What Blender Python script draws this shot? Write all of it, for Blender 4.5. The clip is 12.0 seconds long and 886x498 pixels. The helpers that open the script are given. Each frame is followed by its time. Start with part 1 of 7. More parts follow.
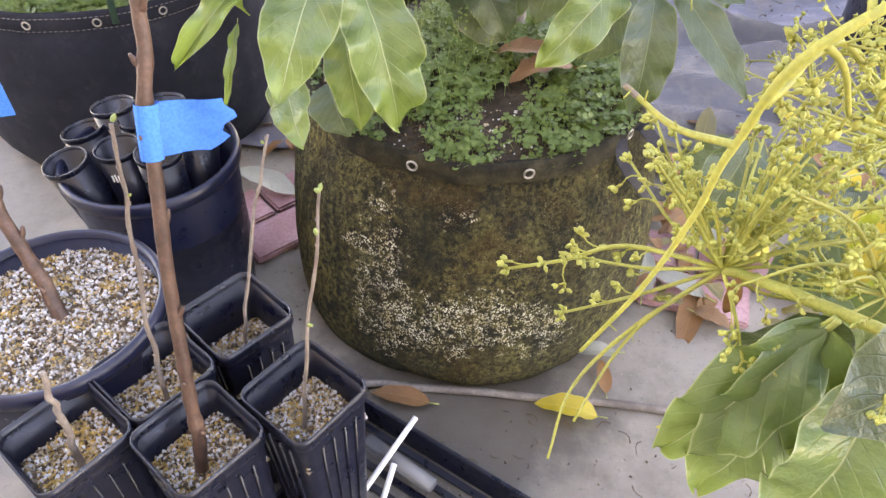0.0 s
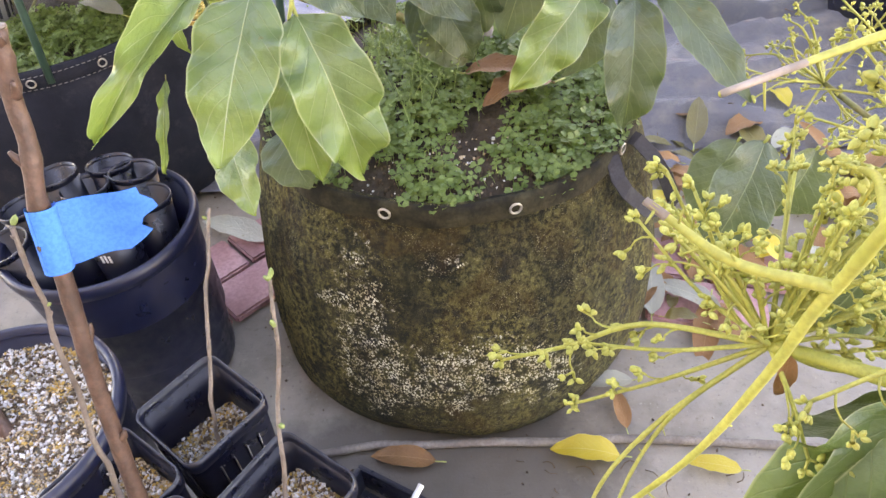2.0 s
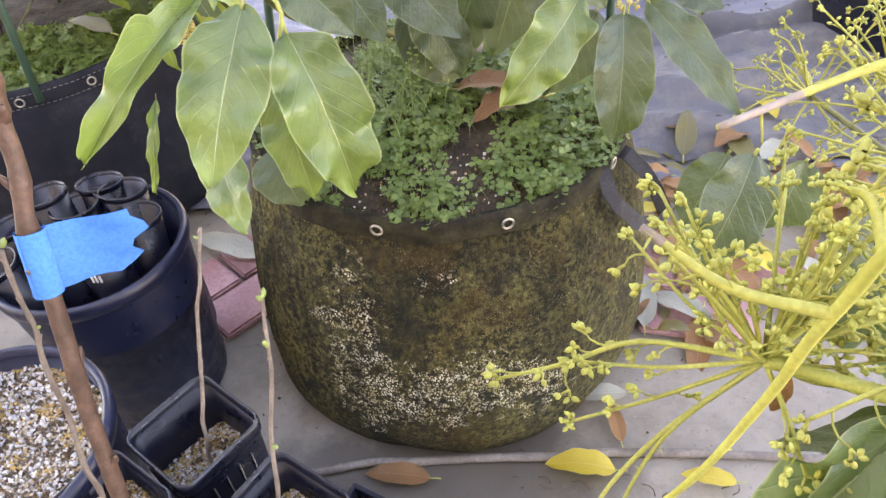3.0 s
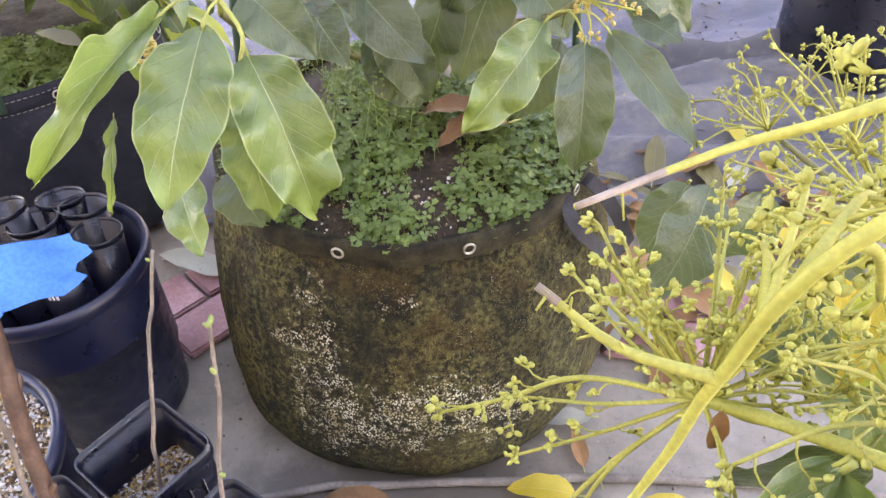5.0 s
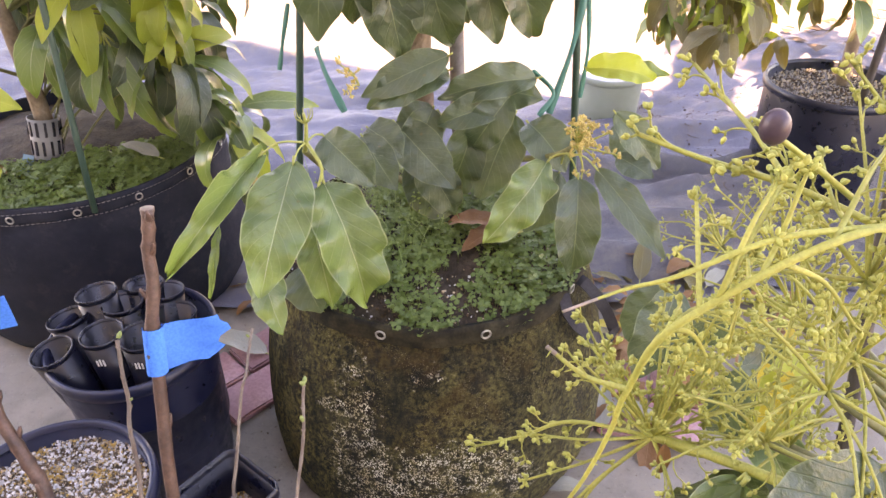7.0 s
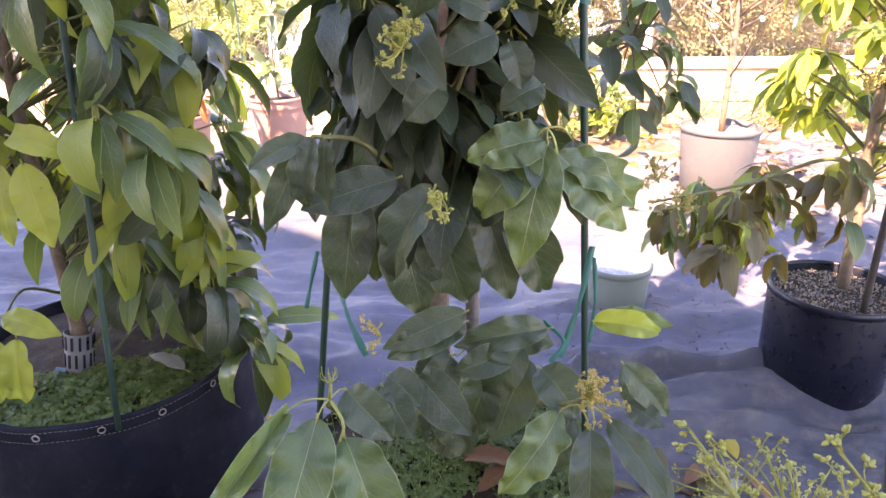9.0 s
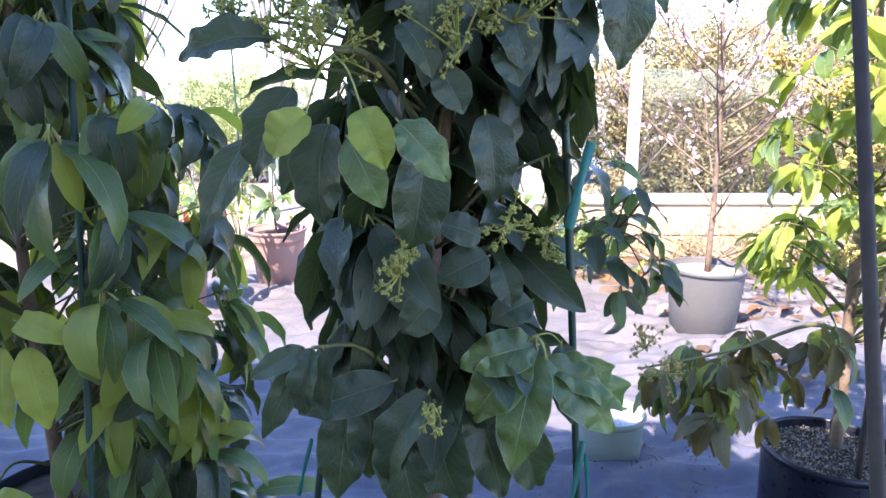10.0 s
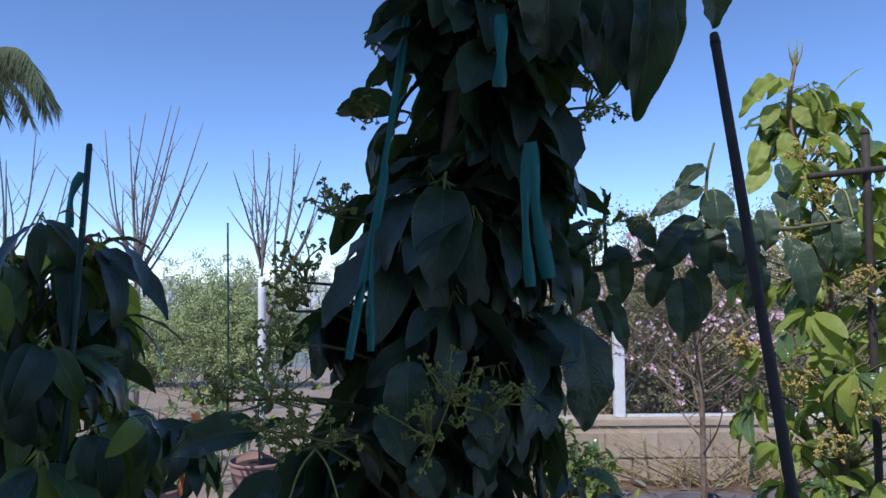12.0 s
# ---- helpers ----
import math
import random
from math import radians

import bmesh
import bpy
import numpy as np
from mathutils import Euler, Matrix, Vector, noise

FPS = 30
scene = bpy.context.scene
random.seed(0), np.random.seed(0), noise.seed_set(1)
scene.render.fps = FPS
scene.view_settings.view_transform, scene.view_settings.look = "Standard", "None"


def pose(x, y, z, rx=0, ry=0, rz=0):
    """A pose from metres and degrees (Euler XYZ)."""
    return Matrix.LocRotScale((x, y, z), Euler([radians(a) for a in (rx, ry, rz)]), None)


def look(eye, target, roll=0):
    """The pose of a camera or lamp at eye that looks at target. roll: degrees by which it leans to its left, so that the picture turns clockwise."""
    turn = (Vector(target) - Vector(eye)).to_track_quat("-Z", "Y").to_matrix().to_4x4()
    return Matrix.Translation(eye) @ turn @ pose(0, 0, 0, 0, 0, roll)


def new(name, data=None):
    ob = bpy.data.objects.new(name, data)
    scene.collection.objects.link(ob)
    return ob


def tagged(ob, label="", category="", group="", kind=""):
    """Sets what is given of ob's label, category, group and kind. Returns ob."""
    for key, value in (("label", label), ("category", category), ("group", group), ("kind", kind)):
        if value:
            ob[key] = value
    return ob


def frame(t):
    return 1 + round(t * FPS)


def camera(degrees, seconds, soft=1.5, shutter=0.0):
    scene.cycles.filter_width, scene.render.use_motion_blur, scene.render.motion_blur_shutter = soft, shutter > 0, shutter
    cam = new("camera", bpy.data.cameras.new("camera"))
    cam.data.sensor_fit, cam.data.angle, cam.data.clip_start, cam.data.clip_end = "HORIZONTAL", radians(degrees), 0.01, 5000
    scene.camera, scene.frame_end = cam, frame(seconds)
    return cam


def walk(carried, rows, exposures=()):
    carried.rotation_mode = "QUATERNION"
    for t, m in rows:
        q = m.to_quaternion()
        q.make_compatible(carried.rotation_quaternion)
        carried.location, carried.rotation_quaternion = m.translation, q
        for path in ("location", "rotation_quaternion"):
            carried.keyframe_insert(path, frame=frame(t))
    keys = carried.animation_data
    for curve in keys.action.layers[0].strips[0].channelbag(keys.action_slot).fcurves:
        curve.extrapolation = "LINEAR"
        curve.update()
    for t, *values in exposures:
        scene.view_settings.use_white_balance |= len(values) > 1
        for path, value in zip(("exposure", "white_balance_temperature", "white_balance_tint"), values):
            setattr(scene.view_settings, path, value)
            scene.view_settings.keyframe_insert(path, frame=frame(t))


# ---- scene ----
cam = camera(65.5, 12.0)
PATH = [
    (0, (0.085, 0.193, 0.936), (-0.02, 1.617, -0.465), 1.2),
    (0.5, (0.1, 0.285, 0.878), (0.03, 1.677, -0.556), 0.1),
    (1, (0.091, 0.302, 0.874), (0.005, 1.695, -0.559), -2.1),
    (1.5, (0.09, 0.301, 0.894), (-0.008, 1.716, -0.516), -4.1),
    (2, (0.094, 0.301, 0.91), (-0.001, 1.729, -0.486), -4.9),
    (2.5, (0.092, 0.303, 0.912), (0.011, 1.747, -0.469), -4.9),
    (4.5, (0.108, 0.308, 0.913), (0.082, 1.773, -0.448), -3.5),
    (5, (0.114, 0.312, 0.918), (0.106, 1.795, -0.425), -2.2),
    (5.5, (0.099, 0.317, 0.956), (0.104, 1.83, -0.352), -1.4),
    (6, (0.065, 0.254, 1.027), (0.085, 1.814, -0.223), -0.7),
    (6.5, (0.078, 0.177, 1.045), (0.096, 1.779, -0.152), -0.4),
    (6.7, (0.083, 0.161, 1.041), (0.094, 1.78, -0.135), -0.4),
    (8.3, (0.073, 0.167, 1.131), (0.034, 1.928, 0.185), -1.3),
    (8.5, (0.075, 0.173, 1.137), (0.037, 1.958, 0.235), -1.0),
    (9, (0.078, 0.186, 1.2), (0.042, 2.031, 0.428), -0.7),
    (9.5, (0.069, 0.187, 1.283), (0.043, 2.09, 0.669), -0.5),
    (10, (0.077, 0.187, 1.332), (0.063, 2.132, 0.871), -0.1),
    (10.5, (0.083, 0.182, 1.392), (0.073, 2.161, 1.099), -0.2),
    (11, (0.086, 0.186, 1.444), (0.081, 2.182, 1.315), -0.9),
    (11.5, (0.087, 0.169, 1.507), (0.09, 2.169, 1.504), -0.7),
    (12, (0.097, 0.147, 1.559), (0.113, 2.145, 1.649), -0.5),
]
walk(cam, [(t, look(eye, target, roll)) for t, eye, target, roll in PATH],
     exposures=[(0.0, 4.32, 15500, 29), (2.5, 4.36, 15500, 29), (5.0, 4.32, 14800, 31), (6.7, 4.02, 15000, 36), (8.5, 3.60, 11400, 41), (9.5, 2.92, 7900, 32), (10.5, 1.88, 5700, 17), (11.0, 0.95, 5350, 17), (11.5, 0.4, 5800, 18), (12.0, 0.22, 5700, 16)])

# ---- daylight ----
SUN_WAY = Vector((0.6, 1.0, -1.5)).normalized()
world = bpy.data.worlds.new("sky")
scene.world = world
world.use_nodes = True
wn = world.node_tree.nodes
sky = wn.new("ShaderNodeTexSky")
sky.sky_type, sky.sun_disc = "NISHITA", False
sky.sun_elevation, sky.sun_rotation = radians(52), radians(211)
sky.altitude, sky.air_density, sky.dust_density, sky.ozone_density = 100, 0.72, 0.03, 4.5
world.node_tree.links.new(sky.outputs[0], wn["Background"].inputs[0])
wn["Background"].inputs[1].default_value = 0.15
sun_data = bpy.data.lights.new("sun", "SUN")
sun_data.energy, sun_data.angle, sun_data.color = 3.2, radians(0.53), (1.0, 0.93, 0.82)
sun = new("sun", sun_data)
sun.matrix_world = look((-6, -10, 12), Vector((-6, -10, 12)) + SUN_WAY)


# ---- materials ----
def rgb(c):
    return (*c, 1.0)


class Nodes:
    """A small helper for node materials."""

    def __init__(self, name):
        self.mat = bpy.data.materials.new(name)
        self.mat.use_nodes = True
        self.tree = self.mat.node_tree
        self.bsdf = self.tree.nodes["Principled BSDF"]
        self.out = self.tree.nodes["Material Output"]

    def add(self, kind, **values):
        node = self.tree.nodes.new(kind)
        for key, value in values.items():
            node.inputs[key].default_value = value
        return node

    def link(self, a, b):
        self.tree.links.new(a, b)

    def coords(self, what="Object"):
        return self.add("ShaderNodeTexCoord").outputs[what]

    def noise(self, vector, scale, detail=4.0, rough=0.55, distort=0.0):
        n = self.add("ShaderNodeTexNoise", Scale=scale, Detail=detail, Roughness=rough, Distortion=distort)
        self.link(vector, n.inputs["Vector"])
        return n.outputs["Fac"]

    def ramp(self, fac, low, high, a=(0, 0, 0), b=(1, 1, 1)):
        r = self.tree.nodes.new("ShaderNodeValToRGB")
        r.color_ramp.elements[0].position, r.color_ramp.elements[1].position = low, high
        r.color_ramp.elements[0].color, r.color_ramp.elements[1].color = rgb(a), rgb(b)
        self.link(fac, r.inputs[0])
        return r.outputs[0]

    def mix(self, fac, a, b, mode="MIX"):
        m = self.tree.nodes.new("ShaderNodeMix")
        m.data_type, m.blend_type = "RGBA", mode
        for value, socket in ((fac, m.inputs[0]), (a, m.inputs[6]), (b, m.inputs[7])):
            if isinstance(value, bpy.types.NodeSocket):
                self.link(value, socket)
            else:
                socket.default_value = rgb(value) if isinstance(value, tuple) else value
        return m.outputs[2]

    def math(self, op, a, b=0.0, clamp=False):
        m = self.tree.nodes.new("ShaderNodeMath")
        m.operation, m.use_clamp = op, clamp
        for value, socket in ((a, m.inputs[0]), (b, m.inputs[1])):
            if isinstance(value, bpy.types.NodeSocket):
                self.link(value, socket)
            else:
                socket.default_value = value
        return m.outputs[0]

    def bump(self, height, strength=0.4, distance=0.002):
        b = self.add("ShaderNodeBump", Strength=strength, Distance=distance)
        self.link(height, b.inputs["Height"])
        self.link(b.outputs[0], self.bsdf.inputs["Normal"])

    def colour(self, socket):
        self.link(socket, self.bsdf.inputs["Base Color"])

    def set(self, **values):
        for key, value in values.items():
            self.bsdf.inputs[key.replace("_", " ")].default_value = value


def speckled(name, a, b, scale=12.0, fine=90.0, rough=0.8, bump=0.4, depth=0.002, metal=0.0, spread=0.12, spec=0.5):
    """Two tones at two scales, with fine relief and a small change from object to object."""
    m = Nodes(name)
    v = m.coords()
    big, small = m.noise(v, scale), m.noise(v, fine, 3.0)
    c = m.mix(m.ramp(big, 0.35, 0.68), a, b)
    c = m.mix(m.math("MULTIPLY", m.ramp(small, 0.42, 0.6), 0.35), c, tuple(x * 0.6 for x in a))
    info = m.add("ShaderNodeObjectInfo")
    hsv = m.add("ShaderNodeHueSaturation")
    m.link(m.math("ADD", m.math("MULTIPLY", info.outputs["Random"], 2 * spread), 1 - spread), hsv.inputs["Value"])
    m.link(c, hsv.inputs["Color"])
    m.colour(hsv.outputs[0])
    m.set(Roughness=rough, Metallic=metal)
    m.bsdf.inputs["Specular IOR Level"].default_value = spec
    m.bump(m.math("ADD", small, m.math("MULTIPLY", big, 0.5)), bump, depth)
    return m.mat


def leaf_material(name, deep, bright, pale, through_colour, gloss=0.32, glow=0.3, tips=None):
    """A leaf: pale midrib and side veins along the blade's own coordinates, blotches, light passing through."""
    m = Nodes(name)
    uv = m.add("ShaderNodeSeparateXYZ")
    m.link(m.coords("UV"), uv.inputs[0])
    u, v = uv.outputs[0], uv.outputs[1]
    side = m.math("ABSOLUTE", m.math("SUBTRACT", u, 0.5))
    rib = m.math("SUBTRACT", 1.0, m.math("MULTIPLY", side, 74.0), True)
    saw = m.math("FRACT", m.math("SUBTRACT", m.math("MULTIPLY", v, 9.0), m.math("MULTIPLY", side, 5.0)))
    vein = m.math("SUBTRACT", 1.0, m.math("MULTIPLY", m.math("ABSOLUTE", m.math("SUBTRACT", saw, 0.5)), 16.0), True)
    info = m.add("ShaderNodeObjectInfo")
    place = m.coords("Object")
    each = m.add("ShaderNodeNewGeometry").outputs["Random Per Island"]
    blotch = m.noise(place, 3.0, 3.0)
    fine = m.noise(place, 26.0, 4.0)
    tone = m.math("ADD", m.math("MULTIPLY", blotch, 0.7), m.math("SUBTRACT", m.math("ADD", m.math("MULTIPLY", info.outputs["Random"], 0.5), m.math("MULTIPLY", each, 0.45)), 0.35), True)
    c = m.mix(tone, deep, bright)
    c = m.mix(m.math("MULTIPLY", m.ramp(fine, 0.55, 0.75), 0.3), c, bright)
    if tips:
        yellowing = m.math("MULTIPLY", m.ramp(m.math("ADD", v, m.math("MULTIPLY", m.math("SUBTRACT", m.noise(place, 4.0, 3.0), 0.5), 0.9)), 0.35, 1.05), 0.6)
        c = m.mix(yellowing, c, tips)
    c = m.mix(m.math("MULTIPLY", vein, 0.16), c, pale)
    c = m.mix(m.math("MULTIPLY", rib, 0.85), c, pale)
    c = m.mix(m.math("MULTIPLY", m.ramp(side, 0.472, 0.496), 0.6), c, pale)
    spots = m.ramp(m.noise(place, 9.0, 2.0), 0.73, 0.78)
    c = m.mix(m.math("MULTIPLY", spots, 0.5), c, (0.16, 0.10, 0.03))
    m.colour(c)
    m.set(Roughness=gloss)
    m.bsdf.inputs["Specular IOR Level"].default_value = 0.6
    m.bump(m.math("SUBTRACT", m.math("MULTIPLY", fine, 0.5), m.math("MULTIPLY", m.math("ADD", vein, rib), 0.3)), 0.4, 0.010)
    thin = m.add("ShaderNodeBsdfTranslucent")
    m.link(m.mix(0.6, c, through_colour), thin.inputs[0])
    both = m.add("ShaderNodeMixShader")
    both.inputs[0].default_value = glow
    m.link(m.bsdf.outputs[0], both.inputs[1])
    m.link(thin.outputs[0], both.inputs[2])
    m.link(both.outputs[0], m.out.inputs[0])
    return m.mat


def felt_material(name, stained):
    """Black grow-bag felt; the old one carries algae, rust-brown damp and a crust of white salts."""
    m = Nodes(name)
    p = m.coords()
    fibre = m.noise(p, 420.0, 2.0)
    cloud = m.noise(p, 9.0, 5.0, 0.6)
    c = m.mix(m.ramp(cloud, 0.3, 0.7), (0.011, 0.013, 0.021), (0.027, 0.030, 0.041))
    if stained:
        xyz = m.add("ShaderNodeSeparateXYZ")
        m.link(p, xyz.inputs[0])
        z = xyz.outputs[2]
        algae = m.math("MULTIPLY", m.ramp(m.noise(p, 7.0, 6.0, 0.7), 0.36, 0.58), m.ramp(m.noise(p, 120.0, 6.0, 0.8), 0.44, 0.58))
        c = m.mix(m.math("MULTIPLY", algae, 0.85), (0.011, 0.011, 0.009), (0.165, 0.145, 0.052))
        moss = m.math("MULTIPLY", m.ramp(m.noise(p, 18.0, 6.0, 0.75), 0.5, 0.66), m.ramp(m.noise(p, 160.0, 4.0, 0.7), 0.4, 0.6))
        c = m.mix(m.math("MULTIPLY", moss, 0.65), c, (0.17, 0.155, 0.062))
        damp = m.ramp(m.noise(p, 11.0, 4.0, 0.6, 0.6), 0.5, 0.68)
        c = m.mix(m.math("MULTIPLY", damp, 0.55), c, (0.055, 0.031, 0.012))
        bare = m.ramp(m.noise(p, 14.0, 6.0, 0.75), 0.52, 0.62)
        c = m.mix(m.math("MULTIPLY", bare, 0.8), c, (0.014, 0.014, 0.014))
        grains = m.add("ShaderNodeTexVoronoi", Scale=1.0)
        squash = m.add("ShaderNodeMapping")
        squash.inputs["Scale"].default_value = (370.0, 370.0, 265.0)
        m.link(p, squash.inputs[0])
        m.link(squash.outputs[0], grains.inputs["Vector"])
        dots = m.ramp(grains.outputs["Distance"], 0.36, 0.52, (1, 1, 1), (0, 0, 0))
        pepper = m.ramp(m.noise(p, 60.0, 2.0, 0.6), 0.40, 0.52)
        patch = m.math("MULTIPLY", m.ramp(m.noise(p, 12.0, 6.0, 0.75), 0.46, 0.7), 0.36)
        for cx, cy, cz, rad, amount in ((-0.110, -0.285, 0.18, 0.075, 0.50), (-0.102, -0.292, 0.13, 0.075, 0.50), (-0.125, -0.267, 0.26, 0.085, 0.30), (-0.110, -0.251, 0.335, 0.07, 0.18), (-0.035, -0.303, 0.145, 0.10, 0.34), (0.02, -0.304, 0.17, 0.10, 0.33), (0.075, -0.295, 0.165, 0.09, 0.36), (0.004, -0.27, 0.345, 0.06, 0.15), (0.12, -0.285, 0.13, 0.08, 0.30)):
            off = m.add("ShaderNodeVectorMath")
            off.operation = "DISTANCE"
            m.link(p, off.inputs[0])
            off.inputs[1].default_value = (cx, cy, cz)
            ragged = m.math("ADD", off.outputs["Value"], m.math("MULTIPLY", m.math("SUBTRACT", m.noise(p, 28.0, 6.0, 0.72), 0.5), 0.17))
            patch = m.math("MAXIMUM", patch, m.math("MULTIPLY", m.math("SUBTRACT", 1.0, m.math("DIVIDE", ragged, rad), True), amount * 3.6))
        keep = m.ramp(m.math("SUBTRACT", m.math("MINIMUM", patch, 1.0), m.math("MULTIPLY", m.noise(p, 130.0, 2.0, 0.5), 0.85)), -0.06, 0.30)
        crust = m.math("MULTIPLY", m.math("MULTIPLY", dots, pepper), keep)
        flecks = m.add("ShaderNodeTexVoronoi", Scale=430.0)
        m.link(p, flecks.inputs["Vector"])
        fleck = m.math("MULTIPLY", m.ramp(flecks.outputs["Distance"], 0.16, 0.26, (1, 1, 1), (0, 0, 0)), m.ramp(m.noise(p, 26.0, 5.0, 0.7), 0.47, 0.6))
        c = m.mix(m.math("MULTIPLY", fleck, 0.7), c, (0.34, 0.31, 0.20))
        c = m.mix(crust, c, m.mix(m.ramp(m.noise(p, 40.0, 3.0), 0.4, 0.6), (0.40, 0.34, 0.22), (0.70, 0.67, 0.57)))
        streak = m.add("ShaderNodeMapping")
        streak.inputs["Scale"].default_value = (30.0, 30.0, 3.5)
        m.link(p, streak.inputs[0])
        run = m.ramp(m.noise(streak.outputs[0], 1.0, 5.0, 0.7), 0.5, 0.68)
        c = m.mix(m.math("MULTIPLY", run, 0.7), c, (0.009, 0.011, 0.010))
        m.bump(m.math("ADD", m.math("ADD", fibre, m.math("MULTIPLY", m.noise(p, 90.0, 4.0, 0.7), 2.0)), m.math("MULTIPLY", crust, 2.0)), 0.9, 0.0025)
    else:
        dust = m.ramp(m.noise(p, 30.0, 5.0, 0.7), 0.55, 0.8)
        c = m.mix(m.math("MULTIPLY", dust, 0.25), c, (0.10, 0.10, 0.10))
        m.bump(fibre, 0.6, 0.0012)
    m.colour(c)
    m.set(Roughness=0.92)
    m.bsdf.inputs["Specular IOR Level"].default_value = 0.15
    return m.mat


def tarp_material(name="weed_cloth", deep=(0.088, 0.093, 0.132), light=(0.175, 0.180, 0.232)):
    """Woven weed cloth, dusty blue-grey, with fine crossed threads."""
    m = Nodes(name)
    p = m.coords()
    threads = []
    for axis in ("X", "Y"):
        w = m.add("ShaderNodeTexWave", Scale=160.0, Distortion=0.3)
        w.bands_direction = axis
        m.link(p, w.inputs["Vector"])
        threads.append(w.outputs["Fac"])
    weave = m.math("MULTIPLY", threads[0], threads[1])
    dust = m.noise(p, 2.2, 5.0, 0.6)
    c = m.mix(m.ramp(dust, 0.35, 0.7), deep, light)
    c = m.mix(m.math("MULTIPLY", m.ramp(m.noise(p, 13.0, 6.0, 0.75), 0.47, 0.68), 0.62), c, (0.22, 0.19, 0.16))
    xyz = m.add("ShaderNodeSeparateXYZ")
    m.link(p, xyz.inputs[0])
    away = m.math("ADD", xyz.outputs[1], m.math("MULTIPLY", m.math("SUBTRACT", m.noise(p, 2.6, 6.0, 0.7), 0.5), 2.6))
    c = m.mix(m.math("MULTIPLY", m.ramp(m.math("MULTIPLY", away, 0.2), 0.56, 0.80), 0.55), c, (0.205, 0.172, 0.148))
    c = m.mix(m.math("MULTIPLY", weave, 0.2), c, (0.05, 0.05, 0.07))
    m.colour(c)
    m.set(Roughness=0.42)
    m.bump(m.math("ADD", weave, m.math("MULTIPLY", m.noise(p, 14.0, 5.0, 0.6, 0.8), 6.0)), 0.5, 0.004)
    return m.mat


def concrete_material():
    m = Nodes("concrete")
    p = m.coords()
    cloud, stain, grain = m.noise(p, 2.9, 6.0, 0.62), m.noise(p, 9.0, 5.0, 0.65), m.noise(p, 240.0, 3.0)
    c = m.mix(m.ramp(cloud, 0.3, 0.7), (0.150, 0.128, 0.104), (0.30, 0.268, 0.228))
    c = m.mix(m.math("MULTIPLY", m.ramp(stain, 0.46, 0.70), 0.7), c, (0.095, 0.075, 0.055))
    c = m.mix(m.math("MULTIPLY", m.ramp(grain, 0.55, 0.7), 0.3), c, (0.2, 0.19, 0.17))
    grit = m.ramp(m.noise(p, 85.0, 5.0, 0.75), 0.56, 0.66)
    c = m.mix(m.math("MULTIPLY", grit, 0.4), c, (0.07, 0.06, 0.05))
    pale = m.ramp(m.noise(p, 130.0, 4.0, 0.7), 0.62, 0.7)
    c = m.mix(m.math("MULTIPLY", pale, 0.35), c, (0.42, 0.39, 0.34))
    spot = m.add("ShaderNodeMapping")
    spot.inputs["Location"].default_value = (-0.04 / 0.30, -0.78 / 0.17, 0.0)
    spot.inputs["Scale"].default_value = (1 / 0.30, 1 / 0.17, 0.0)
    m.link(p, spot.inputs[0])
    far = m.add("ShaderNodeVectorMath")
    far.operation = "LENGTH"
    m.link(spot.outputs[0], far.inputs[0])
    edge = m.math("ADD", far.outputs["Value"], m.math("MULTIPLY", m.math("SUBTRACT", m.noise(p, 11.0, 5.0, 0.65), 0.5), 1.1))
    damp = m.ramp(edge, 0.62, 1.12, (1, 1, 1), (0, 0, 0))
    c = m.mix(m.math("MULTIPLY", damp, 0.78), c, (0.052, 0.042, 0.034))
    m.colour(c)
    dry = m.ramp(stain, 0.4, 0.7, (0.75, 0.75, 0.75), (0.35, 0.35, 0.35))
    m.link(m.mix(m.math("MULTIPLY", damp, 0.8), dry, (0.28, 0.28, 0.28)), m.bsdf.inputs["Roughness"])
    m.bump(m.math("ADD", m.math("ADD", grain, stain), grit), 0.35, 0.0015)
    return m.mat


def plastic(name, c, rough=0.42, dust=(0.22, 0.22, 0.24), amount=0.10):
    m = Nodes(name)
    p = m.coords()
    d = m.ramp(m.noise(p, 18.0, 5.0, 0.65), 0.48, 0.75)
    m.colour(m.mix(m.math("MULTIPLY", d, amount), c, dust))
    m.link(m.ramp(m.noise(p, 45.0, 3.0), 0.3, 0.7, (rough - 0.08,) * 3, (rough + 0.2,) * 3), m.bsdf.inputs["Roughness"])
    m.bump(m.noise(p, 60.0, 3.0), 0.12, 0.001)
    return m.mat


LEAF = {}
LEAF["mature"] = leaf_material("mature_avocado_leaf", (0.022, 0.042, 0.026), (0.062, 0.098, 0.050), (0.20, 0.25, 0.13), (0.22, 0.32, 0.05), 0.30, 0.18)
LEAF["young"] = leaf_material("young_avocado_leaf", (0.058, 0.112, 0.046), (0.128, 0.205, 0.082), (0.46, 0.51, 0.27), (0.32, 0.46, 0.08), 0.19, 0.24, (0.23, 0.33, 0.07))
LEAF["lime"] = leaf_material("lime_green_leaf", (0.22, 0.31, 0.05), (0.42, 0.49, 0.11), (0.54, 0.58, 0.18), (0.60, 0.66, 0.05), 0.38, 0.46)
LEAF["red"] = leaf_material("red_flush_leaf", (0.20, 0.035, 0.012), (0.42, 0.11, 0.025), (0.5, 0.3, 0.1), (0.7, 0.2, 0.03), 0.4, 0.35)
LEAF["dead"] = leaf_material("dry_brown_leaf", (0.13, 0.055, 0.02), (0.30, 0.13, 0.045), (0.35, 0.2, 0.09), (0.4, 0.18, 0.05), 0.65, 0.12)
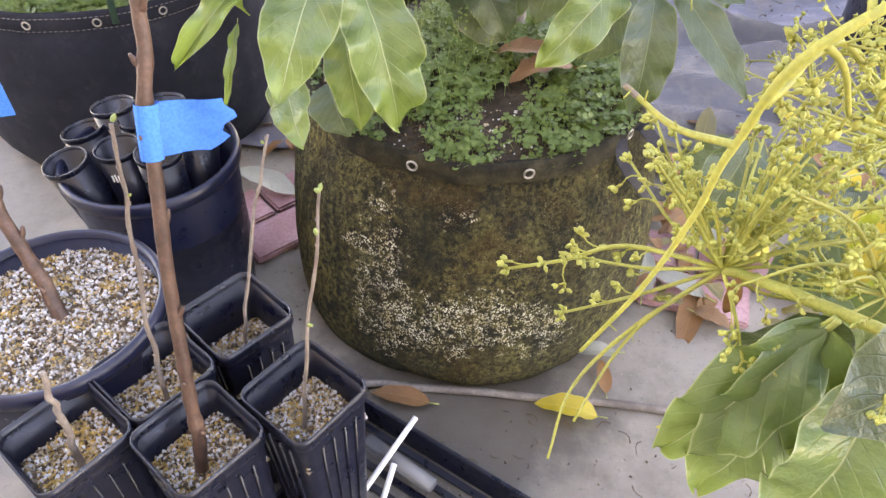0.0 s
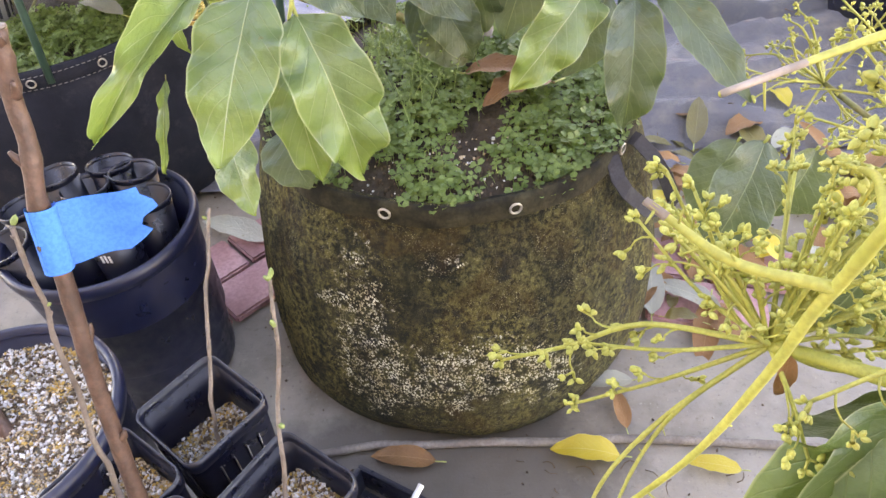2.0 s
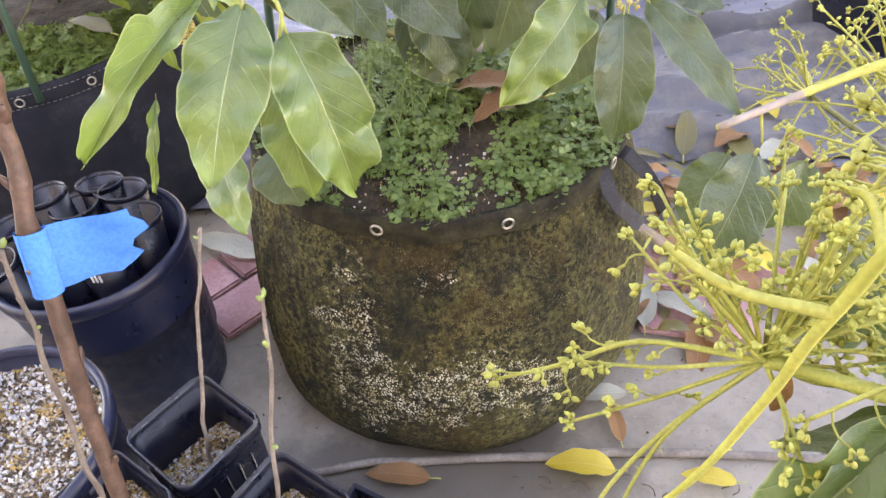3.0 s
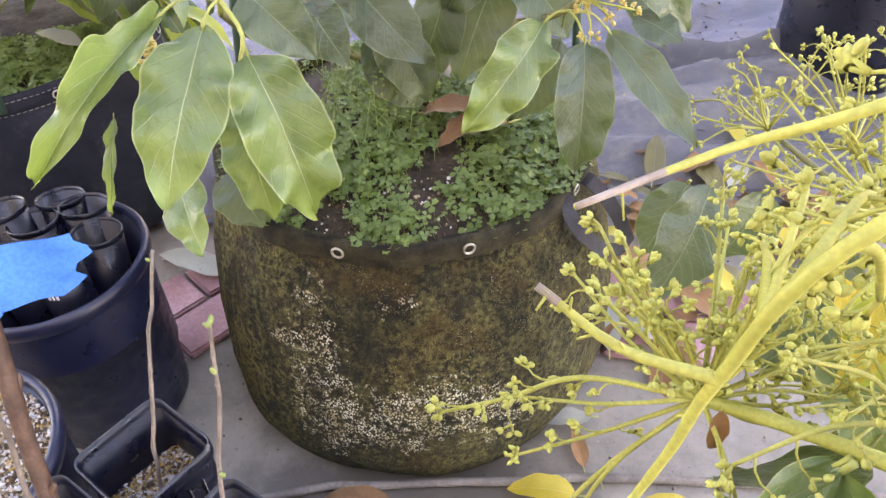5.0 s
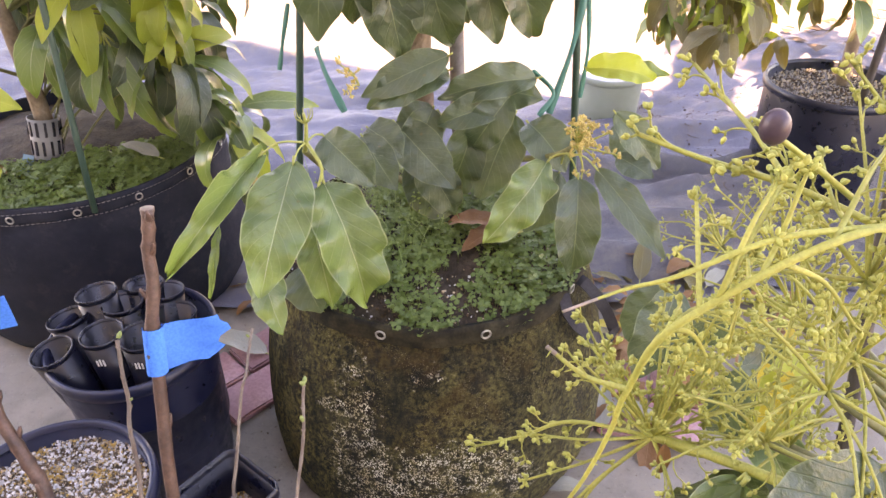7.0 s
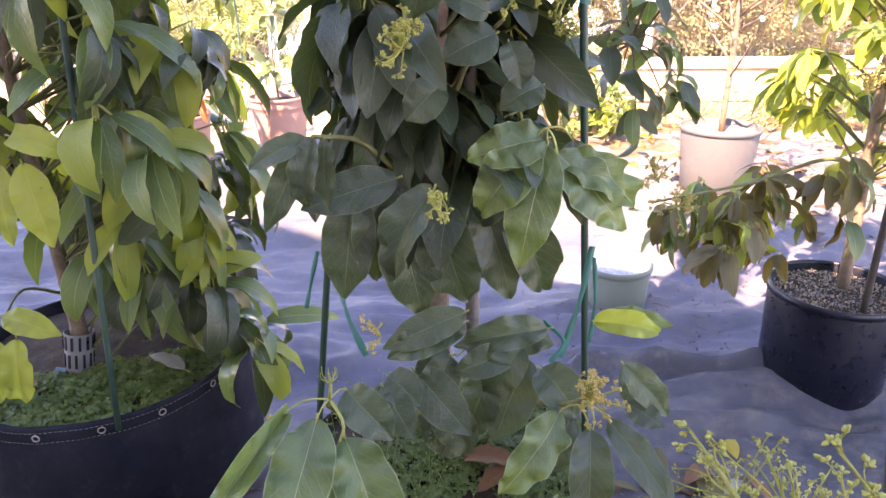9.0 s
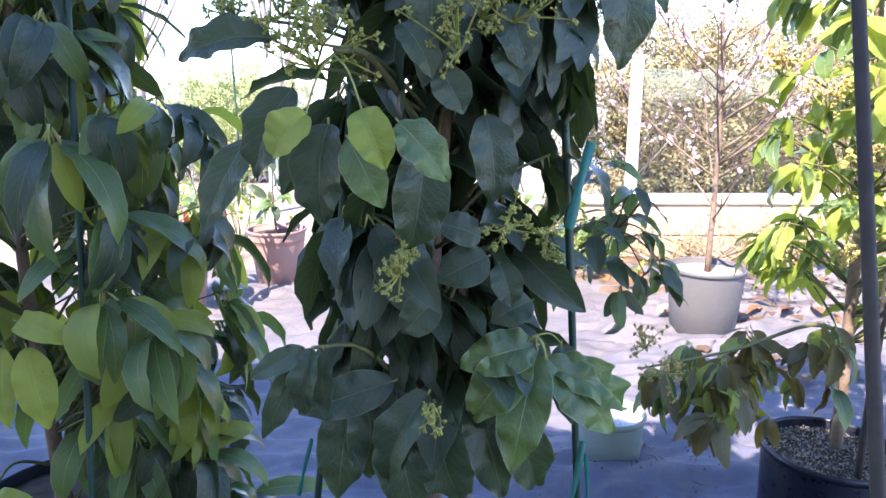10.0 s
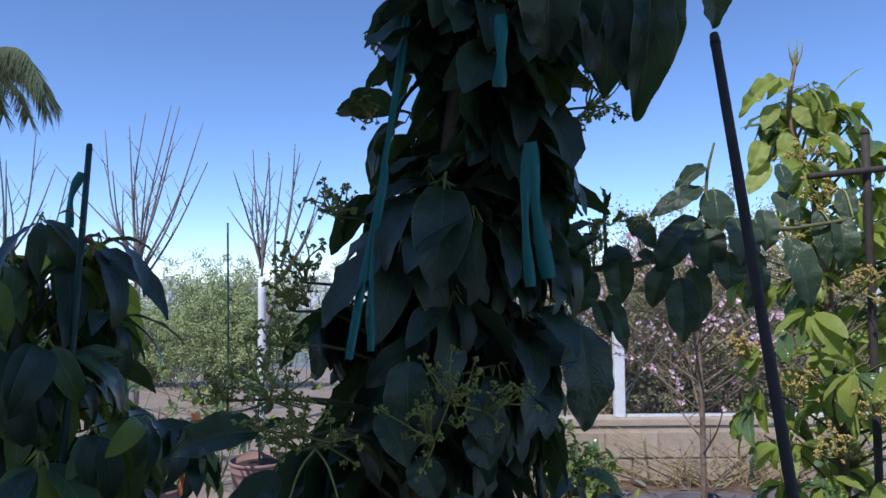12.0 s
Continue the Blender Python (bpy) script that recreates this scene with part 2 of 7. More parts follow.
LEAF["grey"] = leaf_material("withered_grey_leaf", (0.20, 0.20, 0.17), (0.34, 0.35, 0.29), (0.42, 0.4, 0.3), (0.3, 0.3, 0.2), 0.6, 0.12)
LEAF["bronze"] = leaf_material("bronze_leaf", (0.075, 0.070, 0.030), (0.19, 0.155, 0.055), (0.3, 0.28, 0.12), (0.45, 0.34, 0.05), 0.35, 0.28)
LEAF["yellow"] = leaf_material("yellowed_leaf", (0.42, 0.30, 0.03), (0.60, 0.48, 0.06), (0.6, 0.5, 0.2), (0.8, 0.6, 0.05), 0.5, 0.3)
M_PETIOLE = speckled("petiole", (0.30, 0.33, 0.08), (0.38, 0.40, 0.13), 30, 300, 0.5, 0.15, 0.0005)
M_PANICLE = speckled("flower_stalk", (0.265, 0.27, 0.052), (0.385, 0.38, 0.092), 40, 500, 0.55, 0.2, 0.0004)
M_BUD = speckled("flower_bud", (0.31, 0.325, 0.068), (0.44, 0.445, 0.122), 90, 900, 0.6, 0.2, 0.0003)
M_SHOOTBUD = speckled("opening_bud", (0.16, 0.22, 0.06), (0.27, 0.33, 0.11), 90, 900, 0.6, 0.2, 0.0003)
M_BLOOM = speckled("open_flower", (0.46, 0.33, 0.09), (0.60, 0.46, 0.16), 90, 900, 0.6, 0.2, 0.0003)
M_BARK = speckled("bark", (0.17, 0.115, 0.075), (0.30, 0.22, 0.16), 22, 160, 0.8, 0.6, 0.003)
M_GREENBARK = speckled("green_bark", (0.12, 0.13, 0.05), (0.20, 0.19, 0.08), 26, 200, 0.65, 0.4, 0.002)
M_TWIG = speckled("brown_twig", (0.062, 0.030, 0.021), (0.150, 0.078, 0.055), 55, 260, 0.5, 0.7, 0.0012)
M_PALETWIG = speckled("pale_twig", (0.165, 0.125, 0.105), (0.27, 0.22, 0.185), 45, 300, 0.6, 0.5, 0.001)
M_SOIL = speckled("potting_soil", (0.034, 0.023, 0.015), (0.080, 0.055, 0.037), 26, 150, 0.95, 1.0, 0.004)
M_DIRT = speckled("dirt", (0.27, 0.205, 0.15), (0.38, 0.30, 0.22), 3, 60, 0.95, 0.8, 0.006)
M_PERLITE = speckled("perlite", (0.44, 0.43, 0.425), (0.72, 0.71, 0.70), 60, 300, 0.9, 0.4, 0.001)
M_GRIT = speckled("pumice_grit", (0.40, 0.30, 0.19), (0.58, 0.47, 0.34), 60, 300, 0.9, 0.4, 0.001)
M_GRAVEL = speckled("grey_gravel", (0.20, 0.19, 0.18), (0.36, 0.34, 0.32), 60, 300, 0.9, 0.4, 0.001)
M_OCHRE = speckled("ochre_grit", (0.45, 0.26, 0.07), (0.60, 0.38, 0.13), 60, 300, 0.9, 0.4, 0.001)
M_BARKCHIP = speckled("bark_chip", (0.075, 0.048, 0.03), (0.17, 0.105, 0.065), 60, 300, 0.9, 0.5, 0.001)
M_CLOVER = leaf_material("clover", (0.055, 0.115, 0.028), (0.165, 0.25, 0.065), (0.2, 0.3, 0.1), (0.3, 0.45, 0.05), 0.5, 0.25)
M_FELT_OLD = felt_material("stained_felt", True)
M_FELT = felt_material("black_felt", False)
M_TARP = tarp_material()
M_TARP_DARK = tarp_material("dark_weed_cloth", (0.050, 0.052, 0.064), (0.105, 0.106, 0.122))
M_CONCRETE = concrete_material()
M_PAVER = speckled("red_paver", (0.33, 0.155, 0.160), (0.47, 0.265, 0.272), 9, 130, 0.8, 0.5, 0.002, spread=0.15)
M_BLACK = plastic("black_plastic", (0.004, 0.006, 0.016), 0.29, amount=0.03)
M_BLUEBLACK = plastic("blue_black_plastic", (0.004, 0.0075, 0.028), 0.34, amount=0.03)
M_GREYPOT = plastic("grey_plastic", (0.115, 0.11, 0.11), 0.5)
M_PINKPOT = plastic("terracotta_pink_plastic", (0.34, 0.20, 0.17), 0.5)
M_WHITE = plastic("white_plastic", (0.72, 0.72, 0.70), 0.4)
M_GREENSTAKE = plastic("green_coated_stake", (0.018, 0.065, 0.045), 0.4, (0.12, 0.14, 0.12))
M_DARKSTAKE = plastic("dark_wood_stake", (0.05, 0.042, 0.036), 0.7, (0.14, 0.11, 0.09), 0.4)
M_TEAL = plastic("teal_tie_tape", (0.014, 0.180, 0.148), 0.4, (0.08, 0.24, 0.20))
M_BLUE = speckled("blue_masking_tape", (0.0, 0.19, 0.62), (0.001, 0.235, 0.72), 14, 400, 0.75, 0.3, 0.0006, spec=0.12)
M_BRASS = speckled("dull_metal_ring", (0.42, 0.40, 0.36), (0.58, 0.56, 0.50), 60, 400, 0.35, 0.2, 0.0005, 0.9)
M_HOSE = speckled("drip_hose", (0.12, 0.10, 0.088), (0.23, 0.195, 0.17), 30, 200, 0.8, 0.4, 0.001)
M_THREAD = speckled("grey_thread", (0.16, 0.16, 0.16), (0.22, 0.22, 0.21), 60, 400, 0.9)
M_STUCCO = speckled("stucco", (0.46, 0.41, 0.35), (0.54, 0.49, 0.42), 2, 120, 0.9, 0.6, 0.004)
M_WALLSTONE = speckled("sand_block", (0.44, 0.35, 0.26), (0.56, 0.46, 0.35), 5, 90, 0.9, 0.7, 0.004)
M_WHITEPAINT = speckled("white_paint", (0.72, 0.72, 0.72), (0.80, 0.80, 0.80), 6, 90, 0.5, 0.2, 0.001)
M_BRUSH = speckled("dry_brush", (0.34, 0.26, 0.125), (0.50, 0.40, 0.21), 8, 90, 0.9)
M_OLIVEBRUSH = speckled("olive_brush", (0.29, 0.25, 0.12), (0.42, 0.36, 0.175), 3, 40, 0.9)
M_BAREBARK = speckled("grey_bark", (0.18, 0.155, 0.145), (0.28, 0.25, 0.235), 10, 90, 0.8)
M_BLOSSOM = speckled("pink_blossom", (0.76, 0.48, 0.56), (0.86, 0.70, 0.75), 30, 300, 0.7)
# leaf green paled so that the colour itself carries the haze
M_HAZEGREEN = speckled("feathery_haze_green", (0.32, 0.39, 0.15), (0.44, 0.51, 0.22), 2, 30, 0.8)
M_PALM = speckled("palm_frond", (0.10, 0.13, 0.055), (0.18, 0.21, 0.10), 2, 30, 0.6)
# the far hills' pale grey has the distance haze put into the colour
M_HILL = speckled("haze_toned_hillside", (0.20, 0.22, 0.22), (0.30, 0.31, 0.30), 0.004, 0.06, 0.95, 0.0)
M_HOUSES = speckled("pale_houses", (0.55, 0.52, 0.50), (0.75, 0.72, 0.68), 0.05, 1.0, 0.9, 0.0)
M_GUARD = plastic("grey_trunk_guard", (0.20, 0.20, 0.21), 0.5)


def glass_material():
    m = Nodes("fence_glass")
    clear = m.add("ShaderNodeBsdfTransparent")
    clear.inputs[0].default_value = (0.86, 0.89, 0.88, 1)
    shine = m.add("ShaderNodeBsdfGlossy", Roughness=0.05)
    mixer = m.add("ShaderNodeMixShader")
    mixer.inputs[0].default_value = 0.06
    m.link(clear.outputs[0], mixer.inputs[1])
    m.link(shine.outputs[0], mixer.inputs[2])
    m.link(mixer.outputs[0], m.out.inputs[0])
    return m.mat


M_GLASS = glass_material()


# ---- mesh helpers ----
def thing(name, label, category, group="", kind="", at=(0, 0, 0)):
    ob = new(name)
    ob.location = at
    ob.empty_display_size = 0.05
    return tagged(ob, label, category, group, kind)


def mesh_of(name, bm, *mats, smooth=True):
    me = bpy.data.meshes.new(name)
    bm.to_mesh(me)
    bm.free()
    for m in mats:
        me.materials.append(m)
    if smooth:
        me.shade_smooth()
    return me


def part(name, bm, material, parent, label="", smooth=True, kind=""):
    mats = material if isinstance(material, (list, tuple)) else [material]
    me = bm if isinstance(bm, bpy.types.Mesh) else mesh_of(name, bm, *mats, smooth=smooth)
    ob = new(name, me)
    if parent is not None:
        ob.parent = parent
        up, off = parent, Vector()
        while up is not None:
            off += up.location
            up = up.parent
        ob.matrix_parent_inverse = Matrix.Translation(-off) if parent.type == "EMPTY" else Matrix()
    if label or kind:
        tagged(ob, label=label, kind=kind)
    return ob


def solid(name, bm, material, label, category, group="", kind="", smooth=True):
    mats = material if isinstance(material, (list, tuple)) else [material]
    ob = new(name, mesh_of(name, bm, *mats, smooth=smooth))
    return tagged(ob, label, category, group, kind)


def curve_points(pts, n):
    """Points on a smooth curve through pts."""
    p = [Vector(q) for q in pts]
    if len(p) == 2:
        return [p[0].lerp(p[1], i / n) for i in range(n + 1)]
    ext = [p[0] * 2 - p[1]] + p + [p[-1] * 2 - p[-2]]
    out = []
    for i in range(n + 1):
        s = i / n * (len(p) - 1)
        k = min(int(s), len(p) - 2)
        f = s - k
        a, b, c, d = ext[k:k + 4]
        out.append(0.5 * (2 * b + (c - a) * f + (2 * a - 5 * b + 4 * c - d) * f * f + (3 * b - a - 3 * c + d) * f ** 3))
    return out


def tube(bm, pts, r0, r1, sides=6, n=None, knots=0.0, rng=None, mat=0):
    """A tapered tube along a smooth curve, closed at both ends."""
    path = curve_points(pts, n or max(3, 3 * (len(pts) - 1)))
    rings, last = [], None
    for i, p in enumerate(path):
        way = (path[min(i + 1, len(path) - 1)] - path[max(i - 1, 0)]).normalized()
        ref = last if last is not None else (Vector((1, 0, 0)) if abs(way.x) < 0.8 else Vector((0, 1, 0)))
        a = (ref - way * ref.dot(way)).normalized()
        last = a
        b = way.cross(a)
        r = r0 + (r1 - r0) * i / (len(path) - 1)
        if knots and rng and i % 3 == 0:
            r *= 1 + knots * rng.random()
        rings.append([bm.verts.new(p + (a * math.cos(2 * math.pi * k / sides) + b * math.sin(2 * math.pi * k / sides)) * r) for k in range(sides)])
    for q, s in zip(rings, rings[1:]):
        for k in range(sides):
            bm.faces.new((q[k], q[(k + 1) % sides], s[(k + 1) % sides], s[k])).material_index = mat
    bm.faces.new(rings[0][::-1]).material_index = mat
    bm.faces.new(rings[-1]).material_index = mat


def lathe(bm, profile, sides=40, at=(0, 0, 0), wob=None, close=False, mat=0):
    """Turn a profile of (radius, height) round the upright axis. wob(angle, height) adds to the radius."""
    rings = []
    for r, z in profile:
        if r < 1e-6:
            rings.append([bm.verts.new((at[0], at[1], at[2] + z))])
            continue
        ring = []
        for k in range(sides):
            a = 2 * math.pi * k / sides
            rr = r + (wob(a, z) if wob else 0.0)
            ring.append(bm.verts.new((at[0] + rr * math.cos(a), at[1] + rr * math.sin(a), at[2] + z)))
        rings.append(ring)
    pairs = list(zip(rings, rings[1:])) + ([(rings[-1], rings[0])] if close else [])
    for q, s in pairs:
        for k in range(sides):
            l = (k + 1) % sides
            if len(q) == 1 and len(s) == 1:
                continue
            vs = (q[0], s[l], s[k]) if len(q) == 1 else (q[k], q[l], s[0]) if len(s) == 1 else (q[k], q[l], s[l], s[k])
            bm.faces.new(vs).material_index = mat


def box(bm, lo, hi, m=None, bevel=0.0):
    made = bmesh.ops.create_cube(bm, size=1.0)["verts"]
    for v in made:
        v.co = Vector(((lo[i] + hi[i]) / 2 + v.co[i] * (hi[i] - lo[i]) for i in range(3)))
    if bevel:
        edges = list({e for v in made for e in v.link_edges})
        made = bmesh.ops.bevel(bm, geom=edges, offset=bevel, segments=2, affect="EDGES")["verts"]
    if m is not None:
        for v in made:
            v.co = m @ v.co


def stone(bm, at, size, rng, mat=0):
    """A small angular grain of six to eight corners."""
    ax = [Vector((rng.uniform(-1, 1), rng.uniform(-1, 1), rng.uniform(-1, 1))).normalized() for _ in range(3)]
    ax[1] = ax[0].cross(ax[1]).normalized()
    ax[2] = ax[0].cross(ax[1])
    sc = [size * rng.uniform(0.6, 1.2) for _ in range(3)]
    v = [bm.verts.new(Vector(at) + ax[i] * sc[i] * s * rng.uniform(0.8, 1.1)) for i in range(3) for s in (1, -1)]
    for a in (0, 1):
        for b in (2, 3):
            for c in (4, 5):
                bm.faces.new((v[a], v[b], v[c])).material_index = mat


def leaf_mesh(name, mat, wide, bend, fold, wave, seed, nu=3, nv=10, stalk=0.16, pucker=0.0, taper=0.25):
    """A blade one long from its base along +Y, face up +Z, with a bent midrib, a folded, waving blade and a stalk."""
    rng = random.Random(seed)
    bm = bmesh.new()
    uvs = bm.loops.layers.uv.new("UVMap")
    ph, fq = rng.uniform(0, 6), rng.uniform(2.2, 3.6)
    spine, ang, p = [], -bend * 0.35, Vector((0, 0, 0))
    for j in range(nv + 1):
        spine.append((p.copy(), ang))
        p = p + Vector((0, math.cos(ang), -math.sin(ang))) / nv
        ang += bend / nv
    grid = []
    for j, (q, a) in enumerate(spine):
        v = j / nv
        w = wide * (math.sin(math.pi * min(1, v ** 0.80 * 0.985 + 0.012)) ** 0.68) * (1.0 if v < 0.75 else 1.0 - taper * (v - 0.75) / 0.25)
        up = Vector((0, math.sin(a), math.cos(a)))
        row = []
        for i in range(-nu, nu + 1):
            u = i / nu
            edge = wave * math.sin(2 * math.pi * fq * v + ph + (1.3 if u > 0 else 0)) * abs(u) ** 1.5 + 0.35 * wave * math.sin(2 * math.pi * 5.5 * v + ph * 2) * abs(u)
            if pucker:
                edge += pucker * math.sin(math.pi * min(1.0, abs(u) * 1.05)) * abs(math.sin(math.pi * (9.0 * v - 2.5 * abs(u)))) * math.sin(math.pi * v) ** 0.5
                edge += pucker * 1.6 * noise.noise(Vector((u * 1.5 + seed, v * 5.0, seed * 0.7)))
                edge += 0.9 * wave * abs(u) ** 2 * noise.noise(Vector((u, v * 7.0, seed + 3.0)))
            row.append((bm.verts.new(q + Vector((u * w * (1.0 + (0.09 * noise.noise(Vector((v * 5.0, seed, u * 0.4 + 2.0))) if pucker else 0.0)), 0, 0)) + up * (fold * abs(u) * w * 2 + edge)), (u * 0.5 + 0.5, v)))
        grid.append(row)
    for j in range(nv):
        for i in range(2 * nu):
            cs = (grid[j][i], grid[j][i + 1], grid[j + 1][i + 1], grid[j + 1][i])
            f = bm.faces.new([c[0] for c in cs])
            for loop, c in zip(f.loops, cs):
                loop[uvs].uv = c[1]
    tube(bm, [(0, -stalk, 0.02), (0, -stalk * 0.5, 0.012), (0, 0.02, -0.004)], 0.013, 0.010, 5, 3, mat=1)
    return mesh_of(name, bm, mat, M_PETIOLE)


LEAVES = {}
for kind, looks in (("mature", 6), ("young", 4), ("lime", 4), ("red", 2), ("dead", 3), ("grey", 1), ("yellow", 2), ("bronze", 3)):
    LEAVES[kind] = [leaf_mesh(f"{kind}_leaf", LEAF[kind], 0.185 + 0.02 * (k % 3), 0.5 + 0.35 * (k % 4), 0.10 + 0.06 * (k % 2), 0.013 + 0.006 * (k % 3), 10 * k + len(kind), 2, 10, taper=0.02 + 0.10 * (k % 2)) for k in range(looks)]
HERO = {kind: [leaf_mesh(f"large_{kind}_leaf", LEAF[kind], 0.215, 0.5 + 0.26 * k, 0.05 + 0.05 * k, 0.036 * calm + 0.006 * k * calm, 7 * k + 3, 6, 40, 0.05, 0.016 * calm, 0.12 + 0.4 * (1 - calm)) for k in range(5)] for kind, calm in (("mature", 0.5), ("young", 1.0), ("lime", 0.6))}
# long, narrow, arching blades of the neighbouring tree
LONG = {kind: [leaf_mesh(f"long_{kind}_leaf", LEAF[kind], 0.135 + 0.015 * k, 1.0 + 0.4 * k, 0.10, 0.012, 5 * k + 2, 2, 10) for k in range(4)] for kind in ("mature", "lime", "red", "young")}


def leaf_pose(base, way, face, length, width=1.0):
    y = Vector(way).normalized()
    z = Vector(face)
    z = (z - y * z.dot(y))
    z = z.normalized() if z.length > 1e-4 else y.orthogonal().normalized()
    x = y.cross(z)
    m = Matrix((x * length * width, y * length, z * length)).transposed().to_4x4()
    return Matrix.Translation(base) @ m


class Foliage:
    """Leaves of one plant: the first ones are parts of their own, the rest is joined."""

    def __init__(self, parent, most=300):
        self.parent, self.most, self.count = parent, most, 0
        self.extra = []

    def add(self, me, m):
        self.count += 1
        if self.count <= self.most:
            ob = new("leaf", me)
            ob.parent = self.parent
            ob.matrix_parent_inverse = Matrix.Translation(-self.parent.location)
            ob.matrix_basis = m
            return ob
        self.extra.append((me, m))

    def close(self, name="foliage"):
        if not self.extra:
            return
        by = {}
        verts, faces, uv, mi, mats = [], [], [], [], []
        for me, m in self.extra:
            if me not in by:
                n = len(me.vertices)
                co = np.empty(n * 3)
                me.vertices.foreach_get("co", co)
                us = np.zeros(len(me.loops) * 2)
                me.uv_layers[0].data.foreach_get("uv", us)
                by[me] = (co.reshape(-1, 3), [tuple(p.vertices) for p in me.polygons], us.reshape(-1, 2), [p.material_index for p in me.polygons], list(me.materials))
            co, fs, us, ids, ms = by[me]
            for k in ms:
                if k not in mats:
                    mats.append(k)
            a = np.array(m)
            off = len(verts)
            verts.extend((co @ a[:3, :3].T + a[:3, 3]).tolist())
            faces.extend([tuple(i + off for i in f) for f in fs])
            uv.extend(us.ravel().tolist())
            mi.extend([mats.index(ms[i]) for i in ids])
        me = bpy.data.meshes.new(name)
        me.from_pydata(verts, [], faces)
        for k in mats:
            me.materials.append(k)
        layer = me.uv_layers.new(name="UVMap")
        layer.data.foreach_set("uv", uv)
        me.polygons.foreach_set("material_index", mi)
        me.shade_smooth()
        part(name, me, [], self.parent, kind="stuff")


def bud(bm, at, way, size, mat=0):
    """A plump closed flower bud."""
    z = Vector(way).normalized()
    x = z.orthogonal().normalized()
    y = z.cross(x)
    rings = []
    for h, r in ((0.0, 0.35), (0.35, 0.55), (0.75, 0.42)):
        rings.append([bm.verts.new(Vector(at) + z * h * size * 1.5 + (x * math.cos(k * 1.2566) + y * math.sin(k * 1.2566)) * r * size) for k in range(5)])
    tip = bm.verts.new(Vector(at) + z * size * 1.6)
    for q, s in zip(rings, rings[1:]):
        for k in range(5):
            bm.faces.new((q[k], q[(k + 1) % 5], s[(k + 1) % 5], s[k])).material_index = mat
    for k in range(5):
        bm.faces.new((rings[-1][k], rings[-1][(k + 1) % 5], tip)).material_index = mat


def cluster(stalks, buds, at, way, rng, reach=0.02, size=0.0028, n=5):
    """A tuft of short stalks, each ending in a few buds."""
    for _ in range(n):
        w = (Vector(way).normalized() + Vector((rng.gauss(0, 0.55), rng.gauss(0, 0.55), rng.gauss(0, 0.55)))).normalized()
        e = Vector(at) + w * reach * rng.uniform(0.4, 1.0)
        tube(stalks, [at, e], size * 0.32, size * 0.24, 4, 1)
        for _ in range(rng.randint(2, 3)):
            d = (w + Vector((rng.gauss(0, 0.6), rng.gauss(0, 0.6), rng.gauss(0, 0.6)))).normalized()
            bud(buds, e + d * size * 0.3, d, size * rng.uniform(0.8, 1.2))


def panicle_axis(stalks, buds, pts, r0, r1, rng, step=0.03, side=0.035, size=0.003, start=0.25, tuft=4):
    """One flower axis with side stalks that end in bud tufts."""
    tube(stalks, pts, r0, r1, 6, 5 * (len(pts) - 1))
    path = curve_points(pts, 40)
    total = sum((a - b).length for a, b in zip(path, path[1:]))
    gone, nxt = 0.0, start * total
    for a, b in zip(path, path[1:]):
        gone += (b - a).length
        if gone >= nxt:
            nxt += step * rng.uniform(0.6, 1.4)
            way = (b - a).normalized()
            out = (way * 0.6 + way.orthogonal().normalized().lerp(Vector((rng.gauss(0, 1), rng.gauss(0, 1), rng.gauss(0, 1))).normalized(), 0.8)).normalized()
            e = a + out * side * rng.uniform(0.5, 1.2)
            tube(stalks, [a, (a + e) / 2 + way * 0.003, e], r1 * 0.7, r1 * 0.45, 5, 3)
            cluster(stalks, buds, e, out, rng, side * 0.35, size, tuft)
    cluster(stalks, buds, path[-1], path[-1] - path[-3], rng, side * 0.4, size, tuft + 1)


def flower_head(parent, at, way, rng, length=0.07, arms=6, size=0.0028, bloom=False):
    """A small loose panicle of an avocado, as a part of its tree."""
    stalks, buds = bmesh.new(), bmesh.new()
    way = Vector(way).normalized()
    for _ in range(arms):
        w = (way + Vector((rng.gauss(0, 0.6), rng.gauss(0, 0.6), rng.gauss(0, 0.6)))).normalized()
        e = Vector(at) + w * length * rng.uniform(0.6, 1.1)
        mid = (Vector(at) + e) / 2 + Vector((rng.gauss(0, 0.08), rng.gauss(0, 0.08), rng.gauss(0, 0.08))) * length
        panicle_axis(stalks, buds, [at, mid, e], 0.0016, 0.0009, rng, length * 0.22, length * 0.2, size, 0.4, 3)
    head = part("flower_panicle", stalks, M_PANICLE, parent)
    part("bloom", buds, M_BLOOM if bloom else M_BUD, head, kind="stuff")

# ---- the ground ----
def ground_height(x, y):
    d = max(0.0, y - 8.5)
    return -min(70.0, 0.10 * d) + (0.045 * max(0.0, y - 1150.0) if y > 1150 else 0.0)


bm = bmesh.new()
ys = [-60, -20, -6, 0, 3, 6, 8.5, 9.5, 12, 18, 30, 60, 120, 300, 600, 900, 1150, 1400, 1800, 2300, 3000, 3900, 4800]
xs = [-4800, -2500, -1200, -500, -200, -80, -30, -12, -5, 0, 5, 12, 30, 80, 200, 500, 1200, 2500, 4800]
rows = []
for y in ys:
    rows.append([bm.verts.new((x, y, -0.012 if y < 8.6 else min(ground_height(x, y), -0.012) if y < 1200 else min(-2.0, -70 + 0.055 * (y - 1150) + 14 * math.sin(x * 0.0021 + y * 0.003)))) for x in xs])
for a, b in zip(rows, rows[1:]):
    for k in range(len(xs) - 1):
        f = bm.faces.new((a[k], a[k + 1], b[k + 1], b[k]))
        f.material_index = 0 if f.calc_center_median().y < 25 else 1
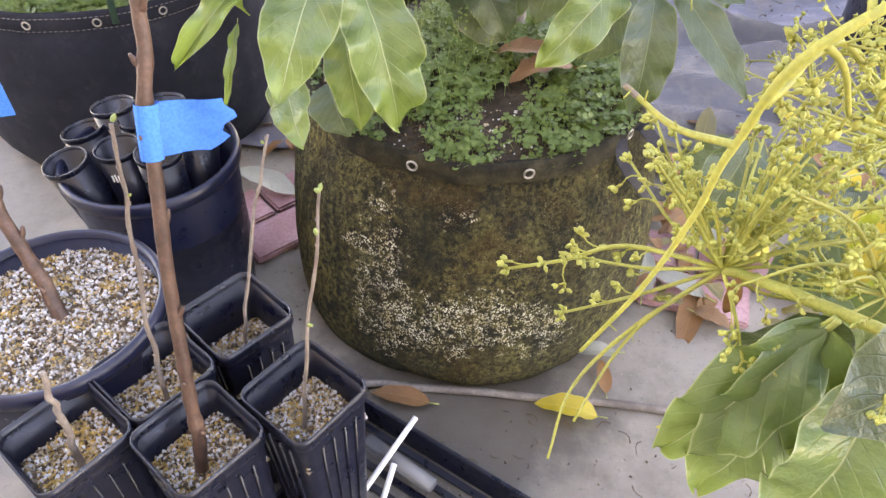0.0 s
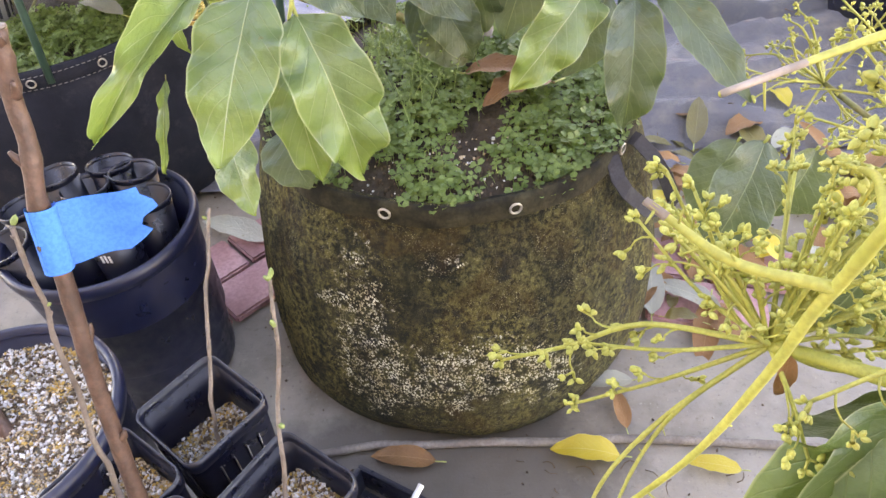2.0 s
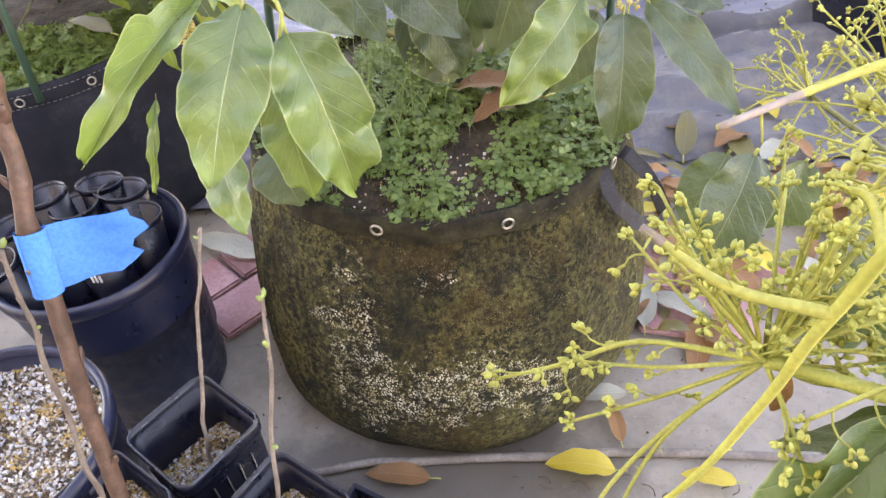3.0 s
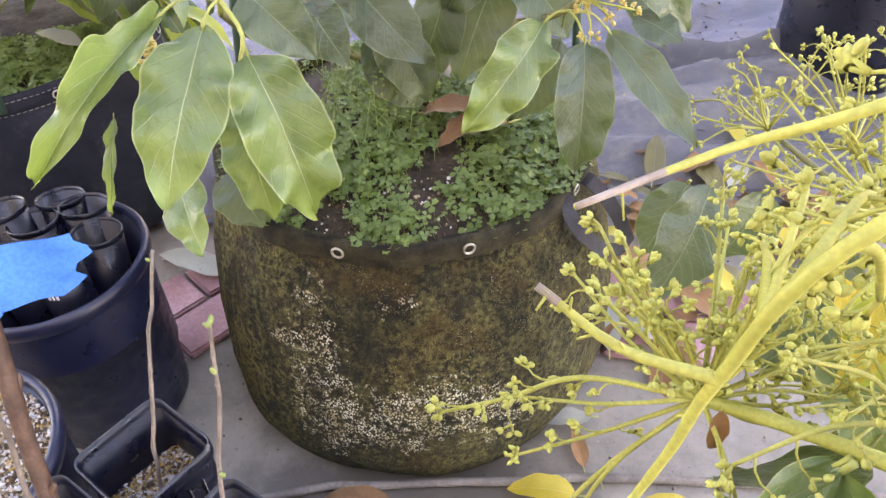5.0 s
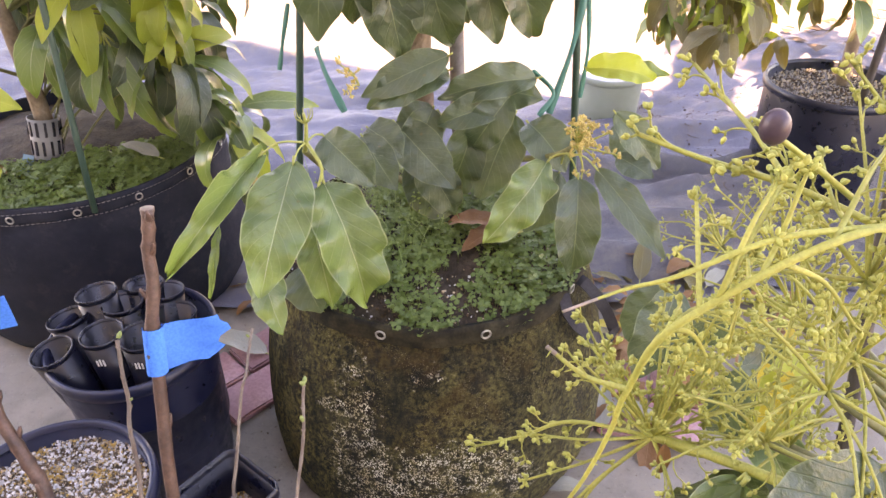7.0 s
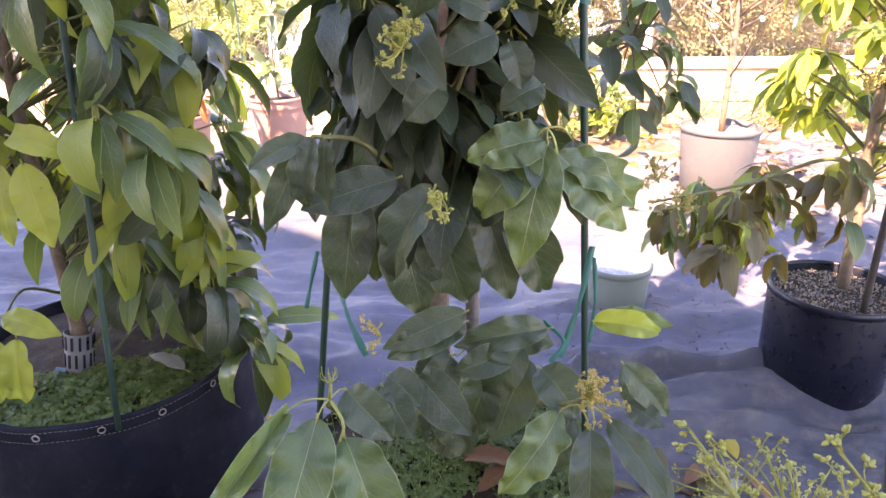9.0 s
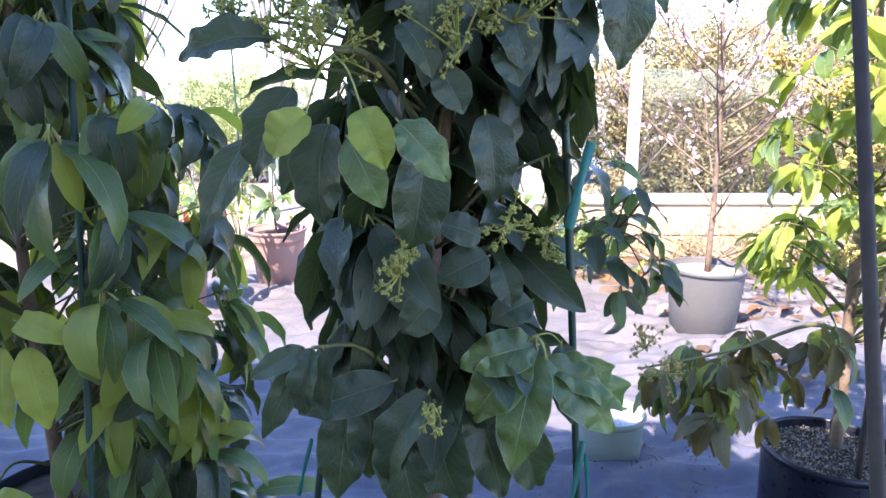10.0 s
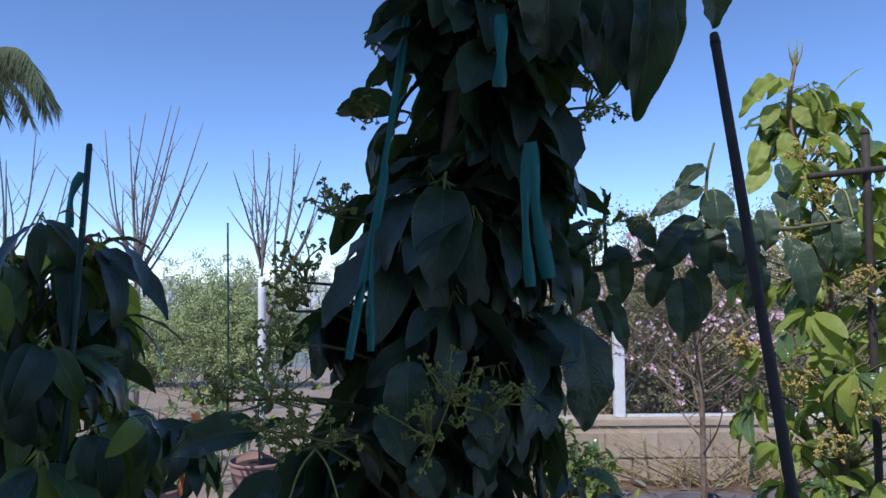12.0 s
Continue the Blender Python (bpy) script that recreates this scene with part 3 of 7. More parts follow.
solid("ground", bm, [M_DIRT, M_HILL], "bare tan dirt running out to hills in painted haze grey", "ground", kind="structure")

bm = bmesh.new()
rng = random.Random(5)
for _ in range(900):
    y = rng.uniform(1300, 2600)
    x = rng.uniform(-1.1, 1.1) * y
    z = -70 + 0.055 * (y - 1150)
    w, d, h = rng.uniform(6, 16), rng.uniform(6, 14), rng.uniform(4, 9)
    box(bm, (x - w, y - d, z - 20), (x + w, y + d, z + h + rng.uniform(0, 12)))
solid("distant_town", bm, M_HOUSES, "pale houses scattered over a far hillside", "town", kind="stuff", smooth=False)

# concrete slab, cast in one, with a worn front
bm = bmesh.new()
N = 60
grid = [[bm.verts.new((-5 + 10 * i / N, -0.8 + 2.35 * j / 14, 0.0012 * noise.noise(Vector((i * 0.7, j * 0.7, 0))))) for i in range(N + 1)] for j in range(15)]
for a, b in zip(grid, grid[1:]):
    for k in range(N):
        bm.faces.new((a[k], a[k + 1], b[k + 1], b[k]))
solid("concrete_slab", bm, M_CONCRETE, "damp stained grey concrete patio slab", "floor", kind="structure")


def tarp_height(x, y):
    v = Vector((x, y, 0))
    h = 0.02 + 0.045 * noise.noise(Vector((x * 1.3, y * 4.2, 1.7))) + 0.045 * (0.5 - abs(noise.noise(Vector((x * 2.6 + y, y * 6.0 - x, 3.1))))) + 0.020 * (0.4 - abs(noise.noise(Vector((x * 5.0 + 2 * y, y * 12.0 - 2 * x, 3.1))))) + 0.010 * noise.noise(Vector((x * 11.0, y * 21.0, 3.1))) + 0.006 * noise.noise(v * 17.0)
    ridge = (y - 2.02 + 0.16 * (x - 0.7))
    h += 0.055 * math.exp(-(ridge / 0.026) ** 2) * (1 if 0.45 < x < 2.4 else 0)
    if x > 0.3:
        h += min(1.0, (x - 0.3) * 2) * 0.035 * max(0.0, 0.22 - abs(noise.noise(Vector((x * 2.2 + 0.8 * y, y * 4.5 - 1.2 * x, 8.3))))) / 0.22
    h += 0.012 * math.sin(y * 16 + 2.2 * noise.noise(Vector((x * 0.8, y, 4)))) * max(0, min(1, (0.6 - x) * 2)) * max(0.0, min(1.0, (4.5 - y) / 1.5))
    return max(0.004, h) if y > 1.5 else max(0.003, h * 0.5)


bm = bmesh.new()
NX, NY = 240, 190
grid = []
for j in range(NY + 1):
    y = 1.42 + (5.0 - 1.42) * (j / NY) ** 1.25
    row = []
    for i in range(NX + 1):
        x = -4.2 + 8.6 * i / NX
        yy = y + (0.05 * noise.noise(Vector((x * 2.3, 0, 3))) if j == 0 else 0)
        row.append(bm.verts.new((x, yy, tarp_height(x, y))))
    grid.append(row)
for a, b in zip(grid, grid[1:]):
    for k in range(NX):
        bm.faces.new((a[k], a[k + 1], b[k + 1], b[k]))
solid("weed_cloth", bm, M_TARP, "rumpled blue-grey woven weed cloth over the ground", "ground cloth", kind="structure")

# darker, dirtier second piece of cloth, its far edge rolled over
bm = bmesh.new()
grid = []
for i in range(91):
    x = 0.40 + 2.1 * i / 90
    far = 2.02 - 0.16 * (x - 0.7) + 0.02 * noise.noise(Vector((x * 3, 0, 6)))
    row = []
    for j in range(29):
        f = j / 28
        y = 1.46 + 0.05 * noise.noise(Vector((x * 4, 1, 6))) + (far - 1.46) * f
        row.append(bm.verts.new((x + 0.06 * (1 - i / 90) * noise.noise(Vector((y * 5, 2, 2))), y, tarp_height(x, y) + 0.008 + 0.022 * max(0.0, 1 - (1 - f) / 0.07) * (1 if f < 0.98 else 0.3))))
    grid.append(row)
for a, b in zip(grid, grid[1:]):
    for k in range(28):
        bm.faces.new((a[k], b[k], b[k + 1], a[k + 1]))
solid("weed_cloth_dark", bm, M_TARP_DARK, "darker dusty grey weed cloth with a rolled edge", "ground cloth", kind="structure")

# plain house wall behind the viewer, never in view, added to throw the shade
bm = bmesh.new()
box(bm, (-3.2, -4.0, -0.01), (3.3, 0.0, 5.2), pose(-1.17, -0.97, 0, 0, 0, -24))
solid("wall_house", bm, M_STUCCO, "plain tan stucco wall, unseen, added to throw shade", "wall", kind="structure", smooth=False)


# ---- garden wall and fence ----
def wall_run(a, b, height=0.5, thick=0.2):
    a, b = Vector((*a, 0)), Vector((*b, 0))
    way = (b - a).normalized()
    side = Vector((-way.y, way.x, 0))
    run = thing("garden_wall", "low sand-coloured block garden wall", "wall", kind="structure", at=a)
    length = (b - a).length
    core = bmesh.new()
    turn = Matrix((way, side, Vector((0, 0, 1)))).transposed().to_4x4()
    m = Matrix.Translation(a) @ turn
    box(core, (0, -thick / 2 + 0.012, -0.2), (length, thick / 2 - 0.012, height - 0.055), m)
    part("wall_core", core, M_WALLSTONE, run, smooth=False)
    cap = bmesh.new()
    box(cap, (-0.03, -thick / 2 - 0.006, height - 0.05), (length + 0.03, thick / 2 + 0.006, height), m, 0.006)
    part("coping", cap, M_WALLSTONE, run, "pale flat coping", smooth=False)
    b0 = bmesh.new()
    box(b0, (-0.193, -0.012, -0.095), (0.193, 0.012, 0.095), None, 0.006)
    me = mesh_of("block", b0, M_WALLSTONE, smooth=False)
    for r in range(2):
        for k in range(int(length / 0.4) + 1):
            x = 0.2 + 0.4 * k + (0.2 if r else 0)
            if x < length - 0.19:
                for s in (-1,):
                    ob = new("block", me)
                    ob.parent = run
                    ob.matrix_parent_inverse = Matrix.Translation(-a)
                    ob.matrix_basis = m @ pose(x, s * (thick / 2 - 0.006), 0.11 + 0.2 * r)


wall_run((0.75, 5.47), (7.5, 5.40))


def fence_post(x, y):
    post = thing("fence_post", "white painted fence post on the garden wall", "fence post", "fence posts", at=(x, y, 0.5))
    b = bmesh.new()
    box(b, (x - 0.038, y - 0.038, 0.5), (x + 0.038, y + 0.038, 1.53), None, 0.006)
    part("shaft", b, M_WHITEPAINT, post, smooth=False)
    b = bmesh.new()
    box(b, (x - 0.045, y - 0.045, 1.53), (x + 0.045, y + 0.045, 1.55), None, 0.005)
    part("cap", b, M_WHITEPAINT, post, smooth=False)


def glass_panel(a, b):
    a, b = Vector(a), Vector(b)
    way = (b - a).normalized()
    side = Vector((-way.y, way.x)) * 0.005
    p = bmesh.new()
    q = [a + way * 0.06 + side, b - way * 0.06 + side, b - way * 0.06 - side, a + way * 0.06 - side]
    lo = [p.verts.new((v.x, v.y, 0.504)) for v in q]
    hi = [p.verts.new((v.x, v.y, 1.45)) for v in q]
    p.faces.new(lo[::-1]), p.faces.new(hi)
    for k in range(4):
        p.faces.new((lo[k], lo[(k + 1) % 4], hi[(k + 1) % 4], hi[k]))
    panel = thing("glass_panel", "clear glass fence panel in a white bottom rail", "fence panel", "fence panels", at=(a.x, a.y, 0.5))
    part("pane", p, M_GLASS, panel, smooth=False)
    r = bmesh.new()
    turn = Matrix(((way.x, -way.y, 0), (way.y, way.x, 0), (0, 0, 1))).to_4x4()
    for y0, y1 in ((-0.022, -0.008), (0.008, 0.022)):
        box(r, (0.05, y0, 0.502), ((b - a).length - 0.05, y1, 0.522), Matrix.Translation((a.x, a.y, 0)) @ turn, 0.002)
    part("bottom_rail", r, M_WHITEPAINT, panel, "white bottom rail", smooth=False)


posts = [(1.48, 5.46), (3.5, 5.44), (5.4, 5.42)]
for p in posts:
    fence_post(*p)
for a, b in zip(posts, posts[1:]):
    glass_panel(a, b)
# ---- pavers, laid slantwise beside the slab ----
paver_bm = bmesh.new()
box(paver_bm, (-0.097, -0.0475, 0.0), (0.097, 0.0475, 0.016), None, 0.004)
PAVER = mesh_of("paver", paver_bm, M_PAVER, smooth=False)
rng = random.Random(3)


def paver_patch(name, cx, cy, rows_n, cols_n, angle):
    patch = thing(name, "worn red brick pavers laid slantwise", "paving", kind="structure", at=(cx, cy, 0))
    for r in range(rows_n):
        for c in range(cols_n):
            u = (c - cols_n / 2 + (0.5 if r % 2 else 0)) * 0.2
            v = (r - rows_n / 2) * 0.1
            p = new("paver", PAVER)
            p.parent = patch
            p.matrix_basis = pose(0, 0, 0, 0, 0, angle) @ pose(u, v, rng.uniform(-0.002, 0.003), rng.uniform(-0.6, 0.6), rng.uniform(-0.6, 0.6), rng.uniform(-0.8, 0.8))


paver_patch("paver_patch", -0.43, 1.165, 2, 3, 45)
paver_patch("paver_patch", 0.50, 1.16, 2, 2, -14)


# ---- grow bags ----
M_HEM = speckled("damp_hem", (0.012, 0.011, 0.009), (0.052, 0.047, 0.028), 30, 220, 0.95, 0.6, 0.0015, spec=0.2)


def grow_bag(at, radius, height, profile, felt, label, stained):
    x, y = at
    bag = thing("grow_bag", label, "plant pot", "grow bags", at=(x, y, 0))
    rng = random.Random(int(radius * 1000))

    def wob(a, z):
        return 0.009 * noise.noise(Vector((math.cos(a) * 2.2, math.sin(a) * 2.2, z * 5 + radius * 9))) + 0.0025 * noise.noise(Vector((math.cos(a) * 9, math.sin(a) * 9, z * 20)))

    b = bmesh.new()
    top = profile[-1][0]
    lathe(b, [(0, 0.004)] + profile + [(top - 0.004, height + 0.002), (top - 0.008, height), (top - 0.010, height - 0.06), (top - 0.02, height - 0.09)], 96, (0, 0, 0), wob)
    wall = part("felt_wall", b, felt, bag)
    wall.matrix_parent_inverse = Matrix()
    # folded hem with two rows of stitching
    b = bmesh.new()
    hem = [(r, z) for r, z in ((top + 0.0040, height - 0.027), (top + 0.0048, height - 0.026), (top + 0.0028, height - 0.006), (top + 0.0012, height + 0.0012), (top - 0.002, height + 0.0020), (top - 0.0045, height - 0.001))]
    lathe(b, hem, 96, (0, 0, 0), wob)
    part("hem", b, M_HEM if stained else M_FELT, bag).matrix_parent_inverse = Matrix()
    if not stained:
        for dz in (0.006, 0.028):
            b = bmesh.new()
            for k in range(220):
                a = 2 * math.pi * k / 220
                a2 = a + 2 * math.pi / 220 * 0.6
                r = top + 0.0058
                tube(b, [((r + wob(q, height - dz)) * math.cos(q), (r + wob(q, height - dz)) * 1.0 * math.sin(q), height - dz) for q in (a, a2)], 0.0007, 0.0007, 4, 1)
            part("stitching", b, M_THREAD, bag, "pale row of stitches").matrix_parent_inverse = Matrix()
    return bag, wob


def grommet(bag, wob, top, height, angle, drop=0.017):
    b = bmesh.new()
    R, r = 0.0066, 0.0014
    verts = [[b.verts.new(((R + r * math.cos(q)) * math.cos(p), r * math.sin(q), (R + r * math.cos(q)) * math.sin(p))) for q in [2 * math.pi * j / 8 for j in range(8)]] for p in [2 * math.pi * i / 20 for i in range(20)]]
    for i in range(20):
        for j in range(8):
            b.faces.new((verts[i][j], verts[(i + 1) % 20][j], verts[(i + 1) % 20][(j + 1) % 8], verts[i][(j + 1) % 8]))
    a = radians(angle)
    ring = part("grommet", b, M_BRASS, bag, "dull metal eyelet")
    rr = top + wob(a, height - drop) + 0.0055
    ring.matrix_parent_inverse = Matrix()
    ring.matrix_basis = Matrix.Translation((rr * math.cos(a), rr * math.sin(a), height - drop)) @ pose(0, 0, 0, 0, 0, angle + 90)


C1, H1 = (0.064, 1.132), 0.413
prof1 = [(0.265, 0.0), (0.300, 0.010), (0.311, 0.05), (0.311, 0.12), (0.304, 0.20), (0.290, 0.28), (0.272, 0.345), (0.260, 0.378), (0.256, H1)]
bag1, wob1 = grow_bag(C1, 0.256, H1, prof1, M_FELT_OLD, "old felt grow bag crusted with algae and white salts", True)
for g in (-106, -73, -35, -143, 0, 180):
    grommet(bag1, wob1, 0.256, H1, g, 0.0125)
# limp strap handle hanging at the side
b = bmesh.new()
bends = [Vector(v) for v in ((0.196, -0.166, 0.404), (0.203, -0.186, 0.384), (0.214, -0.192, 0.368), (0.245, -0.182, 0.330), (0.278, -0.160, 0.308), (0.288, -0.150, 0.316), (0.272, -0.146, 0.352), (0.254, -0.146, 0.382), (0.232, -0.136, 0.404), (0.226, -0.130, 0.404))]
pts = [bends[k].lerp(bends[k + 1], f / 6) for k in range(9) for f in range(6)] + [bends[-1]]
prev = None
for i, p in enumerate(pts):
    way = (pts[min(i + 1, 54)] - pts[max(i - 1, 0)]).normalized()
    flat = Vector((0.25, -0.85, 0.45 + 0.5 * math.sin(i * 0.16)))
    w = way.cross(flat).normalized() * 0.0092
    t = way.cross(w).normalized() * 0.0009
    row = [b.verts.new(p - w - t), b.verts.new(p + w - t), b.verts.new(p + w + t), b.verts.new(p - w + t)]
    if prev:
        for k in range(4):
            b.faces.new((prev[k], prev[(k + 1) % 4], row[(k + 1) % 4], row[k]))
    prev = row
M_STRAP = speckled("strap_webbing", (0.016, 0.016, 0.021), (0.040, 0.040, 0.050), 30, 400, 0.85, 0.4, 0.001)
part("strap_handle", b, M_STRAP, bag1, "limp grey webbing handle", smooth=False).matrix_parent_inverse = Matrix()

C2, H2 = (-0.740, 1.577), 0.38
prof2 = [(0.265, 0.0), (0.302, 0.010), (0.324, 0.05), (0.329, 0.13), (0.327, 0.22), (0.323, 0.30), (0.320, H2)]
bag2, wob2 = grow_bag(C2, 0.320, H2, prof2, M_FELT, "large black felt grow bag with stitched hem", False)
for g in (-67, -47, -88, -110, -25, 0):
    grommet(bag2, wob2, 0.320, H2, g, 0.017)


def soil_bed(at, radius, z, lift, label):
    b = bmesh.new()
    rings = 16

    def top(r, a):
        return z + lift * (1 - (r / radius) ** 2) + 0.006 * noise.noise(Vector((r * math.cos(a) * 14, r * math.sin(a) * 14, radius))) + 0.004 * noise.noise(Vector((r * math.cos(a) * 45, r * math.sin(a) * 45, 2)))

    grid = [[b.verts.new((at[0] + r * math.cos(a), at[1] + r * math.sin(a), top(r, a))) for a in [2 * math.pi * k / 80 for k in range(80)]] for r in [radius * (i + 0.3) / (rings + 0.3) for i in range(rings + 1)]]
    b.faces.new(grid[0])
    for p, q in zip(grid, grid[1:]):
        for k in range(80):
            b.faces.new((p[k], q[k], q[(k + 1) % 80], p[(k + 1) % 80]))
    solid("soil", b, M_SOIL, label, "soil", kind="stuff")
    return top


bed1 = soil_bed(C1, 0.250, H1 - 0.016, 0.04, "dark damp soil heaped in the old grow bag")
bed2 = soil_bed(C2, 0.311, H2 - 0.03, 0.035, "dark soil filling the large black grow bag")


def clover_patch(name, at, radius, top, count, seed, thin, label, size=0.0062):
    """Low clover: sprigs of three round leaflets on short stalks."""
    rng = random.Random(seed)
    verts, faces, uv = [], [], []
    made = 0
    while made < count:
        r, a = radius * math.sqrt(rng.random()), rng.uniform(0, 2 * math.pi)
        x, y = r * math.cos(a), r * math.sin(a)
        if noise.noise(Vector((x * 9, y * 9, seed))) + thin(x, y) < rng.uniform(-0.25, 0.15):
            continue
        made += 1
        h = rng.uniform(0.006, 0.024)
        c = Vector((at[0] + x, at[1] + y, top(r, a) + h))
        tilt = Vector((rng.gauss(0, 0.35), rng.gauss(0, 0.35) - 0.15, 1)).normalized()
        e1 = tilt.orthogonal().normalized()
        e2 = tilt.cross(e1)
        s = size * rng.uniform(0.6, 1.35)
        turn = rng.uniform(0, 6.28)
        for k in range(3):
            q = turn + k * 2.094
            d, w = e1 * math.cos(q) + e2 * math.sin(q), -e1 * math.sin(q) + e2 * math.cos(q)
            o = len(verts)
            pts = [c, c + d * s * 0.55 + w * s * 0.5 + tilt * s * 0.12, c + d * s * 1.1 + w * s * 0.32 + tilt * s * 0.05, c + d * s * 1.0 - tilt * s * 0.02, c + d * s * 1.1 - w * s * 0.32 + tilt * s * 0.05, c + d * s * 0.55 - w * s * 0.5 + tilt * s * 0.12]
            verts += [tuple(p) for p in pts]
            faces += [(o, o + 1, o + 2, o + 3), (o, o + 3, o + 4, o + 5)]
            uv += [0.5, 0, 0.9, 0.4, 0.8, 0.9, 0.5, 1, 0.5, 0, 0.5, 1, 0.2, 0.9, 0.1, 0.4]
        o = len(verts)
        verts += [tuple(c + Vector((0.0005, 0, 0))), tuple(c - Vector((0.0005, 0, 0))), tuple(c + Vector((rng.gauss(0, 0.004), rng.gauss(0, 0.004), -h - 0.004)))]
        faces += [(o, o + 1, o + 2)]
        uv += [0.5, 0.5] * 3
    me = bpy.data.meshes.new(name)
    me.from_pydata(verts, [], faces)
    me.materials.append(M_CLOVER)
    me.uv_layers.new(name="UVMap").data.foreach_set("uv", uv)
    me.shade_smooth()
    tagged(new(name, me), label, "clover", kind="stuff")


clover_patch("clover", C1, 0.256, bed1, 3300, 4, lambda x, y: 0.30 if (y > -0.18 and x > -0.10) else (0.15 if -0.06 < x < 0.03 else 0.0 if x > 0 else -0.2), "fresh green clover covering the soil of the old grow bag", 0.0072)
clover_patch("clover", C2, 0.308, bed2, 3300, 8, lambda x, y: 0.4 if y < -0.145 + 0.6 * max(0.0, x) else -2.0, "thick carpet of clover in the large black grow bag", 0.0068)

# pale grit and crumbs on the soil of the old bag
b = bmesh.new()
rng = random.Random(12)
for _ in range(900):
    r, a = 0.245 * math.sqrt(rng.uniform(0.3, 1)), rng.uniform(math.pi, 2 * math.pi)
    stone(b, (C1[0] + r * math.cos(a), C1[1] + r * math.sin(a), bed1(r, a) + 0.001), rng.uniform(0.001, 0.0032), rng, rng.choice((0, 1, 1, 1, 2, 1, 1, 2)))
solid("soil_crumbs", b, [M_PERLITE, M_BARKCHIP, M_GRIT], "crumbs of bark and pale grit on the soil", "grit", kind="stuff", smooth=False)


# ---- nursery pots ----
M_MIX = speckled("gritty_mix_base", (0.16, 0.125, 0.09), (0.30, 0.26, 0.21), 120, 500, 0.95, 0.8, 0.002)


def grains(name, inside, z, count, seed, mats, weights, label, size=(0.0008, 0.0027)):
    """Loose mineral mix: grains strewn over a spot; inside() gives a random place in it."""
    b = bmesh.new()
    rng = random.Random(seed)
    for _ in range(count):
        x, y = inside(rng)
        kind = rng.choices(range(len(mats)), weights)[0]
        if len(mats) > 3 and noise.noise(Vector((x * 34, y * 34, seed))) > 0.18 and rng.random() < 0.75:
            kind = rng.choice((1, 3, 3))
        stone(b, (x, y, z + rng.uniform(-0.002, 0.003) + 0.006 * noise.noise(Vector((x * 22, y * 22, seed)))), rng.uniform(*size) * (0.7 if kind in (1, 3) else 1.0), rng, kind)
    solid(name, b, mats, label, "potting mix", kind="stuff", smooth=False)


def square_ring(b, half, z, rad, m, n=5):
    pts = []
    for cx, cy, a0 in ((1, 1, 0), (-1, 1, 90), (-1, -1, 180), (1, -1, 270)):
        for k in range(n):
            a = radians(a0 + 90 * k / (n - 1))
            pts.append(b.verts.new(m @ Vector((cx * (half - rad) + rad * math.cos(a), cy * (half - rad) + rad * math.sin(a), z))))
    return pts


def square_pot(x, y, turn, top=0.33, half=0.050, base=0.012, soil=0.045, mixlabel="gritty perlite and bark mix", seed=0):
    pot = thing("square_pot", "tall square black plastic nursery pot", "plant pot", "square nursery pots", at=(x, y, base))
    m = Matrix.Translation((0, 0, 0)) @ pose(0, 0, 0, 0, 0, turn)
    H = top - base
    b = bmesh.new()
    rings = [square_ring(b, *q, m) for q in ((half * 0.70, 0.0, 0.008), (half * 0.72, 0.004, 0.010), (half * 0.93, H - 0.030, 0.012), (half * 0.935, H - 0.012, 0.012))]
    rings += [square_ring(b, *q, m) for q in ((half * 0.905, H - 0.012, 0.011), (half * 0.88, H - 0.06, 0.011), (half * 0.68, 0.006, 0.008))]
    for p, q in zip(rings, rings[1:]):
        for k in range(len(p)):
            b.faces.new((p[k], p[(k + 1) % len(p)], q[(k + 1) % len(p)], q[k]))
    b.faces.new(rings[0][::-1])
    b.faces.new(rings[-1])
    part("body", b, M_BLACK, pot).matrix_parent_inverse = Matrix()
    b = bmesh.new()
    lip = [square_ring(b, *q, m) for q in ((half * 0.937, H - 0.020, 0.012), (half * 0.985, H - 0.018, 0.013), (half * 1.0, H - 0.008, 0.014), (half * 0.985, H, 0.014), (half * 0.955, H, 0.013), (half * 0.935, H - 0.008, 0.012), (half * 0.905, H - 0.011, 0.011))]
    for p, q in zip(lip, lip[1:]):
        for k in range(len(p)):
            b.faces.new((p[k], p[(k + 1) % len(p)], q[(k + 1) % len(p)], q[k]))
    part("rim", b, M_BLACK, pot, "rounded glossy rim").matrix_parent_inverse = Matrix()
    ribs = bmesh.new()
    for s in range(4):
        for u in (-0.5, -0.17, 0.17, 0.5):
            mm = m @ pose(0, 0, 0, 0, 0, 90 * s)
            pts = [mm @ Vector((half * (0.72 + 0.21 * f) + 0.0008, u * half * (0.75 + 0.2 * f), 0.01 + (H - 0.045) * f)) for f in (0.0, 0.5, 1.0)]
            tube(ribs, pts, 0.0016, 0.0016, 5, 2)
    part("ribs", ribs, M_BLACK, pot).matrix_parent_inverse = Matrix()
    zs = top - soil
    hs = half * 0.885
    c, s = math.cos(radians(turn)), math.sin(radians(turn))
    b = bmesh.new()
    q = [b.verts.new((x + (u * c - v * s), y + (u * s + v * c), zs - 0.004)) for u, v in ((-hs, -hs), (hs, -hs), (hs, hs), (-hs, hs))]
    b.faces.new(q)
    part("soil_fill", b, M_MIX, pot)

    def inside(rng):
        u, v = rng.uniform(-hs, hs) * 0.97, rng.uniform(-hs, hs) * 0.97
        return x + u * c - v * s, y + u * s + v * c

    grains("gritty_mix", inside, zs, 3200, 30 + seed, [M_PERLITE, M_GRIT, M_BARKCHIP, M_OCHRE], (5, 7, 5, 8), mixlabel, (0.001, 0.0036))
    return zs


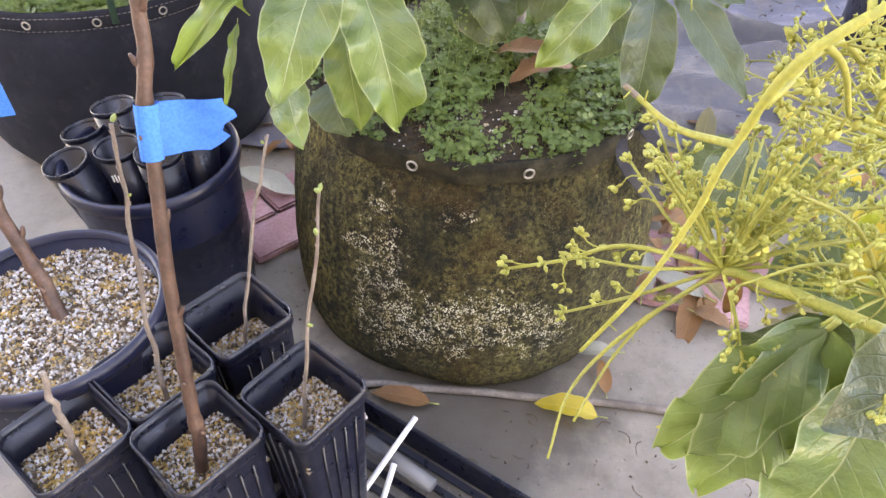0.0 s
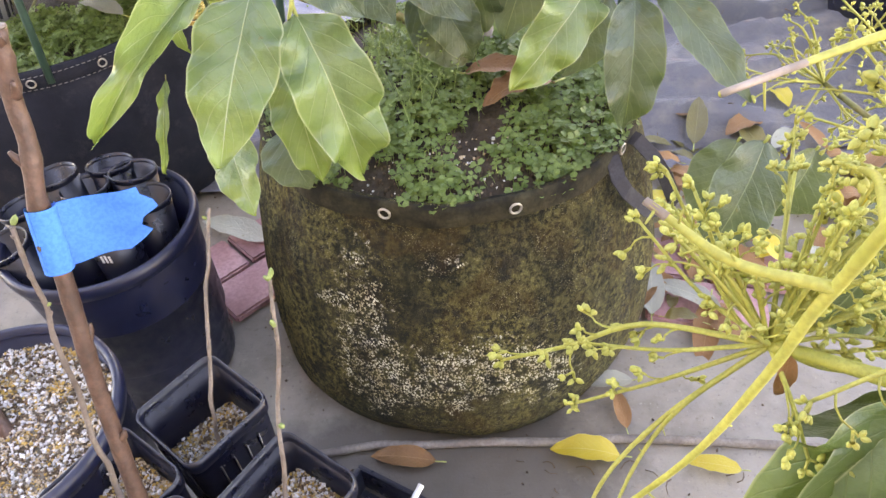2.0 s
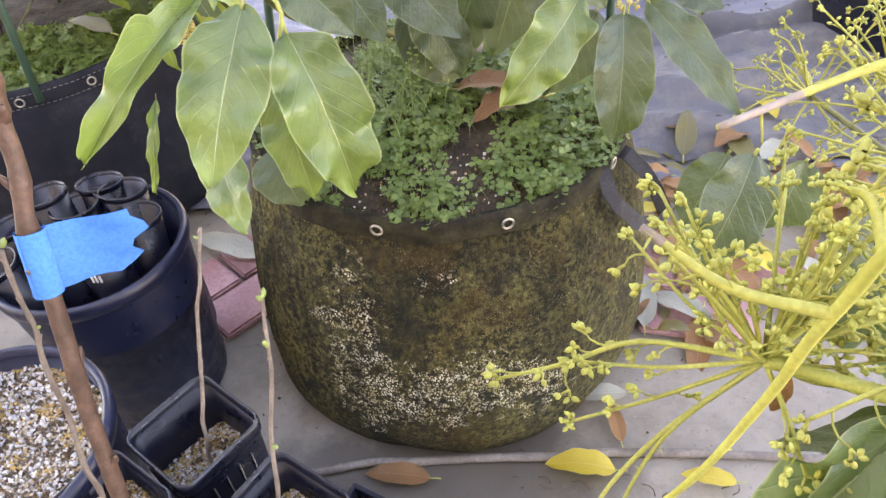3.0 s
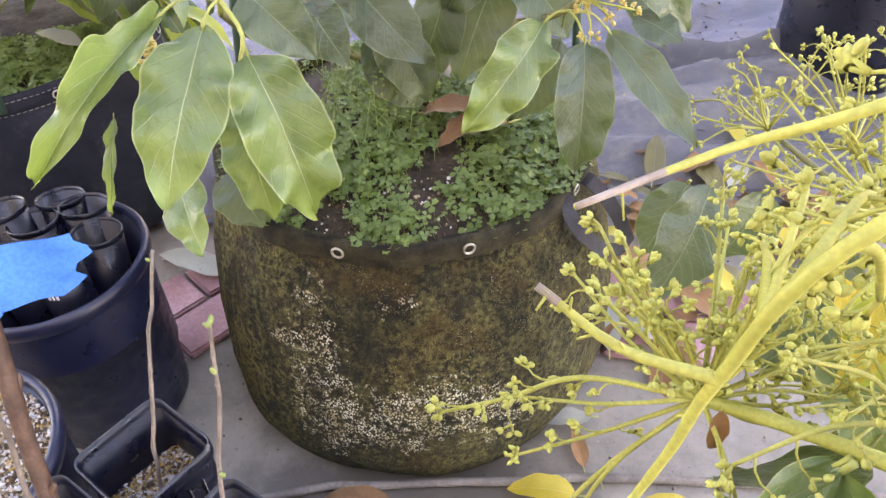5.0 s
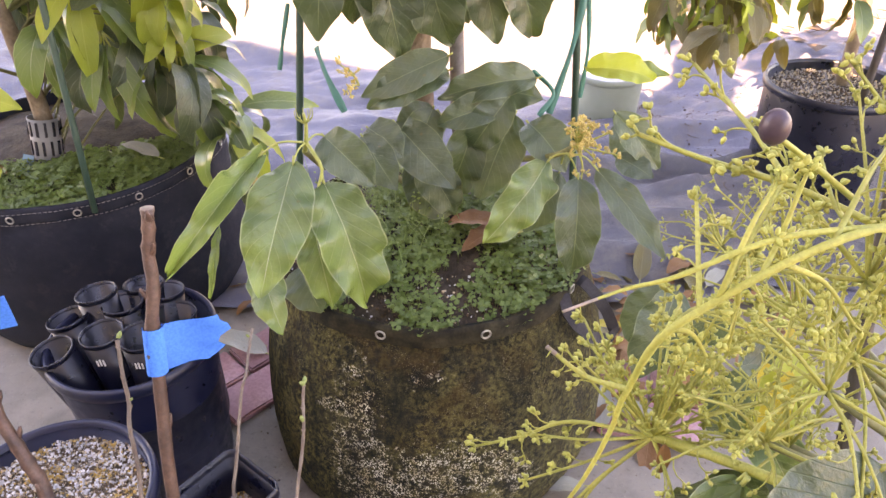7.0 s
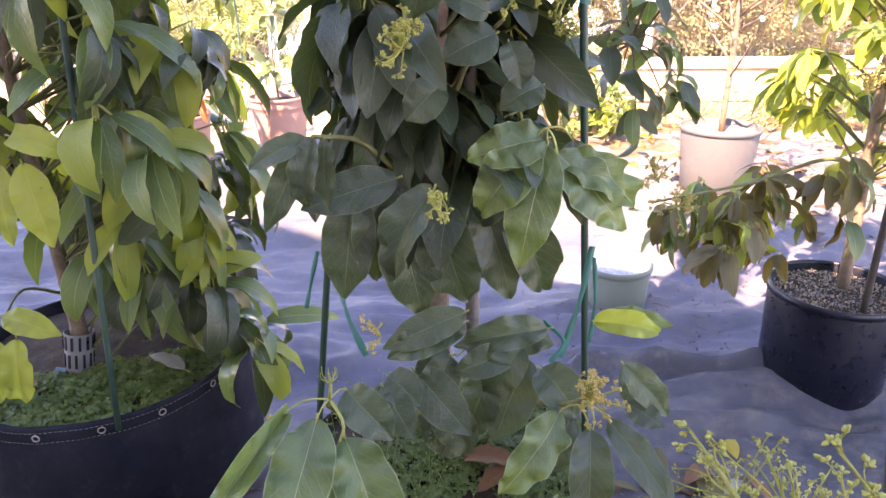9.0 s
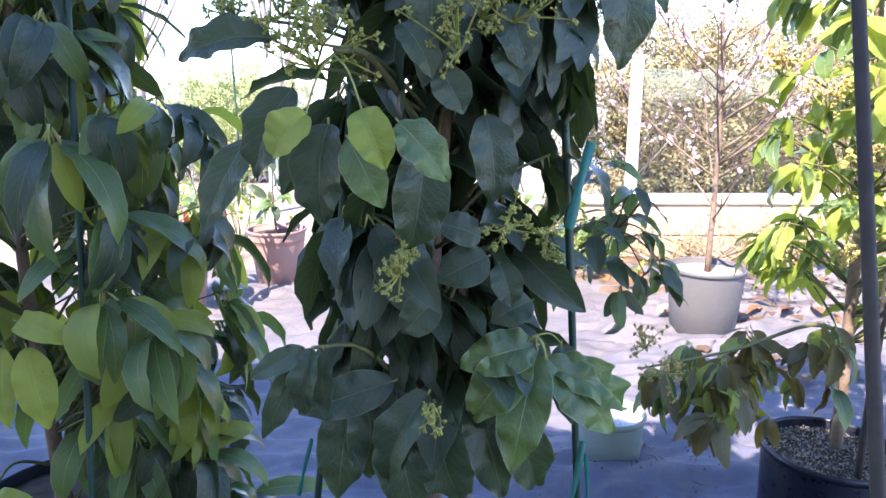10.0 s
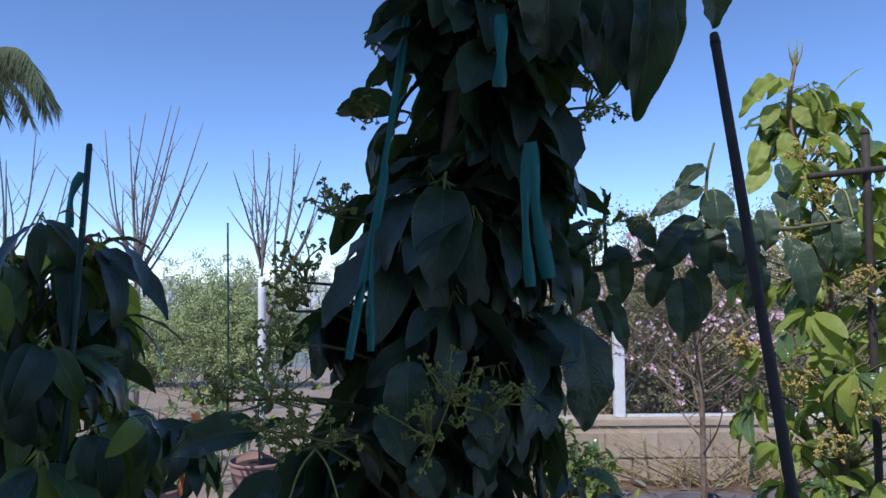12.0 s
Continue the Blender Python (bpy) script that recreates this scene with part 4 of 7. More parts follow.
POTS = [(-0.178, 0.526), (-0.086, 0.588), (-0.188, 0.682), (-0.252, 0.598), (-0.308, 0.514)]
for k, (px, py) in enumerate(POTS):
    square_pot(px, py, (54, 56, 52, 55, 56)[k], seed=k, soil=(0.052, 0.062, 0.080, 0.056, 0.050)[k])


def cutting(pts, r0, r1, material, label, buds=(), seed=1):
    """A bare scion: a knotted, leafless shoot with a cut top and small buds."""
    rng = random.Random(seed)
    shoot = thing("cutting", label, "tree cutting", "potted cuttings", at=pts[0])
    b = bmesh.new()
    low = Vector(pts[0]) + (Vector(pts[0]) - Vector(pts[1])) * 0.4
    way = [Vector(q) for q in curve_points(pts, 12)]
    way = way[:1] + [q + Vector((rng.gauss(0, 0.0013), rng.gauss(0, 0.0013), 0)) for q in way[1:-1]] + way[-1:]
    tube(b, [low] + way, r0 * 1.05, r1, 9, 48, 0.24, rng)
    part("stem", b, material, shoot)
    path = curve_points(way, 40)
    for f in range(4, 40, 5):
        p = path[f]
        d = Vector((rng.gauss(0, 1), rng.gauss(0, 1), 0.6)).normalized()
        r = r0 + (r1 - r0) * f / 40
        b = bmesh.new()
        tube(b, [p + d * r * 0.5 - Vector((0, 0, r * 0.5)), p + d * r * 1.3, p + d * r * 1.75 + Vector((0, 0, r * 0.9))], r * 0.75, r * 0.25, 6, 4)
        part("bud_scar", b, material, shoot)
    for f, n in buds:
        for _ in range(n):
            d = Vector((rng.gauss(0, 0.6), rng.gauss(0, 0.6), 0.9)).normalized()
            b = bmesh.new()
            bud(b, path[f] + d * 0.002, d, rng.uniform(0.003, 0.0058))
            part("opening_bud", b, M_SHOOTBUD, shoot, "pale green opening bud")
    return shoot


# the thick marked cutting and its blue flag of tape
cutting([(-0.180, 0.516, 0.285), (-0.182, 0.553, 0.40), (-0.180, 0.602, 0.56), (-0.174, 0.640, 0.68), (-0.168, 0.659, 0.745)], 0.0066, 0.0052, M_TWIG, "thick reddish-brown bare cutting in a square pot", seed=2)
b = bmesh.new()
tube(b, [(-0.168, 0.659, 0.7452), (-0.168, 0.6594, 0.7472)], 0.0060, 0.0058, 10, 1)
solid("cut_end", b, M_PALETWIG, "pale freshly cut end of the thick cutting", "cut wood")
b = bmesh.new()
base, up = Vector((-0.178, 0.619, 0.622)), Vector((0.03, 0.29, 0.95)).normalized()
acr = Vector((0.85, 0.50, -0.14)).normalized()
nrm = acr.cross(up).normalized()
W, Hh, nx, nz = 0.064, 0.045, 16, 8
for layer in (0.0, 0.0009):
    g = []
    for j in range(nz + 1):
        row = []
        for i in range(nx + 1):
            u, v = i / nx, j / nz
            end = W + 0.006 * noise.noise(Vector((v * 6, 0, 9))) + (0.010 if 0.55 < v < 0.8 else 0) - (0.012 if v < 0.12 else 0)
            p = base + acr * (-0.007 + u * end) + up * ((v - 0.5) * Hh * (1 - 0.08 * u)) + nrm * (0.0075 * max(0, 1 - u * 6) + 0.004 * math.sin(u * 7 + v * 2) * u + layer - 0.002)
            row.append(b.verts.new(p))
        g.append(row)
    for p, q in zip(g, g[1:]):
        for k in range(nx):
            b.faces.new((p[k], p[k + 1], q[k + 1], q[k]) if layer == 0 else (p[k], q[k], q[k + 1], p[k + 1]))
flag = thing("tape_flag", "bright blue masking tape folded round the thick cutting", "tape", at=tuple(base))
part("tape", b, M_BLUE, flag)
b = bmesh.new()
wrap = []
for j in range(2):
    row = []
    for i in range(13):
        a = radians(-30 + 240 * i / 12)
        c0 = base + up * (j - 0.5) * Hh
        row.append(b.verts.new(c0 - acr * math.cos(a) * 0.0092 * 1.0 + nrm * (math.sin(a) * 0.0092)))
    wrap.append(row)
for k in range(12):
    b.faces.new((wrap[0][k], wrap[0][k + 1], wrap[1][k + 1], wrap[1][k]))
part("wrap", b, M_BLUE, flag)

cutting([(-0.090, 0.582, 0.28), (-0.082, 0.600, 0.37), (-0.066, 0.632, 0.48), (-0.058, 0.646, 0.548)], 0.0022, 0.0014, M_PALETWIG, "slender grey cutting with opening buds", ((40, 5), (31, 2), (18, 1)), 4)
cutting([(-0.182, 0.672, 0.27), (-0.172, 0.692, 0.36), (-0.152, 0.726, 0.46), (-0.136, 0.752, 0.53)], 0.0021, 0.0014, M_PALETWIG, "slender pale bare cutting in a square pot", ((38, 1),), 5)
cutting([(-0.246, 0.592, 0.28), (-0.246, 0.612, 0.38), (-0.240, 0.64, 0.50), (-0.235, 0.66, 0.597)], 0.0028, 0.0017, M_PALETWIG, "slender grey cutting tipped with a bud", ((40, 2), (30, 1)), 6)
cutting([(-0.300, 0.505, 0.285), (-0.296, 0.512, 0.36), (-0.293, 0.520, 0.425)], 0.0036, 0.0026, M_PALETWIG, "short grey cutting in a square pot", (), 7)


def round_pot(name, x, y, radius, height, base_r, material, label, z0=0.0, lip=0.012, group="nursery pots", inner=0.09):
    pot = thing(name, label, "plant pot", group, at=(x, y, z0))
    b = bmesh.new()
    rw = radius - lip * 0.6
    lathe(b, [(0, 0.003), (base_r * 0.94, 0.0), (base_r, 0.006), (base_r + (rw - base_r) * 0.5, height * 0.5), (rw, height - 0.02), (rw - 0.004, height - 0.006), (rw - 0.008, height - inner), (rw - 0.02, height - inner - 0.02)], 56)
    part("body", b, material, pot).matrix_parent_inverse = Matrix()
    b = bmesh.new()
    lathe(b, [(rw - 0.001, height - 0.024), (radius - 0.002, height - 0.022), (radius, height - 0.012), (radius - 0.001, height - 0.003), (radius - 0.005, height), (rw - 0.002, height - 0.001), (rw - 0.0045, height - 0.008)], 56)
    part("rim", b, material, pot, "rolled rim").matrix_parent_inverse = Matrix()
    return pot


RP = (-0.40, 0.668)
round_pot("round_pot", *RP, 0.130, 0.335, 0.105, M_BLUEBLACK, "round dark blue-grey nursery pot of perlite mix", 0.0)
b = bmesh.new()
lathe(b, [(0, 0.306), (0.114, 0.304)], 40, (*RP, 0))
solid("soil", b, M_MIX, "gritty mix under the perlite of the round pot", "soil", kind="stuff")


def disc(cx, cy, r):
    def inside(rng):
        q, a = r * math.sqrt(rng.random()), rng.uniform(0, 2 * math.pi)
        return cx + q * math.cos(a), cy + q * math.sin(a)
    return inside


grains("perlite_mix", disc(*RP, 0.116), 0.308, 9500, 77, [M_PERLITE, M_GRIT, M_BARKCHIP, M_OCHRE], (8, 7, 6, 1.5), "white perlite and grit filling the round pot", (0.001, 0.0036))
cutting([(-0.395, 0.672, 0.30), (-0.425, 0.70, 0.36), (-0.462, 0.738, 0.44), (-0.485, 0.765, 0.52), (-0.492, 0.78, 0.58)], 0.0085, 0.006, M_TWIG, "leaning brown cutting in the round pot", seed=9)
b = bmesh.new()
box(b, (-0.035, -0.0008, -0.022), (0.035, 0.0008, 0.022), Matrix.Translation((-0.455, 0.768, 0.535)) @ pose(0, 0, 0, 0, 0, 22))
solid("tape_flag", b, M_BLUE, "blue masking tape round the leaning cutting", "tape", smooth=False)

# ---- tub of narrow tube pots ----
BK = (-0.424, 1.0)
round_pot("tub", *BK, 0.134, 0.305, 0.108, M_BLUEBLACK, "dark nursery tub holding narrow tube pots", inner=0.20)
rng = random.Random(21)
k = 0
for tx, ty in ((-0.102, -0.052), (-0.036, -0.030), (0.038, -0.040), (-0.108, 0.016), (-0.030, 0.040), (0.072, 0.026), (-0.080, 0.068), (0.034, 0.074), (-0.020, 0.100)):
    k += 1
    ln = rng.uniform(-0.012, 0.012)
    tb = thing("tube_pot", "narrow black tube pot standing in the tub", "plant pot", "tube pots", at=(BK[0] + tx * 0.66, BK[1] + ty * 0.66, 0.103 + ln))
    lean = pose(0, 0, 0, rng.uniform(-2, 2) - ty * 87, rng.uniform(-2, 2) + tx * 87, 0)
    b = bmesh.new()
    lathe(b, [(0, 0), (0.026, 0.0), (0.0325, 0.225), (0.0314, 0.225), (0.0285, 0.14), (0.0, 0.135)], 24)
    for v in b.verts:
        v.co = lean @ v.co
    part("tube", b, M_BLACK, tb).matrix_parent_inverse = Matrix()
    b = bmesh.new()
    lathe(b, [(0.0324, 0.219), (0.0334, 0.2195), (0.0336, 0.226), (0.0331, 0.2275), (0.0316, 0.2275), (0.0312, 0.222)], 24)
    for v in b.verts:
        v.co = lean @ v.co
    part("rim", b, M_BLACK, tb).matrix_parent_inverse = Matrix()
    if k in (1, 2, 3, 4):
        b = bmesh.new()
        for i in range(3):
            box(b, (-0.006 + 0.005 * i, -0.0322, 0.185), (-0.0035 + 0.005 * i, -0.0300, 0.197 + 0.002 * (i % 2)))
        for v in b.verts:
            v.co = lean @ v.co
        part("pen_mark", b, M_WHITE, tb, "white pen strokes", smooth=False).matrix_parent_inverse = Matrix()

# ---- low black tray beside the pots ----
tray = thing("seed_tray", "shallow black plastic tray holding the square pots", "tray", at=(0, 0, 0))
ta = Vector((-0.075, 0.765, 0))
way, side = Vector((0.88, -0.475, 0)), Vector((-0.475, -0.88, 0))
m = Matrix((way, side, Vector((0, 0, 1)))).transposed().to_4x4()
m = Matrix.Translation(ta) @ m
b = bmesh.new()
for lo, hi in (((0, 0, 0.002), (0.50, 0.006, 0.055)), ((0.494, 0.006, 0.002), (0.50, 0.30, 0.055)), ((0, 0.006, 0.002), (0.006, 0.30, 0.055)), ((0, 0.294, 0.002), (0.50, 0.30, 0.055))):
    box(b, lo, hi, m, 0.0015)
part("tray_wall", b, M_BLACK, tray, smooth=False)
for i in range(12):
    b = bmesh.new()
    box(b, (0.008, 0.012 + 0.024 * i, 0.004), (0.492, 0.022 + 0.024 * i, 0.010), m, 0.001)
    part("slat", b, M_BLACK, tray, smooth=False)
b = bmesh.new()
box(b, (-0.06, -0.013, -0.004), (0.06, 0.013, 0.004), Matrix.Translation((-0.005, 0.665, 0.048)) @ pose(0, 0, 0, 0, 8, -28), 0.004)
solid("plastic_clip", b, plastic("smoke_grey_plastic", (0.11, 0.11, 0.115), 0.4), "smoke-grey plastic bar lying in the tray", "plastic piece")
for (sx, sy, sz), (ex, ey, ez) in (((0.012, 0.722, 0.075), (-0.055, 0.60, 0.05)), ((-0.01, 0.655, 0.062), (-0.03, 0.56, 0.03))):
    b = bmesh.new()
    tube(b, [(sx, sy, sz), (ex, ey, ez)], 0.0042, 0.0042, 8, 1)
    solid("plant_label", b, M_WHITE, "white plastic stick lying across the tray", "plant label", "white sticks")

# drip hose across the slab
b = bmesh.new()
tube(b, [(-0.22, 0.800, 0.007), (-0.139, 0.808, 0.007), (-0.06, 0.820, 0.007), (0.001, 0.818, 0.007), (0.103, 0.820, 0.007), (0.214, 0.817, 0.007), (0.282, 0.820, 0.007), (0.44, 0.810, 0.007), (0.65, 0.785, 0.007), (0.95, 0.73, 0.007)], 0.0058, 0.0068, 8, 60, 0.14, random.Random(8))
solid("drip_hose", b, M_HOSE, "thin weathered brown hose lying on the slab", "hose")


# ---- fallen leaves and twigs ----
def fallen(kind, x, y, z, turn, length, tilt=4, label="dry leaf"):
    me = random.Random(int(x * 1000 + y * 77)).choice(LEAVES[kind])
    ob = new("fallen_leaf", me)
    ob.matrix_world = pose(x, y, z, tilt, 3, turn) @ Matrix.Scale(length, 4)
    tagged(ob, label, "leaf", "fallen leaves")


fallen("dead", 0.025, 0.790, 0.010, 84, 0.095, 4, "dark reddish dry leaf on the damp slab")
fallen("dead", 0.302, 0.835, 0.010, 4, 0.065, 5, "brown curled leaf on the slab")
fallen("yellow", 0.285, 0.790, 0.012, 82, 0.10, 4, "yellow and green fallen leaf by the hose")
fallen("yellow", 0.445, 0.765, 0.012, 80, 0.075, 5, "yellow fallen leaf on the slab")
fallen("grey", -0.30, 1.25, 0.022, 70, 0.15, 8, "withered grey-green leaf lying on the pavers")
fallen("dead", 0.09, 1.09, 0.452, 250, 0.10, 12, "curled orange-brown leaf lying on the clover")
fallen("dead", 0.20, 1.07, 0.445, 120, 0.11, 8, "dull brown leaf lying on the clover")
fallen("grey", 0.325, 0.915, 0.014, 95, 0.085, 6, "pale green leaf at the foot of the grow bag")
fallen("grey", -0.507, 1.444, 0.395, 62, 0.11, 6, "pale dry leaf lying on the clover")
fallen("dead", -0.80, 1.395, 0.385, 80, 0.13, 4, "brown dry leaf lying on the clover")
rng = random.Random(31)
for _ in range(80):
    fallen(rng.choice(("dead", "dead", "dead", "yellow", "bronze", "grey")), rng.uniform(0.36, 0.85), rng.uniform(0.98, 1.75), 0.02 + rng.uniform(0, 0.02), rng.uniform(0, 360), rng.uniform(0.06, 0.12), rng.uniform(-25, 25), "dry curled leaf in a drift of litter")
for _ in range(60):
    fallen(rng.choice(("dead", "bronze", "dead")), rng.uniform(0.34, 0.60), rng.uniform(0.98, 1.5), 0.015 + rng.uniform(0, 0.025), rng.uniform(0, 360), rng.uniform(0.035, 0.075), rng.uniform(-30, 30), "small dry leaf heaped beside the grow bag")
for _ in range(22):
    fallen(rng.choice(("dead", "grey")), rng.uniform(-0.42, -0.15), rng.uniform(1.27, 1.6), 0.018, rng.uniform(0, 360), rng.uniform(0.04, 0.09), rng.uniform(-20, 20), "dry curled leaf between the pots")
b = bmesh.new()
for _ in range(60):
    x, y = rng.uniform(0.0, 0.7), rng.uniform(0.45, 0.80)
    a, l = rng.uniform(0, 6.3), rng.uniform(0.006, 0.035)
    tube(b, [(x, y, 0.003), (x + l * 0.5 * math.cos(a), y + l * 0.5 * math.sin(a), 0.006), (x + l * math.cos(a + 0.5), y + l * math.sin(a + 0.5), 0.003)], 0.0009, 0.0006, 4, 3)
for _ in range(500):
    x, y = rng.uniform(-0.5, 0.9), rng.uniform(0.4, 1.5)
    stone(b, (x, y, 0.002), rng.uniform(0.0008, 0.0028), rng)
solid("litter", b, M_BARKCHIP, "dark bits of twig and bark on the slab", "litter", kind="stuff")
b = bmesh.new()
for _ in range(900):
    x, y = rng.uniform(0.3, 2.0), rng.uniform(1.5, 2.7)
    if noise.noise(Vector((x * 3, y * 3, 4))) > -0.05:
        stone(b, (x, y, tarp_height(x, y) + 0.002), rng.uniform(0.0015, 0.005), rng)
for _ in range(140):
    x, y = rng.uniform(0.3, 1.8), rng.uniform(1.5, 2.6)
    a, l, z = rng.uniform(0, 6.3), rng.uniform(0.01, 0.05), tarp_height(x, y) + 0.004
    tube(b, [(x, y, z), (x + l * 0.5 * math.cos(a), y + l * 0.5 * math.sin(a), z + 0.003), (x + l * math.cos(a + 0.5), y + l * math.sin(a + 0.5), z)], 0.0013, 0.0008, 4, 3)
solid("litter", b, M_BARKCHIP, "bits of twig and dirt strewn on the weed cloth", "litter", kind="stuff")


b = bmesh.new()
for _ in range(420):
    x, y = rng.uniform(1.35, 3.4), rng.uniform(3.0, 4.7)
    if noise.noise(Vector((x * 1.8, y * 2.6, 7))) < -0.1:
        continue
    a, l, z = rng.uniform(0, 6.3), rng.uniform(0.03, 0.16), tarp_height(x, y) + 0.006
    d = Vector((math.cos(a), math.sin(a), 0)) * l
    if rng.random() < 0.45:
        tube(b, [(x, y, z), tuple(Vector((x, y, z + 0.008)) + d * 0.5), tuple(Vector((x, y, z)) + d)], 0.003, 0.0015, 4, 3)
    else:
        w = Vector((-d.y, d.x, 0)) * 0.3
        mid = Vector((x, y, z)) + d * 0.4 + Vector((0, 0, rng.uniform(0.005, 0.02)))
        q = [b.verts.new(v) for v in (Vector((x, y, z)), mid + w, Vector((x, y, z + 0.004)) + d * 0.8, mid - w)]
        b.faces.new(q)
solid("litter", b, M_BARKCHIP, "dry leaves and twigs strewn over the sunlit weed cloth", "litter", kind="stuff")


# ---- avocado tree in the old grow bag ----
def stake(name, a, b_, r, material, label):
    a, b_ = Vector(a), Vector(b_)
    way = (b_ - a).normalized()
    post = thing(name, label, "plant stake", "plant stakes", at=tuple(a))
    s = bmesh.new()
    tube(s, [a, a.lerp(b_, 0.5) + Vector((0.002, 0.001, 0)), b_ - way * 0.012], r, r, 8, 10, 0.04, random.Random(int(r * 1e5)))
    part("shaft", s, material, post)
    s = bmesh.new()
    tube(s, [b_ - way * 0.014, b_ - way * 0.004, b_], r * 1.12, r * 0.8, 8, 4)
    part("end_cap", s, material, post)
    return post


def ribbon(parent, pts, width, label=""):
    b = bmesh.new()
    path = curve_points(pts, 18)
    prev = None
    for i, p in enumerate(path):
        way = (path[min(i + 1, 18)] - path[max(i - 1, 0)]).normalized()
        s = way.cross(Vector((0.2, 1, 0.1 + 0.5 * math.sin(i * 0.35)))).normalized() * width * (0.8 + 0.2 * math.sin(i * 0.5))
        n = way.cross(s).normalized() * 0.0006
        row = [b.verts.new(p - s + n), b.verts.new(p + s + n), b.verts.new(p + s - n), b.verts.new(p - s - n)]
        if prev:
            for k in range(4):
                b.faces.new((prev[k], prev[(k + 1) % 4], row[(k + 1) % 4], row[k]))
        prev = row
    if parent is None:
        return solid("tie_tape", b, M_TEAL, label or "teal stretch tie tape knotted to a stake", "tie tape", "tie tapes")
    return part("tie_tape", b, M_TEAL, parent, label)


def whorl(fol, parent_bm, node, out, rng, n, length, kinds, droop=0.6, table=None):
    """A shoot end: leaves spread round it and hang."""
    table = table or LEAVES
    out = Vector(out).normalized()
    e1 = out.orthogonal().normalized()
    e2 = out.cross(e1)
    for k in range(n):
        a = 2 * math.pi * (k + rng.random() * 0.6) / n
        way = out * rng.uniform(0.2, 0.7) + (e1 * math.cos(a) + e2 * math.sin(a)) * rng.uniform(0.5, 0.9)
        way = way.normalized() + Vector((0, 0, -droop * rng.uniform(0.6, 1.5)))
        face = Vector((rng.gauss(0, 0.6), rng.gauss(0, 0.6), 1.0)) + Vector(out) * 0.7
        l = length * rng.uniform(0.7, 1.2)
        w = way.normalized()
        fol.add(rng.choice(table[rng.choice(kinds)]), leaf_pose(Vector(node) + w * l * 0.16 + out * rng.uniform(-0.03, 0.01), w, face, l, rng.uniform(0.9, 1.15)))


def crown(tree, trunk, spots, rng, most, kinds, length, droop, r_limb=0.004, bark=None, table=None, n=(5, 8)):
    """Limbs from the trunk curve to each spot, with a whorl of leaves at the end and a few on the way."""
    fol = Foliage(tree, most)
    for (p, size) in spots:
        p = Vector(p)
        low = min(trunk, key=lambda q: (q - p).length + max(0, q.z - p.z + 0.10) * 4)
        b = bmesh.new()
        mid = low.lerp(p, 0.55) + Vector((rng.gauss(0, 0.015), rng.gauss(0, 0.015), 0.02))
        tube(b, [low, mid, p], r_limb * 1.5, r_limb * 0.6, 6, 6)
        part("limb", b, bark or M_GREENBARK, tree)
        whorl(fol, None, p, p - mid, rng, rng.randint(*n), length * size, kinds, droop, table)
        if rng.random() < 0.6:
            whorl(fol, None, mid, p - low, rng, 3, length * size, kinds, droop, table)
    fol.close()
    return fol


rng = random.Random(101)
tree1 = thing("avocado_tree", "young avocado tree with dense drooping dark leaves and flower heads", "tree", "potted trees", at=(0.05, 1.16, 0.42))
trunk1 = curve_points([(0.05, 1.16, 0.40), (0.046, 1.17, 0.72), (0.05, 1.15, 1.1), (0.10, 1.17, 1.6), (0.15, 1.18, 2.05), (0.18, 1.19, 2.5), (0.24, 1.21, 3.0)], 48)
b = bmesh.new()
tube(b, [(0.05, 1.16, 0.40), (0.046, 1.17, 0.72), (0.05, 1.15, 1.1), (0.10, 1.17, 1.6), (0.15, 1.18, 2.05), (0.18, 1.19, 2.5), (0.24, 1.21, 3.0)], 0.024, 0.006, 10, 48, 0.06, rng)
part("trunk", b, M_BARK, tree1)
b = bmesh.new()
tube(b, [(0.12, 1.20, 0.40), (0.105, 1.19, 0.70), (0.10, 1.20, 1.2), (0.12, 1.22, 1.8)], 0.014, 0.006, 8, 24, 0.06, rng)
part("second_stem", b, M_BAREBARK, tree1, "slimmer grey second stem")
spots = []
for k in range(84):
    z = 1.0 + (2.42 - 1.0) * (k / 83) + rng.uniform(-0.04, 0.04)
    wide = 0.19 if z < 1.35 else 0.19 - 0.09 * (z - 1.35) / 0.6
    a = rng.uniform(-math.pi, math.pi)
    r = wide * rng.uniform(0.35, 1.0)
    spots.append(((0.03 + 0.14 * max(0, z - 1.05) + r * math.cos(a), (1.22 if z < 1.42 else 1.17) + r * 0.8 * math.sin(a), z), rng.uniform(0.85, 1.15)))
for k in range(44):
    z, a, r = rng.uniform(1.35, 2.4), rng.uniform(-math.pi, math.pi), rng.uniform(0.03, 0.15)
    spots.append(((0.03 + 0.14 * (z - 1.05) + r * math.cos(a), 1.19 + r * 0.8 * math.sin(a), z), rng.uniform(0.9, 1.15)))
for k in range(26):
    a = rng.uniform(-math.pi, math.pi)
    r = rng.uniform(0.05, 0.17)
    spots.append(((0.05 + r * math.cos(a), 1.22 + r * 0.7 * math.sin(a), rng.uniform(0.93, 1.2)), rng.uniform(0.9, 1.15)))
# upper crown out of view, added to dapple the grey pot with shade
for k in range(34):
    a, r = rng.uniform(-math.pi, math.pi), rng.uniform(0.05, 0.26)
    spots.append(((0.20 + r * math.cos(a), 1.20 + r * math.sin(a), rng.uniform(2.42, 3.1)), 1.1))
spots.sort(key=lambda s: s[0][1] + (1.0 if s[0][2] > 2.4 else 0.0))
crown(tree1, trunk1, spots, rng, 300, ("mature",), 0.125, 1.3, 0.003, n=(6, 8))
